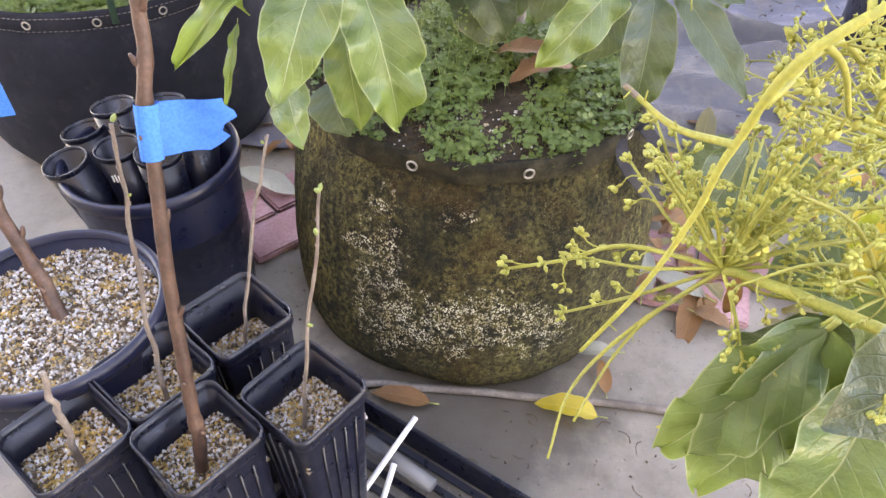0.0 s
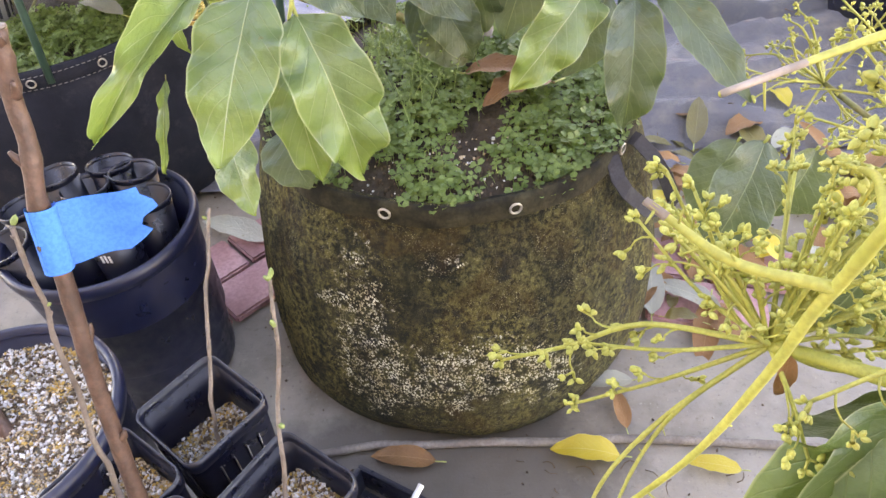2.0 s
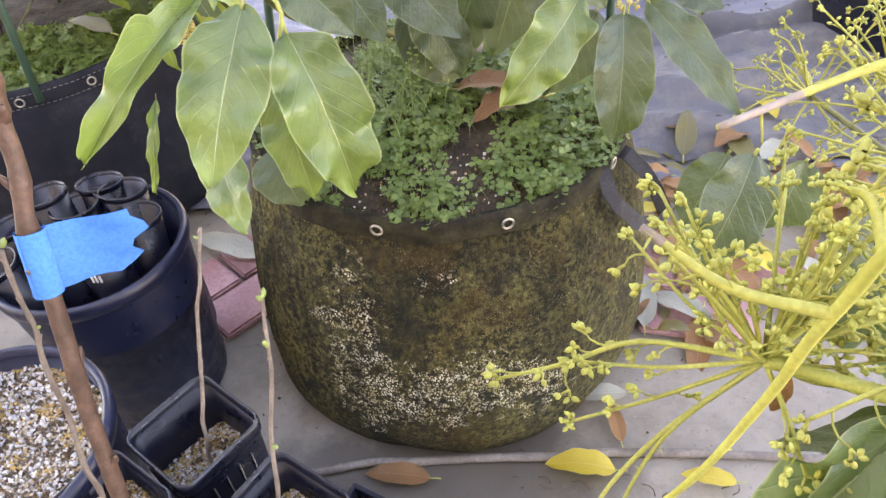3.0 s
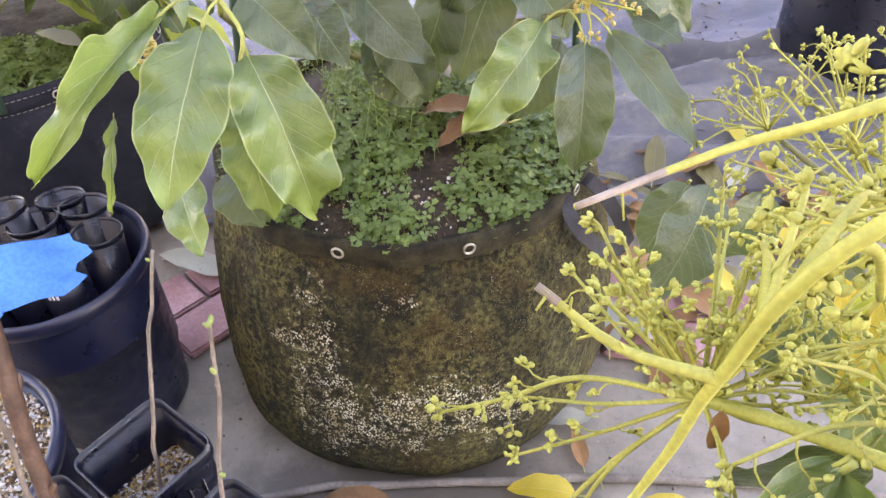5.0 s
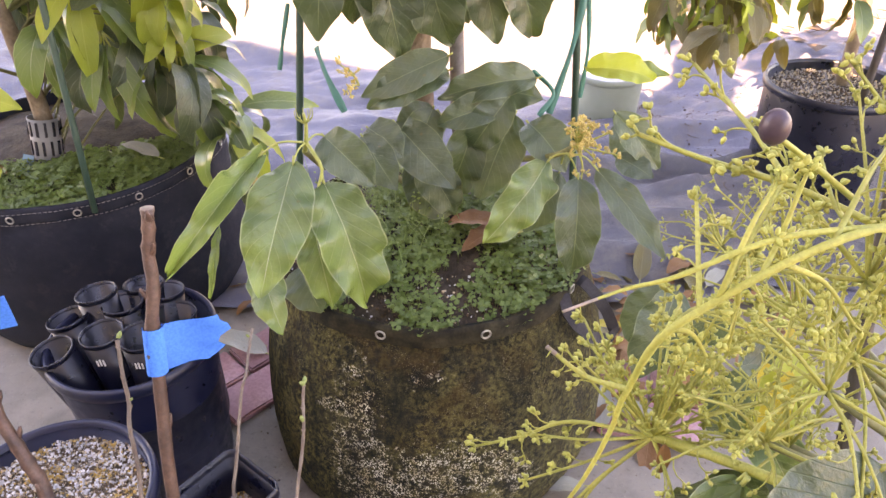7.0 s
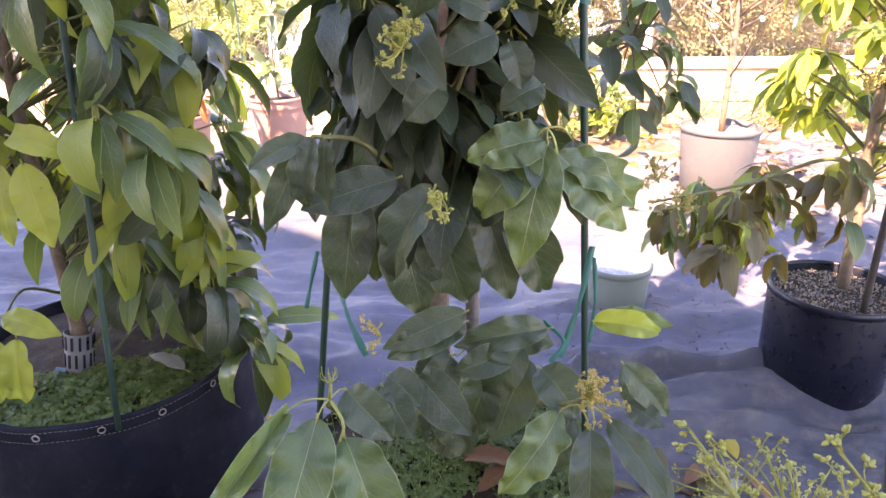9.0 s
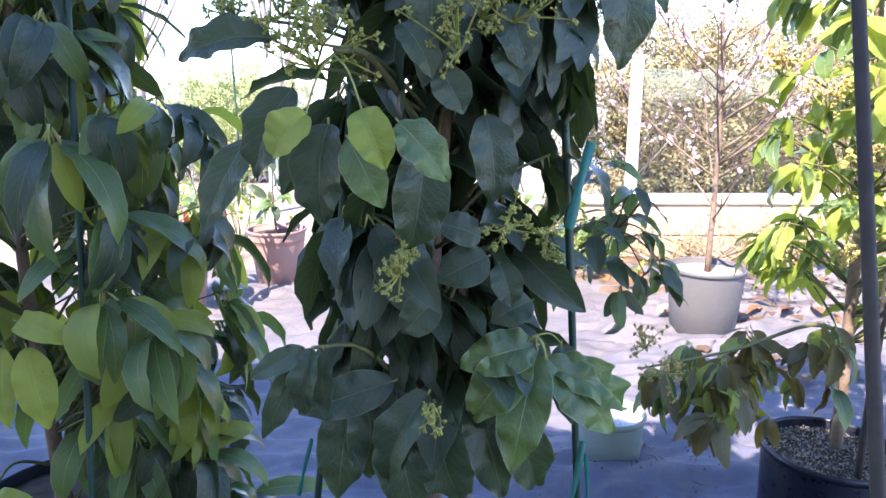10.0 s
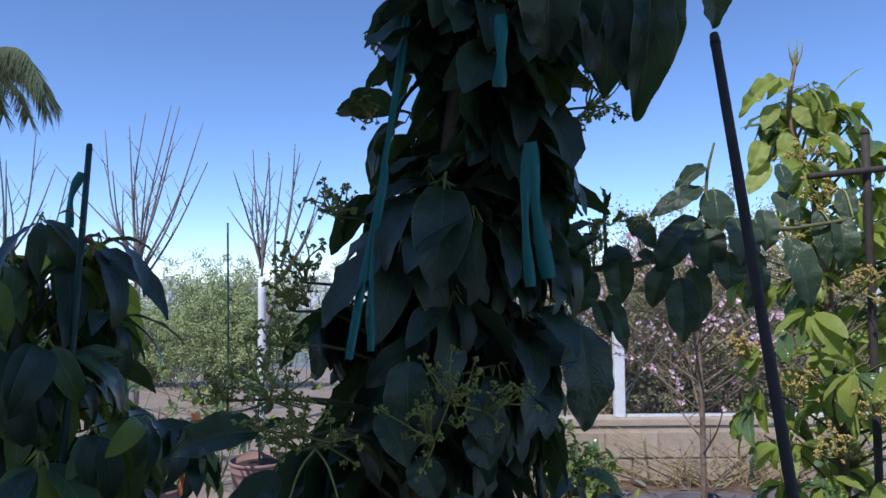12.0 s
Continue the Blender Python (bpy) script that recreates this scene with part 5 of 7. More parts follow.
for at, wy, ln, bl in (((-0.10, 0.96, 1.42), (-0.2, -0.6, 0.6), 0.07, False), ((0.15, 0.99, 1.40), (0.3, -0.7, 0.3), 0.065, False), ((0.20, 1.05, 1.13), (0.2, -0.8, 0.2), 0.04, False), ((0.06, 1.0, 0.93), (0.1, -0.9, -0.1), 0.04, False),
                       ((-0.10, 1.20, 1.52), (-0.8, -0.3, 0.6), 0.06, False), ((-0.04, 1.2, 1.66), (-0.9, -0.2, 0.5), 0.05, False), ((0.0, 1.18, 1.80), (-0.9, 0, 0.5), 0.045, True), ((0.03, 1.18, 1.90), (-0.7, -0.2, 0.8), 0.04, True), ((0.04, 1.18, 1.98), (-0.5, -0.2, 0.8), 0.05, True), ((0.17, 1.10, 1.88), (0.2, -0.2, 0.8), 0.04, True), ((0.31, 1.2, 1.80), (0.8, 0, 0.2), 0.05, False), ((0.02, 1.02, 1.12), (0, -0.8, 0.3), 0.05, False)):
    flower_head(tree1, at, wy, rng, ln, 6, 0.0026, bl)
for at, ln, bl in (((-0.042, 1.12, 1.649), 0.055, False), ((-0.09, 1.12, 1.557), 0.06, False), ((-0.102, 1.10, 1.518), 0.065, False), ((-0.074, 1.0, 1.352), 0.075, False), ((0.116, 1.0, 1.405), 0.07, False), ((0.313, 1.12, 1.804), 0.06, False), ((-0.097, 1.02, 1.479), 0.06, False),
                   ((-0.114, 1.02, 1.41), 0.065, False), ((-0.168, 1.02, 1.41), 0.045, False), ((-0.06, 0.97, 1.376), 0.075, False), ((0.09, 0.97, 1.365), 0.07, False), ((0.146, 0.99, 1.168), 0.04, False), ((0.018, 0.99, 1.11), 0.045, False), ((0.09, 1.1, 1.98), 0.05, True)):
    flower_head(tree1, at, (at[0] - 0.06, -0.35, 0.45), rng, ln, 9, 0.0026, bl)
    b = bmesh.new()
    tube(b, [min(trunk1, key=lambda q: abs(q.z - at[2] + 0.08)), tuple(Vector(at) * 0.6 + Vector((0.07, 1.17, at[2] - 0.03)) * 0.4), at], 0.0035, 0.0018, 5, 6)
    part("limb", b, M_GREENBARK, tree1)

# low front branches of the same tree, with the large hanging leaves
low_branches = thing("avocado_shoots", "low avocado shoots with large hanging wavy leaves", "tree branch", at=(0.05, 1.13, 0.43))
b = bmesh.new()
tube(b, [(0.052, 1.158, 0.47), (-0.01, 1.09, 0.545), (-0.07, 1.0, 0.60), (-0.096, 0.965, 0.645)], 0.0065, 0.004, 8, 14)
part("limb", b, M_GREENBARK, low_branches)
b = bmesh.new()
tube(b, [(0.052, 1.158, 0.49), (0.14, 1.10, 0.555), (0.23, 1.03, 0.60), (0.262, 1.0, 0.632)], 0.0065, 0.0035, 8, 14)
part("limb", b, M_GREENBARK, low_branches)
b = bmesh.new()
tube(b, [(-0.096, 0.965, 0.645), (-0.090, 0.952, 0.664), (-0.087, 0.95, 0.69), (-0.088, 0.95, 0.704)], 0.0036, 0.0018, 7, 8)
for k in range(7):
    tube(b, [(-0.088, 0.95, 0.690), (-0.088 + 0.010 * math.cos(k * 0.9), 0.95 + 0.010 * math.sin(k * 0.9), 0.699), (-0.088 + 0.011 * math.cos(k * 0.9), 0.95 + 0.011 * math.sin(k * 0.9), 0.713 - 0.003 * (k % 3))], 0.0012, 0.0005, 5, 4)
part("shoot_tip", b, M_PETIOLE, low_branches)
b = bmesh.new()
tube(b, [(-0.090, 0.952, 0.664), (-0.070, 0.93, 0.640), (-0.076, 0.925, 0.615), (-0.080, 0.923, 0.590)], 0.0025, 0.0016, 6, 8)
part("shoot_tip", b, M_PETIOLE, low_branches)
LOW_NODES = [(-0.090, 0.952, 0.664), (-0.070, 0.93, 0.638), (-0.080, 0.923, 0.592), (0.223, 0.985, 0.634), (0.25, 1.0, 0.62), (0.08, 1.13, 0.62), (0.05, 1.15, 0.66), (0.14, 1.10, 0.56)]


def petiole(parent, node, base, tip):
    """The leaf's own stalk, arching from its shoot to the blade."""
    node, base, tip = Vector(node), Vector(base), Vector(tip)
    mid = node.lerp(base, 0.55) + Vector((0, 0, 0.18 * (base - node).length))
    b = bmesh.new()
    tube(b, [node, mid, base, base.lerp(tip, 0.06)], 0.0015, 0.0010, 6, 9)
    part("petiole", b, M_PETIOLE, parent)


def hero_leaf(parent, base, tip, width, kind, nodes=()):
    base, tip = Vector(base), Vector(tip)
    near_node = min(nodes, key=lambda q: (Vector(q) - base).length) if nodes else None
    if near_node and (Vector(near_node) - base).length < 0.085:
        petiole(parent, near_node, base, tip)
    rng = random.Random(int(abs(base.x) * 9000 + tip.z * 5000))
    l = (tip - base).length * 1.08
    eye_side = Vector((0.06 - base.x * 0.3 + rng.gauss(0, 0.25), -1.0, 0.75))
    ob = new("leaf", rng.choice(HERO[kind]))
    ob.parent = parent
    ob.matrix_parent_inverse = Matrix.Translation(-parent.location)
    ob.matrix_basis = leaf_pose(base, tip - base, eye_side, l, width / (0.42 * l))
    return ob


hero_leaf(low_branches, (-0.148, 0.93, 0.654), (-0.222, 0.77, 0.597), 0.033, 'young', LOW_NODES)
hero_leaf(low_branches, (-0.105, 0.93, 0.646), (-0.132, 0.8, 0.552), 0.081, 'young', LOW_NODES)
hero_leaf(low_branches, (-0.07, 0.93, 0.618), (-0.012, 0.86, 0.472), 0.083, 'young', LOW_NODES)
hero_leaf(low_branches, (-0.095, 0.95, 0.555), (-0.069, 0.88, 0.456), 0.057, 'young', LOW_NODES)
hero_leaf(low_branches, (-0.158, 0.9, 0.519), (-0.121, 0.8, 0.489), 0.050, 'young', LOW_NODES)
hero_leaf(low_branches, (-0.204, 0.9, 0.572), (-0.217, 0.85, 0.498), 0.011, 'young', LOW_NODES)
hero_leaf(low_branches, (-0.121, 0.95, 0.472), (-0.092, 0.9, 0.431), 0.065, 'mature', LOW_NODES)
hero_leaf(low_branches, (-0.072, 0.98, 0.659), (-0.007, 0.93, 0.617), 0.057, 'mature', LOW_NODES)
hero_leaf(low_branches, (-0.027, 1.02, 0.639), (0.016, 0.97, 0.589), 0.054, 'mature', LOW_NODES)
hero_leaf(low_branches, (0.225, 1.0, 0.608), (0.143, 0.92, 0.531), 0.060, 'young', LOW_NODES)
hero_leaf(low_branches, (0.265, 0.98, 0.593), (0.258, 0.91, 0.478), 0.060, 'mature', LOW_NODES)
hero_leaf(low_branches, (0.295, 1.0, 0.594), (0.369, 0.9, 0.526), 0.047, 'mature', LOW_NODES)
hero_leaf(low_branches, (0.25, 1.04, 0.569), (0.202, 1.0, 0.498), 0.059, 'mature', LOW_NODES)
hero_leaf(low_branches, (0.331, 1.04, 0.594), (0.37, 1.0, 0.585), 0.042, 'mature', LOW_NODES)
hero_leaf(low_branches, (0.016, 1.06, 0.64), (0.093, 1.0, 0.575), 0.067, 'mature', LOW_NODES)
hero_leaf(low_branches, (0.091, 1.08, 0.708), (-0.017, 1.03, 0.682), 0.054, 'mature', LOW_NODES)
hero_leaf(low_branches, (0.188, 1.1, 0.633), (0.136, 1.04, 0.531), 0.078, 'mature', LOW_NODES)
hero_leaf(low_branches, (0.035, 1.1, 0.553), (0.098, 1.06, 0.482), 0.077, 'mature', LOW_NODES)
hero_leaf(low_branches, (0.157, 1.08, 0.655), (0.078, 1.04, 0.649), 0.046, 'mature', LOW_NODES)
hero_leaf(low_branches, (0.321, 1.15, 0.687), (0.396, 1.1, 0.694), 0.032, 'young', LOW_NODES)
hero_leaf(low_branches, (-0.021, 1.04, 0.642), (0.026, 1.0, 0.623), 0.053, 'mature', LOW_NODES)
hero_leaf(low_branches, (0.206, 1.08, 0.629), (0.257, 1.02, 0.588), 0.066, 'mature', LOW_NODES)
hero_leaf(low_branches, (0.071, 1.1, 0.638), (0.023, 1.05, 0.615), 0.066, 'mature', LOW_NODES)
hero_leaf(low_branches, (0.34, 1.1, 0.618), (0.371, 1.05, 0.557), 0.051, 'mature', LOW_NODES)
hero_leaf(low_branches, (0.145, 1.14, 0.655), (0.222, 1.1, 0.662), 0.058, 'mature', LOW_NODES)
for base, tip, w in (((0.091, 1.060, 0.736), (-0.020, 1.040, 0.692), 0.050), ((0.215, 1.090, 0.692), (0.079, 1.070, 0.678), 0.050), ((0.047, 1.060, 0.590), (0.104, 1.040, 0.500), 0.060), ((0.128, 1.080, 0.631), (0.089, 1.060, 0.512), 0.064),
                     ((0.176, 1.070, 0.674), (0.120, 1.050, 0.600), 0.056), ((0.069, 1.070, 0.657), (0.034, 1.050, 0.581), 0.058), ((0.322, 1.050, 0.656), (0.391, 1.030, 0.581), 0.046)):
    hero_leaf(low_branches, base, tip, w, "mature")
hero_leaf(low_branches, (0.282, 1.080, 0.710), (0.377, 1.060, 0.705), 0.038, "lime")
flower_head(low_branches, (0.262, 0.998, 0.632), (0.0, -0.3, 0.5), rng, 0.050, 18, 0.0026, True)
flower_head(low_branches, (-0.17, 0.99, 0.60), (-0.2, -0.4, 0.1), rng, 0.028, 5, 0.0026, True)
flower_head(low_branches, (-0.03, 1.05, 0.70), (-0.2, -0.1, 0.8), rng, 0.045, 4, 0.0024, True)

# wispy weed among the clover
b = bmesh.new()
for _ in range(70):
    x, y = C1[0] + rng.gauss(-0.05, 0.07), C1[1] + rng.gauss(0.0, 0.07)
    tip = Vector((x + rng.gauss(0, 0.03), y + rng.gauss(0, 0.03), 0.44 + rng.uniform(0.02, 0.10)))
    tube(b, [(x, y, 0.41), tuple((Vector((x, y, 0.41)) + tip) / 2 + Vector((0, 0, 0.01))), tuple(tip)], 0.0008, 0.0005, 3, 3)
    for _ in range(6):
        bud(b, tip + Vector((rng.gauss(0, 0.01), rng.gauss(0, 0.01), rng.gauss(0, 0.012))), (rng.gauss(0, 1), rng.gauss(0, 1), 0.3), 0.0028)
solid("wispy_weed", b, M_CLOVER, "wispy seeding weed standing in the clover", "weed", kind="stuff")

stake("plant_stake", (-0.177, 1.198, 0.36), (-0.055, 1.198, 1.37), 0.0058, M_GREENSTAKE, "green coated metal plant stake in the old grow bag")
stake("plant_stake", (0.307, 1.172, 0.36), (0.218, 1.18, 1.62), 0.0058, M_GREENSTAKE, "green coated metal plant stake in the old grow bag")
ribbon(None, [(-0.10, 1.15, 0.72), (-0.085, 1.12, 0.69), (-0.06, 1.10, 0.64)], 0.006)
ribbon(None, [(-0.15, 1.23, 0.76), (-0.165, 1.22, 0.70), (-0.175, 1.22, 0.66)], 0.004)
ribbon(None, [(0.285, 1.15, 0.80), (0.268, 1.13, 0.72), (0.24, 1.11, 0.63)], 0.0055)
ribbon(None, [(0.285, 1.13, 0.79), (0.29, 1.125, 0.72), (0.285, 1.12, 0.65)], 0.0035)
ribbon(None, [(0.21, 1.10, 0.70), (0.24, 1.09, 0.67), (0.22, 1.08, 0.64)], 0.004)
ribbon(None, [(0.265, 1.10, 1.26), (0.25, 1.08, 1.21), (0.235, 1.07, 1.15)], 0.007)
ribbon(None, [(0.057, 1.10, 1.93), (0.046, 1.08, 1.84), (0.021, 1.06, 1.68), (0.0, 1.04, 1.56), (-0.016, 1.02, 1.46)], 0.006)
ribbon(None, [(0.03, 1.06, 1.71), (0.012, 1.04, 1.58), (0.012, 1.02, 1.47)], 0.005)
ribbon(None, [(0.181, 1.02, 1.90), (0.179, 1.0, 1.84), (0.176, 1.0, 1.80)], 0.009)
ribbon(None, [(0.214, 1.0, 1.73), (0.218, 0.99, 1.65), (0.232, 0.985, 1.56)], 0.010)
ribbon(None, [(0.21, 1.0, 1.72), (0.205, 0.99, 1.63), (0.21, 0.985, 1.55)], 0.007)

# brighter young leaves high on the near side, and the shoots that reach out beside
side = thing("avocado_shoots", "outer avocado shoots with hanging leaves and flower heads", "tree branch", at=(0.06, 1.15, 1.25))
b = bmesh.new()
tube(b, [(0.058, 1.155, 1.25), (-0.01, 1.03, 1.36), (-0.045, 0.955, 1.37)], 0.006, 0.003, 6, 8)
part("limb", b, M_GREENBARK, side)
UP_NODES = [(-0.046, 0.955, 1.365), (0.083, 1.0, 1.385), (-0.10, 0.985, 1.40)]
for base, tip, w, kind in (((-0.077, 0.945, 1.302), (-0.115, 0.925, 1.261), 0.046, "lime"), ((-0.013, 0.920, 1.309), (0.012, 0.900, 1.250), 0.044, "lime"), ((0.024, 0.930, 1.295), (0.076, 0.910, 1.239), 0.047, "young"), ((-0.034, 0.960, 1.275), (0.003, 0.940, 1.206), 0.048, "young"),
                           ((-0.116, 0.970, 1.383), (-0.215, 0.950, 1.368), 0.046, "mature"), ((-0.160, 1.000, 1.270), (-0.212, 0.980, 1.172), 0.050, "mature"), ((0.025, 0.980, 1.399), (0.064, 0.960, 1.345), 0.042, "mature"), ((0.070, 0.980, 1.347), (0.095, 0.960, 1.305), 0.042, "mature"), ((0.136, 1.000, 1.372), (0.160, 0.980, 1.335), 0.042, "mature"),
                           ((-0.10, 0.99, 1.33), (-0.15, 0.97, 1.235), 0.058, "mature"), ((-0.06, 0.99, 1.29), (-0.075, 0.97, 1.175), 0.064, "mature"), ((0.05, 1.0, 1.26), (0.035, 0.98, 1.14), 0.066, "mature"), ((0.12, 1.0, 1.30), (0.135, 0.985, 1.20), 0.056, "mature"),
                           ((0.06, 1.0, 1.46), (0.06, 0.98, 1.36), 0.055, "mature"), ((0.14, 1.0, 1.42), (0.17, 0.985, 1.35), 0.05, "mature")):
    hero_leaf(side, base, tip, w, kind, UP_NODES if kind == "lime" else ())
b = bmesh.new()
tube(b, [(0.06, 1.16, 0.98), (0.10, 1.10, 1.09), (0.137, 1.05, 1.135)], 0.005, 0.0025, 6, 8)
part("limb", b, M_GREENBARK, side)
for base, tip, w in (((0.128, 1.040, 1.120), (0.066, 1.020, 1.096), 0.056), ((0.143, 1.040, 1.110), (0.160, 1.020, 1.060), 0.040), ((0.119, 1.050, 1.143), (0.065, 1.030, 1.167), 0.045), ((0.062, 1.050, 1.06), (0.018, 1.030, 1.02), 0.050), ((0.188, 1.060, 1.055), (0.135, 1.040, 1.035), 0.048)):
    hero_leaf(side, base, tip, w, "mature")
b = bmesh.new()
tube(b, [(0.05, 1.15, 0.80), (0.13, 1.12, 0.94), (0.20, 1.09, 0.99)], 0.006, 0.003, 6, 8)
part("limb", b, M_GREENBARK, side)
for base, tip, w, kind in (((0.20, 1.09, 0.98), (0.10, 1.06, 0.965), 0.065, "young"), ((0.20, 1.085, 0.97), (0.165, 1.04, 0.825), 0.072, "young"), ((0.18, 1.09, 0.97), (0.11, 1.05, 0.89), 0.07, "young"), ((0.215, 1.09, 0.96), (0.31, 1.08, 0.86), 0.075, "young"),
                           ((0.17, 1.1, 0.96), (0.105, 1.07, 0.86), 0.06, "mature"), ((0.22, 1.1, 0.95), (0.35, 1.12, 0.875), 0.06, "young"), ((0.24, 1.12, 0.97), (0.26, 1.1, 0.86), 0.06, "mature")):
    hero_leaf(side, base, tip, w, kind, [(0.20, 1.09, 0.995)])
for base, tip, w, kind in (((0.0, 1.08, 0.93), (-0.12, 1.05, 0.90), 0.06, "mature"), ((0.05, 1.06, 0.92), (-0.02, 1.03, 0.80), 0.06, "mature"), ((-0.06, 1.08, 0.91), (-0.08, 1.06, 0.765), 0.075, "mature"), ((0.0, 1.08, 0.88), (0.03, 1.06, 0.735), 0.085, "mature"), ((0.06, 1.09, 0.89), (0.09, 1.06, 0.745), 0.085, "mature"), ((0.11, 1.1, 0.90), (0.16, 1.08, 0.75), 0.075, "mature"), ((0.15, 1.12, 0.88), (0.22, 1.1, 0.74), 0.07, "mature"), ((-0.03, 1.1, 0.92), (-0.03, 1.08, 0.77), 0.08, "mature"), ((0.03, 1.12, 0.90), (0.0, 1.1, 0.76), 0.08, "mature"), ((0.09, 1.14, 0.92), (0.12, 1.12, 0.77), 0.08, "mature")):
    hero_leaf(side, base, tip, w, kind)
b = bmesh.new()
tube(b, [(0.045, 1.16, 0.85), (-0.04, 1.1, 0.97), (-0.10, 1.03, 1.0)], 0.005, 0.0025, 6, 8)
part("limb", b, M_GREENBARK, side)
for base, tip, w in (((-0.107, 1.030, 0.997), (-0.177, 1.010, 0.968), 0.034), ((-0.111, 1.030, 0.993), (-0.164, 1.010, 0.885), 0.040), ((-0.099, 1.030, 0.997), (-0.115, 1.010, 0.909), 0.037), ((-0.085, 1.030, 0.997), (-0.085, 1.010, 0.914), 0.034)):
    hero_leaf(side, base, tip, w, "mature")
# sparse small-leaved shoot low on the far side
b = bmesh.new()
tube(b, [(0.048, 1.165, 0.86), (0.22, 1.36, 0.98), (0.40, 1.49, 1.06), (0.46, 1.52, 1.12)], 0.005, 0.002, 6, 12)
part("limb", b, M_TWIG, side)
fol = Foliage(side, 70)
for p in ((0.36, 1.5, 1.18), (0.43, 1.5, 1.14), (0.454, 1.5, 1.06), (0.385, 1.48, 1.02), (0.465, 1.5, 0.97), (0.41, 1.5, 1.09), (0.49, 1.5, 1.0), (0.42, 1.49, 0.93), (0.34, 1.46, 1.08), (0.30, 1.43, 1.02)):
    b = bmesh.new()
    tube(b, [(0.40, 1.49, 1.06), tuple((Vector(p) + Vector((0.40, 1.49, 1.06))) / 2 + Vector((0, 0, 0.012))), p], 0.0022, 0.0012, 5, 4)
    part("limb", b, M_TWIG, side)
    whorl(fol, None, p, Vector(p) - Vector((0.40, 1.49, 1.0)), rng, 5, 0.078, ("mature", "mature", "young"), 1.0)
fol.close()
flower_head(side, (0.36, 1.49, 1.2), (-0.2, -0.2, 1), rng, 0.05, 5, 0.0026)
# long shoot reaching to the leaning stake, with an upright budding shoot on it
LONG_SHOOT = [(0.095, 1.168, 1.5), (0.22, 1.25, 1.545), (0.35, 1.3, 1.574), (0.426, 1.3, 1.581), (0.481, 1.3, 1.602), (0.53, 1.3, 1.637), (0.579, 1.3, 1.656), (0.66, 1.3, 1.64), (0.732, 1.3, 1.646), (0.799, 1.3, 1.657)]
b = bmesh.new()
tube(b, LONG_SHOOT, 0.007, 0.003, 6, 24)
part("limb", b, M_GREENBARK, side)
for pts in ([(0.381, 1.3, 1.579), (0.379, 1.3, 1.63), (0.378, 1.3, 1.682)], [(0.534, 1.31, 1.639), (0.552, 1.31, 1.692), (0.559, 1.31, 1.745), (0.571, 1.31, 1.789)]):
    b = bmesh.new()
    tube(b, pts, 0.004, 0.002, 6, 8)
    part("limb", b, M_GREENBARK, side)
long_nodes = [tuple(p) for p in curve_points(LONG_SHOOT, 30)]
for base, tip, w, kind in (((0.35, 1.3, 1.654), (0.307, 1.28, 1.635), 0.013, "mature"),
                           ((0.36, 1.28, 1.629), (0.324, 1.26, 1.609), 0.018, "mature"),
                           ((0.322, 1.27, 1.604), (0.308, 1.25, 1.567), 0.020, "mature"),
                           ((0.348, 1.28, 1.596), (0.32, 1.26, 1.576), 0.012, "mature"),
                           ((0.422, 1.31, 1.662), (0.462, 1.29, 1.611), 0.031, "mature"),
                           ((0.397, 1.3, 1.614), (0.399, 1.28, 1.521), 0.041, "mature"),
                           ((0.386, 1.31, 1.531), (0.408, 1.29, 1.445), 0.027, "mature"),
                           ((0.356, 1.27, 1.523), (0.371, 1.25, 1.467), 0.023, "mature"),
                           ((0.411, 1.28, 1.607), (0.365, 1.26, 1.584), 0.027, "mature"),
                           ((0.336, 1.26, 1.574), (0.323, 1.24, 1.506), 0.040, "mature"),
                           ((0.434, 1.29, 1.603), (0.451, 1.27, 1.584), 0.018, "mature")):
    hero_leaf(side, base, tip, w * 1.2, kind, long_nodes)
for base, tip, w, kind in (((0.544, 1.3, 1.711), (0.454, 1.28, 1.666), 0.031, "mature"),
                           ((0.556, 1.32, 1.748), (0.498, 1.3, 1.706), 0.023, "mature"),
                           ((0.538, 1.3, 1.658), (0.472, 1.28, 1.608), 0.041, "mature"),
                           ((0.479, 1.29, 1.579), (0.444, 1.27, 1.514), 0.034, "mature"),
                           ((0.504, 1.3, 1.56), (0.501, 1.28, 1.459), 0.047, "mature"),
                           ((0.536, 1.32, 1.577), (0.529, 1.3, 1.475), 0.041, "mature"),
                           ((0.514, 1.29, 1.644), (0.458, 1.27, 1.575), 0.045, "mature"),
                           ((0.575, 1.29, 1.603), (0.574, 1.27, 1.542), 0.047, "mature"),
                           ((0.567, 1.31, 1.709), (0.568, 1.29, 1.638), 0.052, "mature"),
                           ((0.588, 1.28, 1.658), (0.599, 1.26, 1.58), 0.054, "mature"),
                           ((0.622, 1.31, 1.605), (0.62, 1.29, 1.508), 0.038, "mature"),
                           ((0.552, 1.3, 1.645), (0.541, 1.28, 1.568), 0.050, "mature")):
    hero_leaf(side, base, tip, w * 1.2, kind, long_nodes)
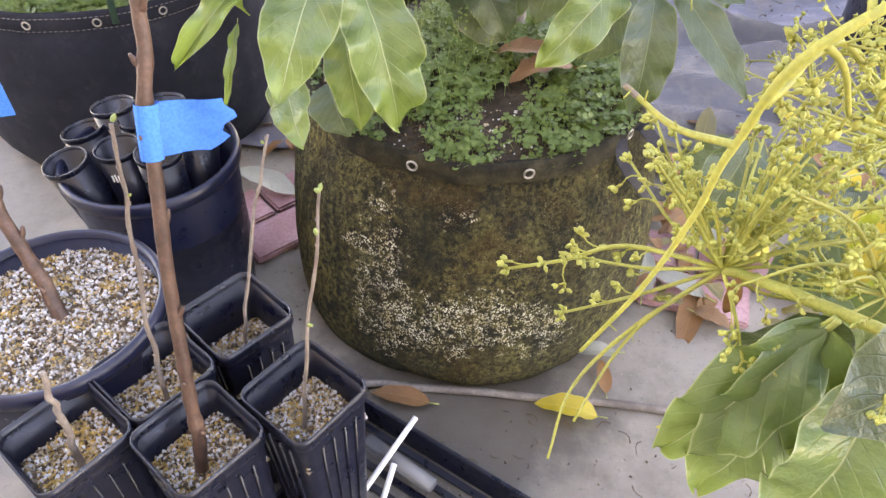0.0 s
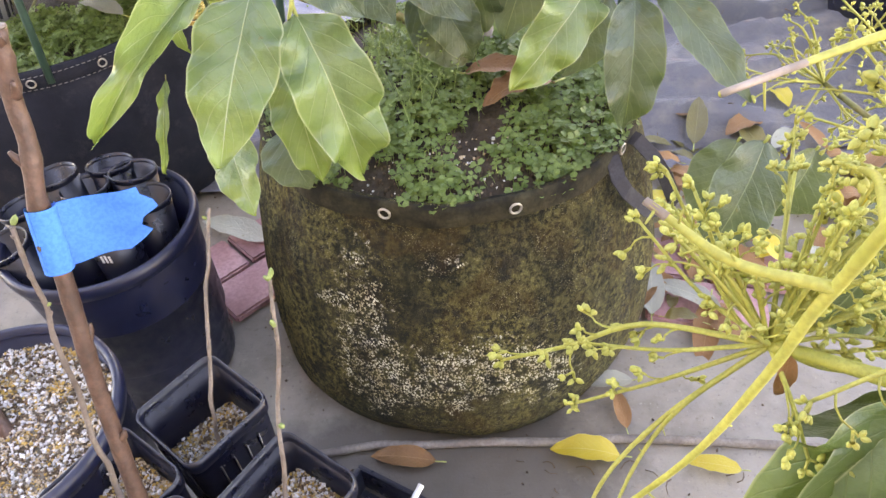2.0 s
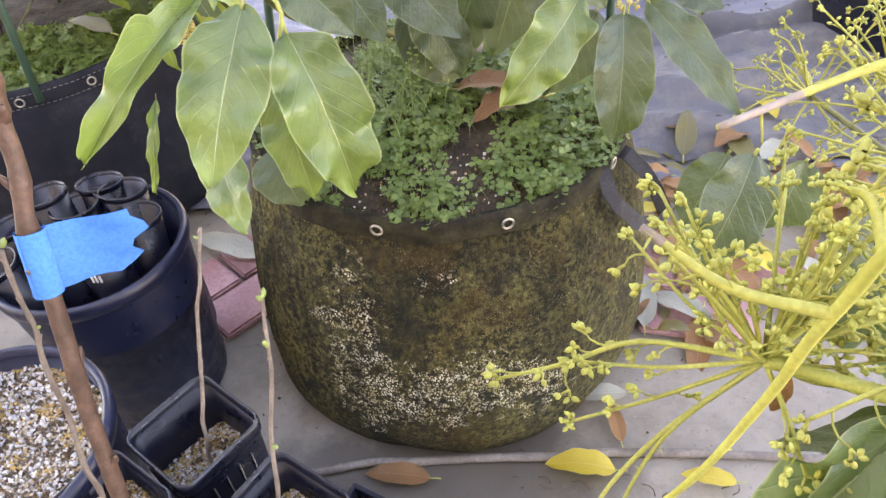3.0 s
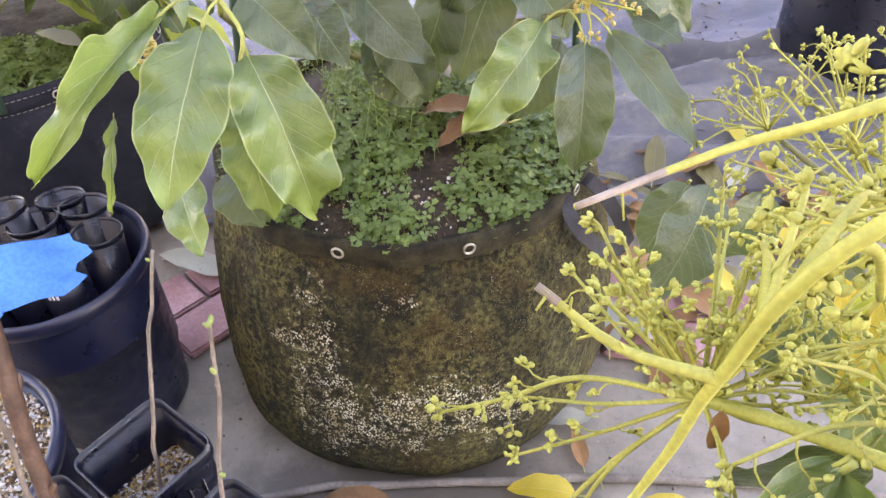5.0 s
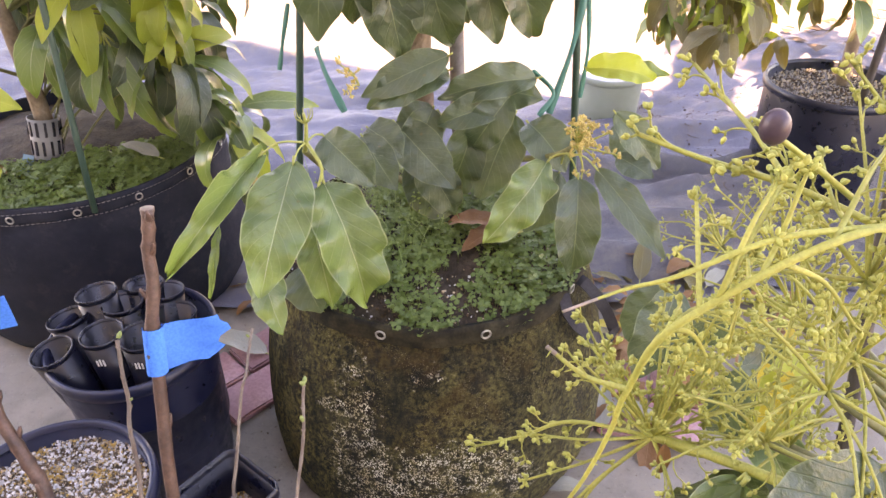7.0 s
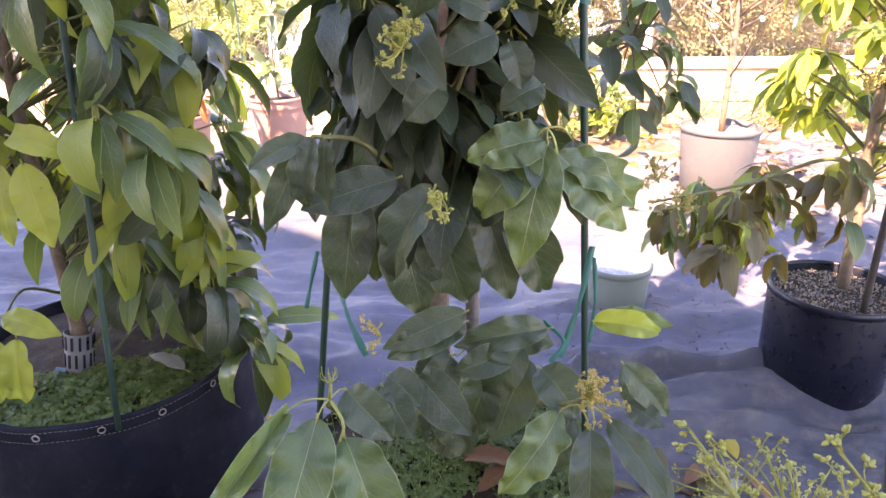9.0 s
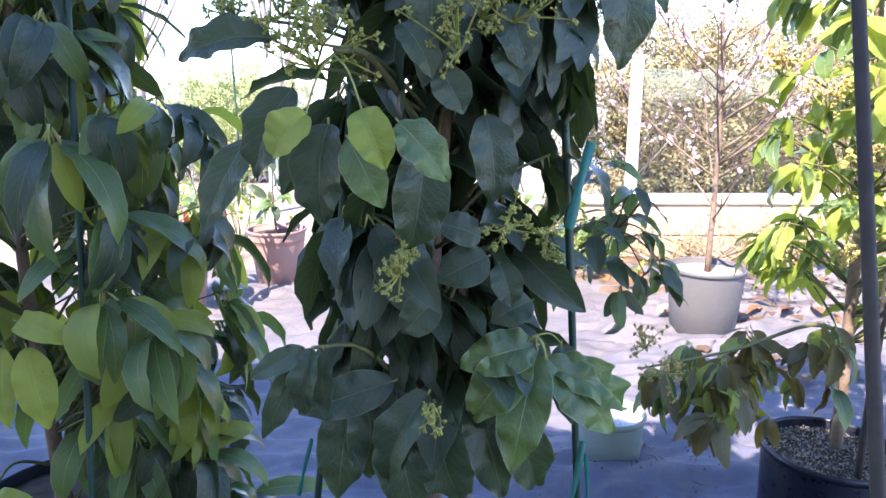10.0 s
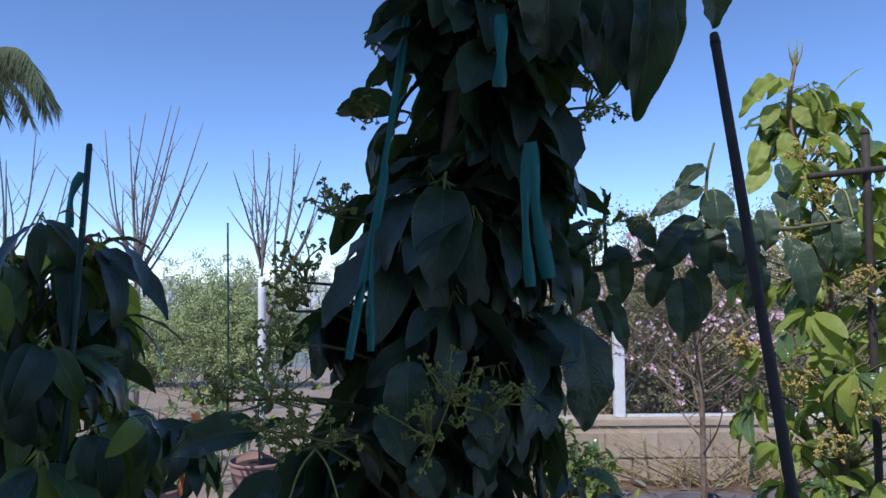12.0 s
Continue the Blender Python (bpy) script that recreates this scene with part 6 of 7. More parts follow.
for base, tip, w, kind in (((0.67, 1.31, 1.702), (0.701, 1.29, 1.657), 0.032, "mature"),
                           ((0.687, 1.3, 1.625), (0.716, 1.28, 1.514), 0.047, "mature"),
                           ((0.75, 1.32, 1.673), (0.755, 1.3, 1.583), 0.031, "mature"),
                           ((0.777, 1.31, 1.66), (0.778, 1.29, 1.573), 0.036, "mature"),
                           ((0.681, 1.31, 1.752), (0.682, 1.29, 1.706), 0.027, "mature"),
                           ((0.638, 1.29, 1.672), (0.64, 1.27, 1.604), 0.032, "mature"),
                           ((0.8, 1.33, 1.711), (0.799, 1.31, 1.654), 0.032, "mature")):
    hero_leaf(side, base, tip, w * 1.2, kind, long_nodes)
for base, tip, w, kind in (((0.376, 1.3, 1.678), (0.372, 1.28, 1.71), 0.014, "mature"), ((0.381, 1.3, 1.675), (0.383, 1.28, 1.7), 0.011, "mature"), ((0.372, 1.3, 1.671), (0.36, 1.28, 1.693), 0.009, "mature")):
    hero_leaf(side, base, tip, w, kind)
for at, ln in (((0.357, 1.29, 1.629), 0.03), ((0.37, 1.29, 1.606), 0.035), ((0.388, 1.3, 1.648), 0.025), ((0.426, 1.3, 1.63), 0.045), ((0.296, 1.27, 1.522), 0.05), ((0.288, 1.25, 1.469), 0.05)):
    flower_head(side, at, (0.1, -0.2, 1), rng, ln, 6, 0.0026)
hero_leaf(side, (0.293, 1.10, 1.495), (0.298, 1.08, 1.36), 0.075, "mature")
# near leaves hanging from above
b = bmesh.new()
tube(b, [(0.135, 1.18, 1.90), (0.22, 1.10, 1.98), (0.33, 1.05, 2.0), (0.45, 1.05, 1.965)], 0.006, 0.003, 6, 10)
part("limb", b, M_GREENBARK, side)
for base, tip, w in (((0.328, 1.050, 1.979), (0.324, 1.050, 1.808), 0.076), ((0.382, 1.050, 1.972), (0.369, 1.050, 1.770), 0.057), ((0.282, 1.050, 1.987), (0.279, 1.050, 1.842), 0.076), ((0.412, 1.050, 1.964), (0.412, 1.050, 1.850), 0.034), ((0.450, 1.050, 1.964), (0.477, 1.050, 1.895), 0.046), ((0.244, 1.027, 1.987), (0.244, 1.027, 1.842), 0.076), ((0.351, 1.050, 1.972), (0.351, 1.042, 1.819), 0.069)):
    hero_leaf(side, base, tip, w, "mature")

# leaning dark stake beside the tree and the upright one in the far pot
stake("plant_stake", (0.417, 0.368, 0.0), (0.419, 0.93, 1.841), 0.0058, M_DARKSTAKE, "dark weathered leaning plant stake")

# ---- tree in the large black grow bag ----
rng = random.Random(202)
tree2 = thing("avocado_tree", "bushy young tree with long arching leaves and red new tips", "tree", "potted trees", at=(-0.745, 1.452, 0.36))
t2 = [(-0.745, 1.452, 0.33), (-0.733, 1.472, 0.46), (-0.752, 1.50, 0.62), (-0.80, 1.56, 1.0), (-0.78, 1.58, 1.4), (-0.74, 1.57, 1.66)]
trunk2 = curve_points(t2, 30)
b = bmesh.new()
tube(b, t2, 0.020, 0.006, 10, 30, 0.06, rng)
part("trunk", b, M_BARK, tree2)
spots = []
for k in range(78):
    z = 0.62 + (1.68 - 0.62) * (k / 77)
    wide = 0.42 if z < 1.15 else 0.42 - 0.27 * (z - 1.15) / 0.55
    a = rng.uniform(-math.pi, math.pi) if z > 0.95 else rng.uniform(-0.3, math.pi * 0.8)
    r = wide * rng.uniform(0.3, 1.0)
    spots.append(((-0.80 + 0.05 * (z - 1) + r * math.cos(a), 1.62 + r * math.sin(a) * 0.85, z), rng.uniform(0.85, 1.2)))
spots.sort(key=lambda s: s[0][1])
crown(tree2, trunk2, spots, rng, 280, ("mature", "young", "mature", "young", "lime"), 0.17, 1.5, 0.003, table=LONG, n=(5, 7))
fol = Foliage(tree2, 160)
for k in range(28):
    p = (rng.uniform(-0.66, -0.44), rng.uniform(1.48, 1.72), rng.uniform(0.52, 0.82)) if k < 16 else (rng.uniform(-0.60, -0.37), rng.uniform(1.42, 1.62), rng.uniform(1.02, 1.34))
    b = bmesh.new()
    low = min(trunk2, key=lambda q: abs(q.z - p[2] + rng.uniform(0.05, 0.3)))
    tube(b, [low, low.lerp(Vector(p), 0.5) + Vector((rng.gauss(0, 0.03), rng.gauss(0, 0.03), 0.03)), p], 0.0026, 0.0014, 5, 6)
    part("limb", b, M_GREENBARK, tree2)
    whorl(fol, None, p, (p[0] + 0.76, p[1] - 1.6, 0.1), rng, 5, 0.13, ("mature", "young", "mature", "lime"), 1.2, LONG)
for p, n, kinds in (((-0.45, 1.36, 0.92), 6, ("lime", "young")), ((-0.52, 1.34, 0.98), 5, ("young", "lime")), ((-0.42, 1.48, 0.60), 6, ("young", "mature")), ((-0.34, 1.5, 0.48), 5, ("young", "mature")), ((-0.50, 1.55, 0.55), 6, ("young", "mature")), ((-0.46, 1.62, 0.66), 6, ("mature",)), ((-0.62, 1.75, 0.60), 6, ("mature",)), ((-0.70, 1.54, 1.70), 4, ("mature",)), ((-0.60, 1.6, 1.50), 5, ("mature",))):
    whorl(fol, None, p, Vector(p) - Vector((-0.80, 1.62, p[2])), rng, n, 0.16, kinds, 1.0, LONG)
for p in ((-0.498, 1.44, 0.90), (-0.461, 1.46, 0.83), (-0.553, 1.42, 0.76), (-0.445, 1.46, 0.74), (-0.542, 1.43, 0.66), (-0.461, 1.46, 0.63), (-0.40, 1.45, 0.54), (-0.35, 1.45, 0.47), (-0.52, 1.43, 0.98), (-0.58, 1.45, 0.86), (-0.62, 1.42, 0.70)):
    whorl(fol, None, p, (0.3, -0.35, 0.15), rng, 5, 0.15, ("young", "mature", "young", "lime"), 1.6, LONG)
whorl(fol, None, (-0.60, 1.50, 1.66), (0.5, -0.3, 0.6), rng, 3, 0.055, ("red",), 0.3, LONG)
fol.close()
for base, tip, w in (((-0.65, 1.3, 0.893), (-0.622, 1.28, 0.757), 0.066), ((-0.69, 1.3, 0.893), (-0.695, 1.28, 0.758), 0.06), ((-0.76, 1.3, 0.603), (-0.654, 1.28, 0.579), 0.05), ((-0.745, 1.3, 0.555), (-0.757, 1.28, 0.417), 0.062), ((-0.66, 1.3, 0.94), (-0.56, 1.28, 0.915), 0.05), ((-0.79, 1.3, 0.55), (-0.80, 1.27, 0.42), 0.06)):
    hero_leaf(tree2, base, tip, w, "lime")
b = bmesh.new()
tube(b, [(-0.77, 1.52, 0.70), (-0.75, 1.43, 0.86), (-0.68, 1.315, 0.90)], 0.004, 0.002, 6, 8)
part("limb", b, M_GREENBARK, tree2)
b = bmesh.new()
tube(b, [(-0.76, 1.50, 0.55), (-0.79, 1.42, 0.60), (-0.77, 1.315, 0.59)], 0.004, 0.002, 6, 8)
part("limb", b, M_GREENBARK, tree2)
guard = thing("trunk_guard", "grey slotted plastic guard round the young trunk", "trunk guard", at=(-0.745, 1.452, 0.352))
b = bmesh.new()
lathe(b, [(0.026, 0.0), (0.030, 0.125), (0.0285, 0.125), (0.0245, 0.0)], 24, close=True)
for v in b.verts:
    v.co = pose(0, 0, 0, -9, 6, 0) @ v.co
part("sleeve", b, M_GUARD, guard).matrix_parent_inverse = Matrix()
for r in range(3):
    for k in range(12):
        b = bmesh.new()
        box(b, (0.0262 + 0.0012 * r, -0.0024, 0.010 + 0.040 * r), (0.0292 + 0.0012 * r, 0.0024, 0.040 + 0.040 * r), pose(0, 0, 0, -9, 6, 0) @ pose(0, 0, 0, 0, 0, k * 30 + 15 * (r % 2)))
        part("slot", b, M_BLACK, guard, smooth=False).matrix_parent_inverse = Matrix()
stake("plant_stake", (-0.583, 1.285, 0.36), (-0.605, 1.535, 1.84), 0.0062, M_GREENSTAKE, "tall green coated plant stake in the large grow bag")
ribbon(None, [(-0.612, 1.52, 1.78), (-0.63, 1.515, 1.73), (-0.635, 1.52, 1.67)], 0.010)

# ---- tree in the black pot beside ----
BP = (1.155, 1.955)
round_pot("round_pot", *BP, 0.184, 0.345, 0.166, M_BLACK, "black nursery pot topped with grey gravel")
b = bmesh.new()
lathe(b, [(0, 0.313), (0.168, 0.311)], 40, (*BP, 0))
solid("soil", b, M_SOIL, "soil under the gravel of the black pot", "soil", kind="stuff")
grains("gravel", disc(*BP, 0.167), 0.317, 2600, 91, [M_GRIT, M_GRAVEL, M_BARKCHIP], (2, 7, 2), "grey gravel topping the black pot", (0.002, 0.0055))
rng = random.Random(303)
tree3 = thing("avocado_tree", "sunlit avocado tree with yellow-green leaves and flower heads", "tree", "potted trees", at=(1.18, 1.96, 0.36))
t3 = [(1.18, 1.97, 0.33), (1.17, 1.98, 0.8), (1.15, 1.97, 1.3), (1.10, 1.96, 1.75), (1.035, 1.95, 1.98), (1.053, 1.95, 2.13)]
trunk3 = curve_points(t3, 30)
b = bmesh.new()
tube(b, t3, 0.017, 0.005, 9, 30, 0.06, rng)
part("trunk", b, M_BARK, tree3)
spots = []
for k in range(120):
    z = 0.74 + (2.08 - 0.74) * (k / 119)
    if z > 1.75 and k % 2:
        continue
    wide = 0.40 if z < 1.5 else 0.40 - 0.35 * (z - 1.5) / 0.6
    a = rng.uniform(-math.pi, math.pi)
    r = wide * rng.uniform(0.3, 1.0)
    spots.append(((1.29 - (0.0 if z < 1.5 else 0.40 * (z - 1.5)) + r * math.cos(a), 1.97 + r * math.sin(a) * 0.9, z), rng.uniform(0.8, 1.1)))
spots.sort(key=lambda s: s[0][1])
crown(tree3, trunk3, spots, rng, 290, ("lime", "lime", "young", "lime"), 0.102, 1.2, 0.003, n=(6, 9))
for k in range(9):
    a, r = k * 0.7, 0.008 + 0.007 * (k % 3)
    b = bmesh.new()
    tube(b, [(1.053, 1.95, 2.115), (1.053 + r * 0.7 * math.cos(a), 1.95 + r * 0.7 * math.sin(a), 2.145), (1.053 + r * math.cos(a), 1.95 + r * math.sin(a), 2.19 - 0.012 * (k % 4))], 0.003, 0.001, 5, 4)
    part("shoot_tip", b, M_PETIOLE, tree3)
for base, tip, w in (((0.998, 1.93, 2.08), (0.881, 1.90, 1.988), 0.046), ((1.031, 1.93, 2.072), (0.955, 1.90, 2.03), 0.040), ((1.09, 1.93, 2.049), (1.107, 1.90, 1.923), 0.058), ((0.987, 1.93, 2.012), (0.941, 1.90, 1.946), 0.045), ((1.036, 1.93, 2.004), (1.07, 1.90, 1.945), 0.045), ((1.004, 1.93, 1.937), (1.022, 1.90, 1.821), 0.058), ((0.951, 1.93, 1.915), (0.906, 1.90, 1.836), 0.050), ((0.96, 1.93, 1.86), (0.90, 1.90, 1.78), 0.055)):
    hero_leaf(tree3, base, tip, w, "lime", [tuple(q) for q in trunk3[18:]])
for p in ((1.0, 1.72, 1.15), (1.12, 1.66, 1.10), (1.2, 1.70, 1.35), (0.96, 1.85, 1.62), (1.10, 1.78, 1.52), (1.28, 1.68, 0.95), (1.0, 1.75, 0.92), (1.05, 1.9, 1.85), (0.88, 1.9, 1.35), (0.92, 1.75, 1.28), (1.06, 1.68, 1.25), (1.18, 1.64, 1.22), (1.10, 1.66, 0.98), (1.02, 1.8, 1.72)):
    flower_head(tree3, p, (-0.2, -0.6, 0.7), rng, 0.075, 10, 0.0036, True)
# low branch with hanging leaves toward the old grow bag
b = bmesh.new()
tube(b, [(1.175, 1.975, 0.66), (1.0, 1.85, 0.74), (0.78, 1.78, 0.70), (0.55, 1.76, 0.66)], 0.007, 0.003, 6, 12)
part("limb", b, M_GREENBARK, tree3)
fol = Foliage(tree3, 150)
for x, z, n in ((0.61, 0.66, 4), (0.64, 0.68, 5), (0.68, 0.69, 6), (0.76, 0.70, 6), (0.84, 0.71, 6), (0.92, 0.72, 6), (1.0, 0.73, 5), (0.72, 0.62, 5), (0.80, 0.60, 5)):
    for _ in range(4):
        q = (x + rng.gauss(0, 0.035), 1.775 + rng.gauss(0, 0.06), z - rng.uniform(-0.05, 0.13))
        whorl(fol, None, q, (rng.gauss(0, 0.5), -0.3, rng.uniform(-0.2, 0.5)), rng, n, 0.088 * rng.uniform(0.8, 1.2), ("bronze", "bronze", "lime", "bronze", "young", "bronze"), rng.uniform(0.9, 2.0))
fol.close()
flower_head(tree3, (0.55, 1.74, 0.72), (-0.2, -0.2, 0.8), rng, 0.065, 12, 0.003, True)
flower_head(tree3, (0.60, 1.73, 0.66), (-0.2, -0.3, 0.6), rng, 0.06, 12, 0.003, True)
stake("plant_stake", (1.143, 1.80, 0.34), (1.139, 1.80, 1.918), 0.0095, M_DARKSTAKE, "dark upright stake in the black pot")
stake("cross_stake", (0.99, 1.785, 1.80), (1.40, 1.785, 1.84), 0.008, M_DARKSTAKE, "dark cross stick tied to the upright stake")

# ---- pots in the sun ----
round_pot("round_pot", 1.46, 3.755, 0.205, 0.395, 0.165, M_GREYPOT, "large pale grey plastic pot of pale gravel")
b = bmesh.new()
lathe(b, [(0, 0.362), (0.195, 0.360)], 40, (1.46, 3.755, 0))
solid("soil", b, M_DIRT, "pale gritty soil in the grey pot", "soil", kind="stuff")
rng = random.Random(404)


def bare_tree(name, base, height, spread, n, r, bark, label, upright=0.8, blossoms=0, seed=1, twigs=4, stem_share=0.85, reach=1.0):
    """A leafless tree: a short stem and rising, forking shoots."""
    rng = random.Random(seed)
    tree = thing(name, label, "tree", at=base)
    base = Vector(base)
    b = bmesh.new()
    top = base + Vector((rng.gauss(0, 0.03), rng.gauss(0, 0.03), height * stem_share))
    stem = curve_points([base, base.lerp(top, 0.5) + Vector((rng.gauss(0, 0.02), 0, 0)), top], 20)
    tube(b, [base, stem[10], top], r, r * 0.4, 7, 12, 0.06, rng)
    part("trunk", b, bark, tree)
    petals = bmesh.new()
    for k in range(n):
        f = rng.uniform(0.18, 0.85) if stem_share > 0.6 else rng.uniform(0.45, 1.0)
        a = stem[int(f * 20)]
        ang = rng.uniform(0, 2 * math.pi)
        l = reach * height * rng.uniform(0.25, 0.55) * (1.1 - 0.5 * f)
        out = Vector((math.cos(ang) * spread, math.sin(ang) * spread, upright)).normalized()
        e = a + out * l + Vector((0, 0, l * 0.15 * upright))
        m = a.lerp(e, 0.5) + Vector((math.cos(ang), math.sin(ang), -0.3)) * l * 0.08
        b = bmesh.new()
        tube(b, [a, m, e], r * (0.38 if stem_share > 0.6 else 0.5), r * 0.12, 5, 8)
        path = curve_points([a, m, e], 12)
        for _ in range(twigs):
            q = path[rng.randint(3, 11)]
            loose = 0.5 if stem_share > 0.6 else 0.26
            w = (out + Vector((rng.gauss(0, loose), rng.gauss(0, loose), rng.gauss(0, 0.3)))).normalized()
            e2 = q + w * l * (rng.uniform(0.2, 0.5) if stem_share > 0.6 else rng.uniform(0.12, 0.3))
            tube(b, [q, q.lerp(e2, 0.5) + Vector((0, 0, 0.01)), e2], r * 0.16, r * 0.07, 4, 3)
            if blossoms:
                for _ in range(blossoms):
                    c = q.lerp(e2, rng.uniform(0.2, 1)) + Vector((rng.gauss(0, 0.006), rng.gauss(0, 0.006), rng.gauss(0, 0.006)))
                    if noise.noise(c * 4.0) > 0.0:
                        for j in range(5):
                            t = rng.uniform(0, 6.28)
                            d = Vector((math.cos(t + j * 1.257), rng.uniform(-0.8, 0.2), math.sin(t + j * 1.257))) * rng.uniform(0.009, 0.014)
                            s = Vector((d.z, 0.002, -d.x)) * 0.6
                            petals.faces.new([petals.verts.new(v) for v in (c, c + d * 0.7 + s, c + d * 1.15, c + d * 0.7 - s)])
        part("branch", b, bark, tree)
    if blossoms:
        part("blossoms", petals, M_BLOSSOM, tree, "pale pink blossoms", kind="stuff")
    else:
        petals.free()
    return tree


bare_tree("peach_tree", (1.47, 3.765, 0.35), 1.70, 0.9, 24, 0.017, M_BARK, "slim peach tree in pink blossom", 0.75, 5, 11, 6)
b = bmesh.new()
box(b, (-0.06, -0.0012, -0.018), (0.06, 0.0012, 0.018), Matrix.Translation((1.425, 3.70, 1.242)) @ pose(0, 4, 0, 0, 8, 4))
solid("plant_tag", b, M_BLUE, "light blue plastic tag tied to the peach tree", "plant tag", smooth=False)
b = bmesh.new()
box(b, (-0.010, -0.0008, -0.03), (0.010, 0.0008, 0.03), Matrix.Translation((-0.770, 1.415, 0.385)) @ pose(0, 0, 0, -35, 25, 20), 0.0006)
solid("plant_tag", b, plastic("faded_blue_plastic", (0.10, 0.22, 0.30), 0.5), "faded blue plant tag pushed into the clover", "plant tag", smooth=False)

round_pot("round_pot", -1.54, 4.16, 0.195, 0.40, 0.14, M_PINKPOT, "dusty pink plastic pot with a red-leaved shrub")
round_pot("round_pot", -1.08, 4.74, 0.20, 0.40, 0.14, M_PINKPOT, "dusty pink plastic pot standing on the weed cloth")
for px, py in ((-1.54, 4.16), (-1.08, 4.74)):
    b = bmesh.new()
    lathe(b, [(0, 0.36), (0.170, 0.358)], 30, (px, py, 0))
    solid("soil", b, M_SOIL, "dark soil in a pink pot", "soil", kind="stuff")
shrub = thing("red_shrub", "small shrub with orange-red new leaves", "shrub", at=(-1.54, 4.16, 0.36))
b = bmesh.new()
tube(b, [(-1.54, 4.16, 0.34), (-1.53, 4.15, 0.6), (-1.50, 4.14, 0.85)], 0.010, 0.004, 6, 8)
part("trunk", b, M_BARK, shrub)
fol = Foliage(shrub, 120)
for k in range(14):
    a, z = rng.uniform(0, 6.28), rng.uniform(0.48, 0.95)
    p = Vector((-1.50 + 0.18 * math.cos(a), 4.15 + 0.16 * math.sin(a), z))
    b = bmesh.new()
    tube(b, [(-1.53, 4.15, z - 0.08), tuple(p)], 0.004, 0.002, 5, 3)
    part("limb", b, M_BARK, shrub)
    whorl(fol, None, p, (math.cos(a), math.sin(a), 0.3), rng, 6, 0.17, ("red", "lime", "red", "young"), 0.5, LONG)
fol.close()
shrub = thing("young_shrub", "small green shrub in a pink pot", "shrub", at=(-1.08, 4.74, 0.36))
b = bmesh.new()
tube(b, [(-1.08, 4.74, 0.34), (-1.09, 4.73, 0.6), (-1.08, 4.73, 0.9)], 0.009, 0.004, 6, 8)
part("trunk", b, M_BARK, shrub)
fol = Foliage(shrub, 60)
for k in range(7):
    a, z = rng.uniform(0, 6.28), rng.uniform(0.55, 0.95)
    whorl(fol, None, (-1.085 + 0.03 * math.cos(a), 4.73 + 0.03 * math.sin(a), z), (math.cos(a), math.sin(a), 0.5), rng, 5, 0.13, ("young", "mature"), 0.5)
fol.close()

# small pale-green pot on a saucer
round_pot("round_pot", 0.662, 2.46, 0.124, 0.185, 0.108, plastic("sage_plastic", (0.20, 0.24, 0.20), 0.5), "sage-green pot of white perlite on a saucer", 0.012)
b = bmesh.new()
lathe(b, [(0, 0.182), (0.06, 0.180), (0.114, 0.172)], 36, (0.662, 2.46, 0))
solid("soil", b, M_PERLITE, "white perlite filling the sage-green pot", "soil", kind="stuff")
b = bmesh.new()
lathe(b, [(0, 0.012), (0.13, 0.012), (0.145, 0.034), (0.149, 0.034), (0.136, 0.008), (0, 0.006)], 36, (0.662, 2.46, 0.004))
solid("saucer", b, plastic("sage_saucer", (0.20, 0.23, 0.20), 0.5), "shallow sage-green saucer under the pot", "saucer")

# low planting by the wall: leafy tufts and a white-flowered pot
rng = random.Random(505)
for x, y, s, kind in ((1.12, 4.9, 0.30, "lime"), (1.0, 5.0, 0.35, "young"), (2.9, 4.9, 0.4, "lime"), (0.85, 5.1, 0.5, "lime"), (-1.6, 5.5, 0.7, "lime"), (-2.4, 5.8, 0.8, "young"), (-0.6, 5.9, 0.6, "lime"), (-3.4, 6.0, 0.9, "young")):
    tuft = thing("leafy_shrub", "low sunlit leafy shrub beside the garden wall", "shrub", "border shrubs", at=(x, y, 0))
    for _ in range(9):
        b = bmesh.new()
        tube(b, [(x, y, -0.01), (x + rng.gauss(0, s * 0.2), y + rng.gauss(0, s * 0.2), s * 0.6), (x + rng.gauss(0, s * 0.4), y + rng.gauss(0, s * 0.4), s * rng.uniform(0.8, 1.3))], 0.006, 0.002, 5, 4)
        part("stem", b, M_GREENBARK, tuft)
    fol = Foliage(tuft, 40)
    for _ in range(26):
        whorl(fol, None, (x + rng.gauss(0, s * 0.35), y + rng.gauss(0, s * 0.35), s * rng.uniform(0.35, 1.2)), (rng.gauss(0, 0.5), rng.gauss(0, 0.5), 0.6), rng, 5, 0.09, (kind, "young"), 0.3)
    fol.close()


# leaf mulch between the weed cloth and the wall
b = bmesh.new()
rng = random.Random(515)
grid = [[b.verts.new((0.9 + 5.6 * i / 50, 4.45 + 0.95 * j / 10 + 0.10 * noise.noise(Vector((i * 0.31, j, 2))), 0.05 + 0.02 * noise.noise(Vector((i * 0.5, j * 0.9, 5))) - (0.05 if j == 0 else 0))) for i in range(51)] for j in range(11)]
for p, q in zip(grid, grid[1:]):
    for k in range(50):
        b.faces.new((p[k], p[k + 1], q[k + 1], q[k]))
M_MULCH = speckled("leaf_mulch", (0.10, 0.062, 0.04), (0.22, 0.15, 0.10), 14, 90, 0.95, 1.0, 0.01)
solid("mulch", b, M_MULCH, "brown leaf mulch in front of the garden wall", "mulch", kind="stuff")
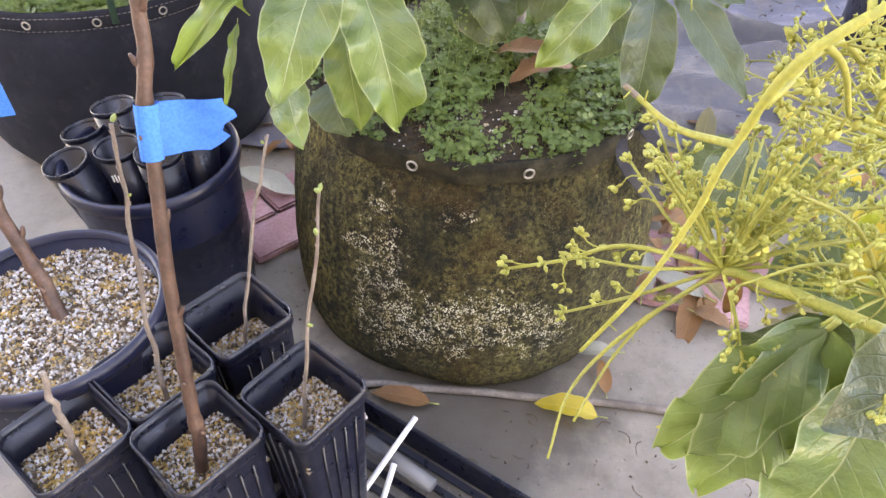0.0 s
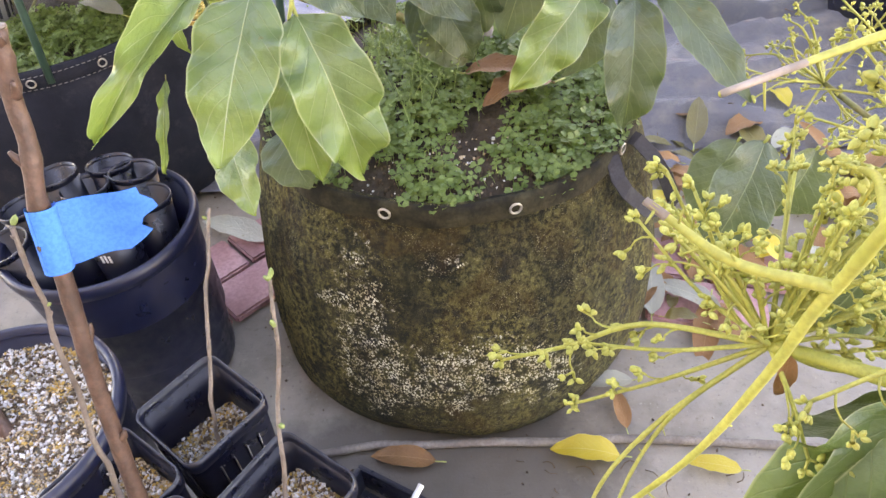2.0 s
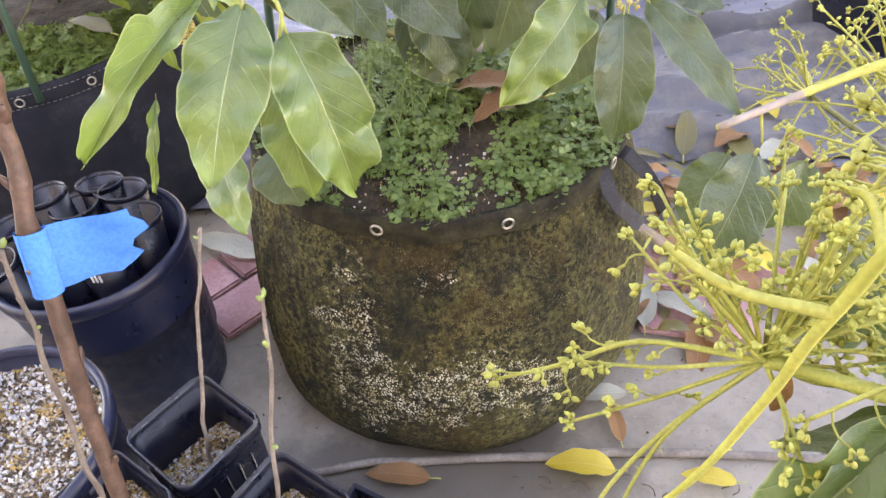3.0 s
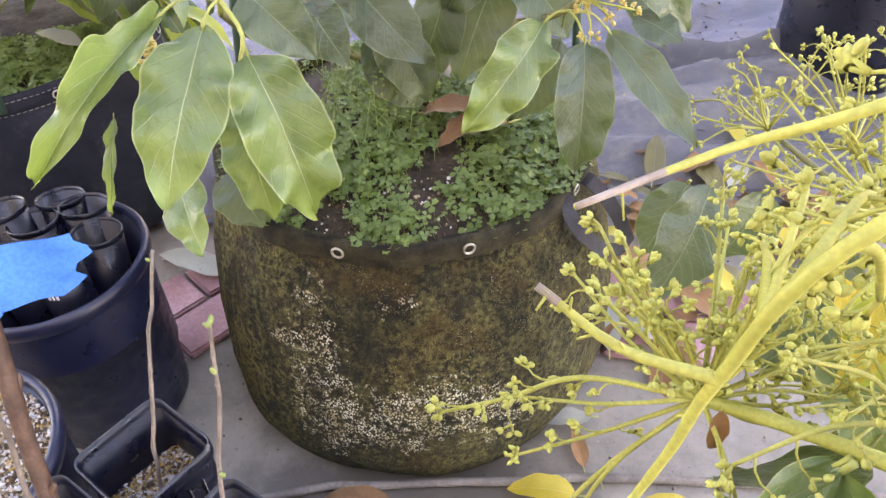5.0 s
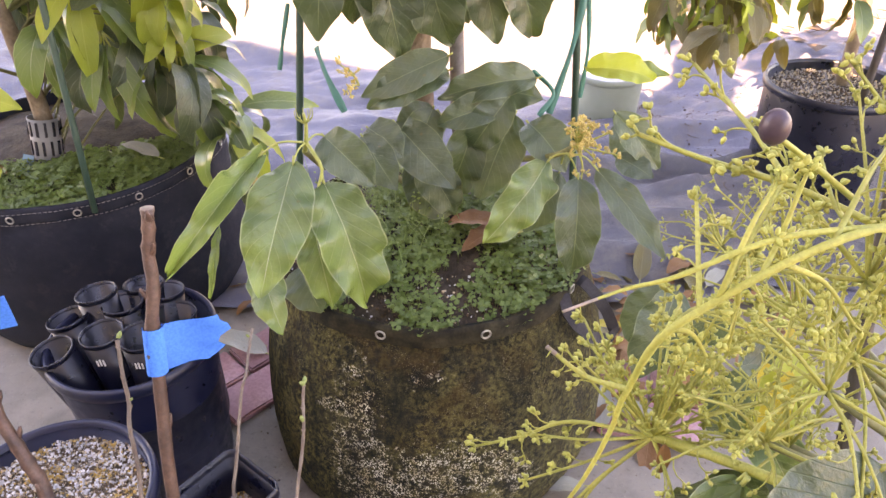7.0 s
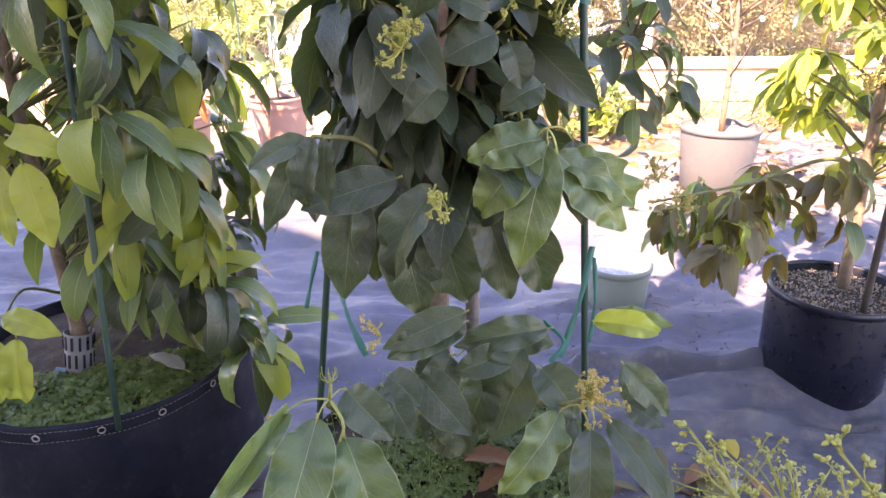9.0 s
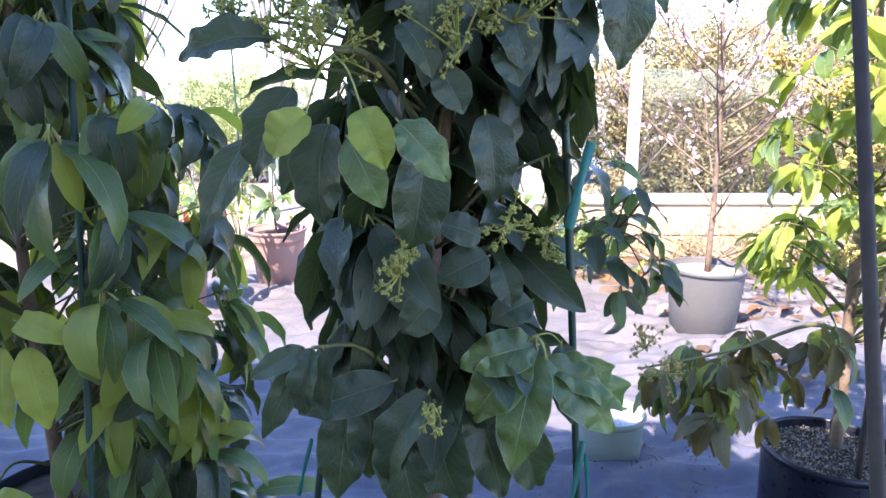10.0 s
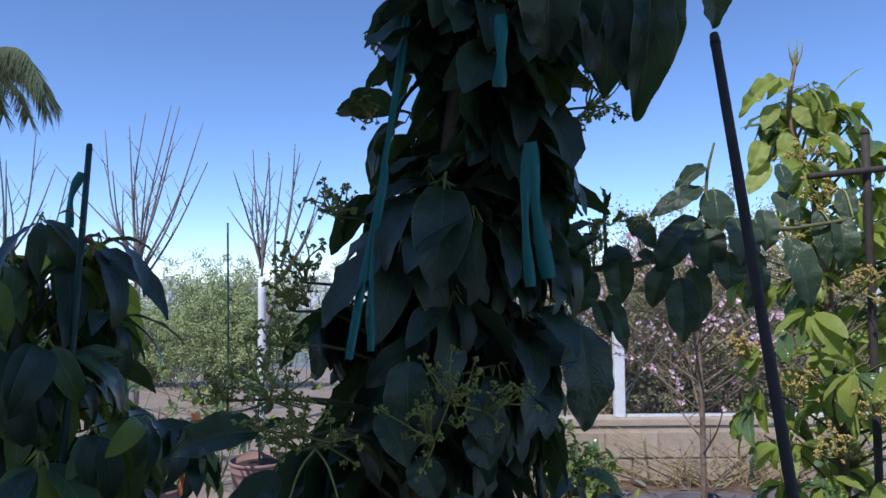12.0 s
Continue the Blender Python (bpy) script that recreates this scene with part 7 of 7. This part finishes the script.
for _ in range(60):
    fallen(rng.choice(("dead", "dead", "grey")), rng.uniform(1.0, 3.4), rng.uniform(3.9, 5.2), 0.07, rng.uniform(0, 360), rng.uniform(0.08, 0.14), rng.uniform(-20, 20), "dry leaf on the mulch")


# ---- brush, bush, bare trees and a palm beyond the wall ----
def thicket(name, centre, size, n, label, material, seed, leafy=None, leaf=0.03):
    rng = random.Random(seed)
    c = Vector(centre)
    bush = thing(name, label, "bush", at=centre)
    b = bmesh.new()
    tips = []
    for _ in range(n):
        a = c + Vector((rng.gauss(0, size[0] * 0.28), rng.gauss(0, size[1] * 0.28), -0.3))
        e = c + Vector((rng.gauss(0, size[0] * 0.42), rng.gauss(0, size[1] * 0.4), size[2] * rng.uniform(0.45, 1.05) * max(0.35, 1 - 0.3 * abs(rng.gauss(0, 0.7)))))
        m = a.lerp(e, 0.55) + Vector((rng.gauss(0, 0.1), rng.gauss(0, 0.1), 0.1)) * size[2] * 0.4
        tube(b, [a, m, e], 0.008, 0.002, 3, 5)
        path = curve_points([a, m, e], 10)
        for _ in range(5):
            q = path[rng.randint(3, 10)]
            e2 = q + Vector((rng.gauss(0, 0.4), rng.gauss(0, 0.4), rng.uniform(0, 0.6))) * size[2] * 0.22
            tube(b, [q, e2], 0.003, 0.001, 3, 2)
            tips.append((q, e2))
    part("branchwork", b, material, bush, kind="stuff")
    if leafy:
        verts, faces = [], []
        for q, e in tips:
            for _ in range(55):
                p = q.lerp(e, rng.uniform(0, 1.1)) + Vector((rng.gauss(0, leaf), rng.gauss(0, leaf), rng.gauss(0, leaf)))
                d = Vector((rng.gauss(0, 1), rng.gauss(0, 1), rng.gauss(-0.5, 1))).normalized() * leaf
                s = d.orthogonal().normalized() * leaf * 0.28
                o = len(verts)
                verts += [tuple(p), tuple(p + d * 0.5 + s), tuple(p + d), tuple(p + d * 0.5 - s)]
                faces.append((o, o + 1, o + 2, o + 3))
        me = bpy.data.meshes.new("leaves")
        me.from_pydata(verts, [], faces)
        me.materials.append(leafy)
        part("leaves", me, [], bush, kind="stuff")


thicket("dry_vine", (2.1, 5.22, 0), (2.0, 0.12, 0.55), 90, "dry brown vine stems against the garden wall", M_BRUSH, 65)
thicket("dry_thicket", (2.5, 6.9, 0), (1.7, 0.8, 2.25), 400, "tangled dry brown brush behind the glass fence", M_BRUSH, 61, M_OLIVEBRUSH, 0.036)
thicket("dry_thicket", (4.4, 6.9, 0), (1.7, 0.8, 2.15), 320, "tangled dry brown brush behind the glass fence", M_BRUSH, 62, M_OLIVEBRUSH, 0.036)
thicket("feathery_bush", (-4.0, 13.8, -0.5), (2.0, 1.5, 2.5), 240, "feathery grey-green bush beyond the fence", M_BAREBARK, 63, M_HAZEGREEN, 0.045)
thicket("feathery_bush", (-6.0, 14.8, -0.6), (1.6, 1.5, 1.9), 140, "feathery grey-green bush beyond the fence", M_BAREBARK, 64, M_HAZEGREEN, 0.045)


def pruned_tree(base, fork, fans, arms, label, white, seed):
    """A leafless fruit tree: a stem and long upright shoots that fan out from each fork."""
    rng = random.Random(seed)
    tree = thing("bare_tree", label, "tree", "bare fruit trees", at=base)
    b = bmesh.new()
    tube(b, [base, Vector(base).lerp(Vector(fork), 0.5) + Vector((0.015, 0, 0)), fork], 0.050, 0.040, 9, 10, 0.08, rng)
    part("trunk", b, M_WHITEPAINT if white else M_BAREBARK, tree, "trunk painted white" if white else "")
    for start, top, half, n in fans:
        start, top = Vector(start), Vector(top)
        if (start - Vector(fork)).length > 0.05:
            b = bmesh.new()
            tube(b, [Vector(base).lerp(Vector(fork), 0.55), start], 0.030, 0.022, 7, 4)
            part("limb", b, M_BAREBARK, tree)
        for k in range(n):
            u = -1 + 2 * (k + rng.uniform(-0.4, 1.4)) / n
            e = top + Vector((half * u, rng.uniform(-0.4, 0.4), rng.uniform(-0.8, 0.1) - 0.15 * abs(u)))
            o = start + (top - start) * rng.uniform(0, 0.22) + Vector((half * u * 0.08, 0, rng.uniform(-0.15, 0.1)))
            m = o.lerp(e, 0.45) + Vector((half * u * 0.15 + rng.gauss(0, 0.04), rng.gauss(0, 0.04), 0))
            b = bmesh.new()
            tube(b, [o, m, e], 0.0155, 0.005, 5, 9)
            path = curve_points([o, m, e], 12)
            for _ in range(rng.randint(2, 4)):
                q = path[rng.randint(2, 9)]
                w = Vector((rng.choice((-1, 1)) * rng.uniform(0.3, 0.8), rng.uniform(-0.4, 0.4), 1)).normalized()
                tube(b, [q, q + w * rng.uniform(0.12, 0.45)], 0.0045, 0.002, 4, 2)
            part("branch", b, M_BAREBARK, tree)
    for a, e in arms:
        b = bmesh.new()
        tube(b, [a, Vector(a).lerp(Vector(e), 0.5) + Vector((0, 0, -0.03)), e], 0.012, 0.004, 5, 6)
        part("branch", b, M_BAREBARK, tree)


PRUNED = "leafless fruit tree with long upright pruned shoots"
pruned_tree((-3.17, 7.6, -0.02), (-3.15, 7.6, 1.50), [((-3.15, 7.6, 1.50), (-3.0, 7.6, 3.50), 0.62, 14)], [((-3.15, 7.6, 1.9), (-4.05, 7.6, 2.85))], PRUNED, False, 21)
pruned_tree((-1.82, 7.6, -0.02), (-1.80, 7.6, 1.60), [((-1.80, 7.6, 1.60), (-1.82, 7.6, 3.08), 0.20, 8), ((-1.64, 7.6, 1.48), (-1.30, 7.6, 3.02), 0.26, 7)], [((-1.80, 7.6, 1.9), (-2.18, 7.6, 2.38))], "leafless pruned fruit tree with a white-painted trunk", True, 22)
pruned_tree((-4.62, 7.6, -0.02), (-4.60, 7.6, 1.45), [((-4.60, 7.6, 1.45), (-4.50, 7.6, 3.2), 0.55, 11)], [], PRUNED, False, 24)
bare_tree("blossom_tree", (1.75, 6.3, 0.0), 2.1, 0.7, 14, 0.022, M_BAREBARK, "small bare tree with pink blossom behind the wall", 0.8, 3, 25, 4)
stake("pole", (-2.41, 8.45, -0.02), (-2.43, 8.45, 2.27), 0.012, M_GREENSTAKE, "thin green pole standing beyond the fence")

palm = thing("palm_tree", "tall palm with drooping feathery fronds", "tree", at=(-14.2, 20.3, -1.4))
b = bmesh.new()
tube(b, [(-14.2, 20.3, -2.0), (-14.1, 20.3, 3.0), (-14.0, 20.3, 7.9)], 0.20, 0.14, 10, 12, 0.08, random.Random(4))
part("trunk", b, M_BAREBARK, palm)
rng = random.Random(66)
for k in range(18):
    a = 2 * math.pi * k / 18 + rng.uniform(-0.1, 0.1)
    up, reach = rng.uniform(0.2, 1.0), rng.uniform(2.2, 3.0)
    o = Vector((-14.0, 20.3, 7.85))
    d = Vector((math.cos(a), math.sin(a), 0))
    pts = [o, o + d * reach * 0.4 + Vector((0, 0, up * 0.8)), o + d * reach * 0.8 + Vector((0, 0, up * 0.6)), o + d * reach * 1.05 + Vector((0, 0, up * 0.2 - 0.7))]
    b = bmesh.new()
    tube(b, pts, 0.03, 0.008, 4, 10)
    for p in curve_points(pts, 110)[8:]:
        for s in (-1, 1):
            w = d.cross(Vector((0, 0, 1))) * s
            e = p + w * rng.uniform(0.2, 0.4) + Vector((0, 0, -rng.uniform(0.4, 0.9))) + d * 0.15
            h = Vector((0.012, 0.012, 0))
            b.faces.new([b.verts.new(v) for v in (p - h, p + h, p.lerp(e, 0.6) + h, e)])
    part("frond", b, M_PALM, palm)


# ---- flowering avocado branch close to the viewer ----
rng = random.Random(707)
near = thing("flowering_branch", "pale yellow-green avocado flower stalks with buds", "tree branch", at=(0.60, 0.50, 0.0))
b = bmesh.new()
tube(b, [(0.72, 0.42, 0.0), (0.66, 0.43, 0.25), (0.56, 0.44, 0.48), (0.42, 0.46, 0.59), (0.335, 0.479, 0.611)], 0.010, 0.0045, 8, 20)
part("stem", b, M_GREENBARK, near)


def flower_axis(kind, pts, r0, r1):
    """One stalk of the near branch: thick, bare, broken off dry, or set with bud tufts."""
    stalks, buds = bmesh.new(), bmesh.new()
    if kind == "flower":
        panicle_axis(stalks, buds, pts, r0, r1, rng, 0.014, 0.018, 0.0031, 0.3, 2)
    else:
        tube(stalks, pts, r0, r1, 7, 8 * (len(pts) - 1), 0.12, rng)
        if kind in ("bare", "broken"):
            path = curve_points(pts, 30)
            for f in (14, 19, 24, 28):
                d = Vector((rng.gauss(0, 1), rng.gauss(0, 1), rng.gauss(0, 1))).normalized()
                tube(stalks, [path[f], path[f] + d * rng.uniform(0.003, 0.006)], r1 * 0.5, r1 * 0.3, 5, 2)
    axis = part("flower_stalk", stalks, M_PANICLE, near)
    if kind == "flower":
        part("bloom", buds, M_BUD, axis, kind="stuff")
    else:
        buds.free()
    if kind == "broken":
        b = bmesh.new()
        end = curve_points(pts, 30)[26:]
        tube(b, end, r1 * 1.30, r1 * 1.12, 7, 5)
        part("dry_tip", b, M_PALETWIG, axis, "dried grey broken tip")


flower_axis('thick', [(0.249, 0.53, 0.605), (0.288, 0.51, 0.607), (0.335, 0.479, 0.611)], 0.0036, 0.0045)
flower_axis('bare', [(0.5, 0.47, 0.6), (0.4, 0.47, 0.8), (0.29, 0.425, 0.875), (0.195, 0.407, 0.835), (0.175, 0.407, 0.789), (0.171, 0.41, 0.753), (0.160, 0.412, 0.705), (0.142, 0.420, 0.645)], 0.0025, 0.0010)
flower_axis('broken', [(0.175, 0.407, 0.789), (0.155, 0.418, 0.788), (0.136, 0.431, 0.797)], 0.0017, 0.001)
flower_axis('broken', [(0.29, 0.425, 0.875), (0.235, 0.42, 0.872), (0.189, 0.413, 0.856), (0.168, 0.418, 0.845), (0.136, 0.402, 0.845)], 0.0018, 0.0006)
flower_axis('flower', [(0.249, 0.53, 0.605), (0.188, 0.55, 0.601), (0.148, 0.553, 0.58), (0.11, 0.556, 0.564)], 0.002, 0.0011)
flower_axis('bare', [(0.249, 0.53, 0.605), (0.198, 0.524, 0.538), (0.163, 0.504, 0.489), (0.149, 0.465, 0.451)], 0.0019, 0.001)
flower_axis('bare', [(0.249, 0.53, 0.605), (0.211, 0.525, 0.556), (0.189, 0.514, 0.515), (0.166, 0.484, 0.476)], 0.0017, 0.001)
flower_axis('flower', [(0.249, 0.53, 0.605), (0.274, 0.55, 0.676), (0.291, 0.557, 0.721)], 0.0019, 0.001)
flower_axis('flower', [(0.249, 0.53, 0.605), (0.283, 0.553, 0.651), (0.304, 0.559, 0.676)], 0.0019, 0.001)
flower_axis('flower', [(0.249, 0.53, 0.605), (0.258, 0.505, 0.586), (0.263, 0.482, 0.569)], 0.0017, 0.001)
flower_axis('flower', [(0.4, 0.47, 0.8), (0.32, 0.48, 0.84), (0.27, 0.485, 0.862), (0.225, 0.498, 0.872), (0.189, 0.505, 0.884)], 0.0026, 0.0013)
flower_axis('flower', [(0.27, 0.485, 0.862), (0.262, 0.535, 0.875), (0.242, 0.585, 0.894)], 0.0019, 0.0012)
flower_axis('flower', [(0.4, 0.47, 0.8), (0.36, 0.52, 0.86), (0.33, 0.56, 0.9)], 0.0022, 0.0012)
hub = Vector((0.249, 0.53, 0.605))
for k in range(36):
    d = Vector((rng.uniform(-0.75, 0.7), rng.uniform(-0.15, 0.6), rng.uniform(-0.5, 0.9))).normalized()
    l = rng.uniform(0.05, 0.12)
    stalks, buds = bmesh.new(), bmesh.new()
    panicle_axis(stalks, buds, [hub + d * 0.004, hub + d * l * 0.5 + Vector((0, 0, rng.uniform(-0.01, 0.012))), hub + d * l], 0.0016, 0.0010, rng, 0.018, 0.015, 0.0030, 0.4, 2)
    axis = part("flower_stalk", stalks, M_PANICLE, near)
    part("bloom", buds, M_BUD, axis, kind="stuff")
# side stalks along the arching axis
arch = curve_points([(0.5, 0.47, 0.6), (0.4, 0.47, 0.8), (0.29, 0.425, 0.875), (0.195, 0.407, 0.835), (0.175, 0.407, 0.789)], 40)
for k in range(26):
    o = arch[rng.randint(3, 37)]
    d = Vector((rng.uniform(-0.1, 0.9), rng.uniform(0.15, 1.0), rng.uniform(-0.8, 0.5))).normalized()
    l = rng.uniform(0.05, 0.10)
    stalks, buds = bmesh.new(), bmesh.new()
    panicle_axis(stalks, buds, [o, o + d * l * 0.5 + Vector((0, 0, rng.uniform(-0.01, 0.012))), o + d * l], 0.0016, 0.0010, rng, 0.022, 0.015, 0.0028, 0.35, 2)
    axis = part("flower_stalk", stalks, M_PANICLE, near)
    part("bloom", buds, M_BUD, axis, kind="stuff")
# further heads of bloom behind it
for c, n, l in (((0.40, 0.62, 0.64), 15, 0.10), ((0.45, 0.72, 0.58), 16, 0.11), ((0.50, 0.85, 0.54), 16, 0.11), ((0.36, 0.50, 0.72), 15, 0.11), ((0.47, 0.95, 0.50), 14, 0.10), ((0.33, 0.48, 0.80), 12, 0.10), ((0.42, 0.58, 0.50), 12, 0.10), ((0.315, 0.455, 0.735), 10, 0.085), ((0.30, 0.47, 0.67), 9, 0.08), ((0.37, 0.54, 0.58), 10, 0.09)):
    c = Vector(c)
    b = bmesh.new()
    tube(b, [(0.56, 0.44, 0.48), c.lerp(Vector((0.58, 0.48, 0.5)), 0.5) + Vector((0.03, 0, -0.02)), c], 0.005, 0.003, 7, 10)
    part("stem", b, M_GREENBARK, near)
    for _ in range(n):
        d = Vector((rng.uniform(-0.9, 0.5), rng.uniform(-0.5, 0.7), rng.uniform(-0.3, 1.0))).normalized()
        stalks, buds = bmesh.new(), bmesh.new()
        panicle_axis(stalks, buds, [c, c + d * l * 0.5 + Vector((0, 0, rng.uniform(-0.01, 0.015))), c + d * l * rng.uniform(0.7, 1.2)], 0.0015, 0.0009, rng, 0.022, 0.015, 0.0026, 0.35, 2)
        axis = part("flower_stalk", stalks, M_PANICLE, near)
        part("bloom", buds, M_BUD, axis, kind="stuff")
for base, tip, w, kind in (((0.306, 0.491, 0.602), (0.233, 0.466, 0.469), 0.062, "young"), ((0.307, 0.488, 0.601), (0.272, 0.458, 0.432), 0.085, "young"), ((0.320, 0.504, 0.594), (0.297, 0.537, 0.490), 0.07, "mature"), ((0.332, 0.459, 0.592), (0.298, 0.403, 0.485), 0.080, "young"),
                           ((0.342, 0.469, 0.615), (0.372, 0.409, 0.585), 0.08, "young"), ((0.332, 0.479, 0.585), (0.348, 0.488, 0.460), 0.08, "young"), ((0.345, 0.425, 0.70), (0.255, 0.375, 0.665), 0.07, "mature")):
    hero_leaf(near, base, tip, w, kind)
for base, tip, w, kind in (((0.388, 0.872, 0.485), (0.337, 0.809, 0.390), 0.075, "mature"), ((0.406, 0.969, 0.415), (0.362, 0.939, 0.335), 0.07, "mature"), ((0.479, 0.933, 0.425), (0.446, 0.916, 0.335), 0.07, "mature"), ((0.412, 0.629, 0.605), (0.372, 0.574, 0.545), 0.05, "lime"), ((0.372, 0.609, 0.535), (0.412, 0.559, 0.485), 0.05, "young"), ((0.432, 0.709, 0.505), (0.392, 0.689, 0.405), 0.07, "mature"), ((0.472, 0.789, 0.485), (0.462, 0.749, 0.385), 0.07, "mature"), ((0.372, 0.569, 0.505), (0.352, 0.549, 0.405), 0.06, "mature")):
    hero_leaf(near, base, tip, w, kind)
for base, tip, l in (((0.395, 0.607, 0.600), (0.365, 0.575, 0.545), 0.075), ((0.47, 0.80, 0.50), (0.45, 0.77, 0.44), 0.07), ((0.40, 0.66, 0.56), (0.42, 0.64, 0.50), 0.07)):
    ob = new("leaf", LEAVES["yellow"][0])
    ob.parent = near
    ob.matrix_parent_inverse = Matrix.Translation(-near.location)
    ob.matrix_basis = leaf_pose(base, Vector(tip) - Vector(base), (0, -1, 0.6), l)
    tagged(ob, label="yellowed leaf")
b = bmesh.new()
tube(b, [(0.50, 0.47, 0.60), (0.58, 0.46, 0.42), (0.66, 0.43, 0.25)], 0.0045, 0.006, 7, 8)
part("stem", b, M_GREENBARK, near)
b = bmesh.new()
bmesh.ops.create_icosphere(b, subdivisions=3, radius=0.0065)
for v in b.verts:
    v.co = Vector((0.226, 0.435, 0.920)) + Vector((v.co.x, v.co.y, v.co.z * 1.3))
fruit = part("fruitlet", b, speckled("dark_fruit_skin", (0.045, 0.025, 0.035), (0.09, 0.05, 0.06), 60, 400, 0.4, 0.3, 0.0005), near, "small dark purple young fruit")
b = bmesh.new()
tube(b, [(0.29, 0.46, 0.868), (0.255, 0.45, 0.895), (0.230, 0.437, 0.914)], 0.0018, 0.0014, 6, 5)
part("flower_stalk", b, M_PANICLE, near)
ob = new("leaf", LEAVES["dead"][0])
ob.parent = near
ob.matrix_parent_inverse = Matrix.Translation(-near.location)
ob.matrix_basis = leaf_pose((0.256, 0.521, 0.607), (0.05, -0.1, -1), (0, -1, 0.3), 0.035, 0.9)
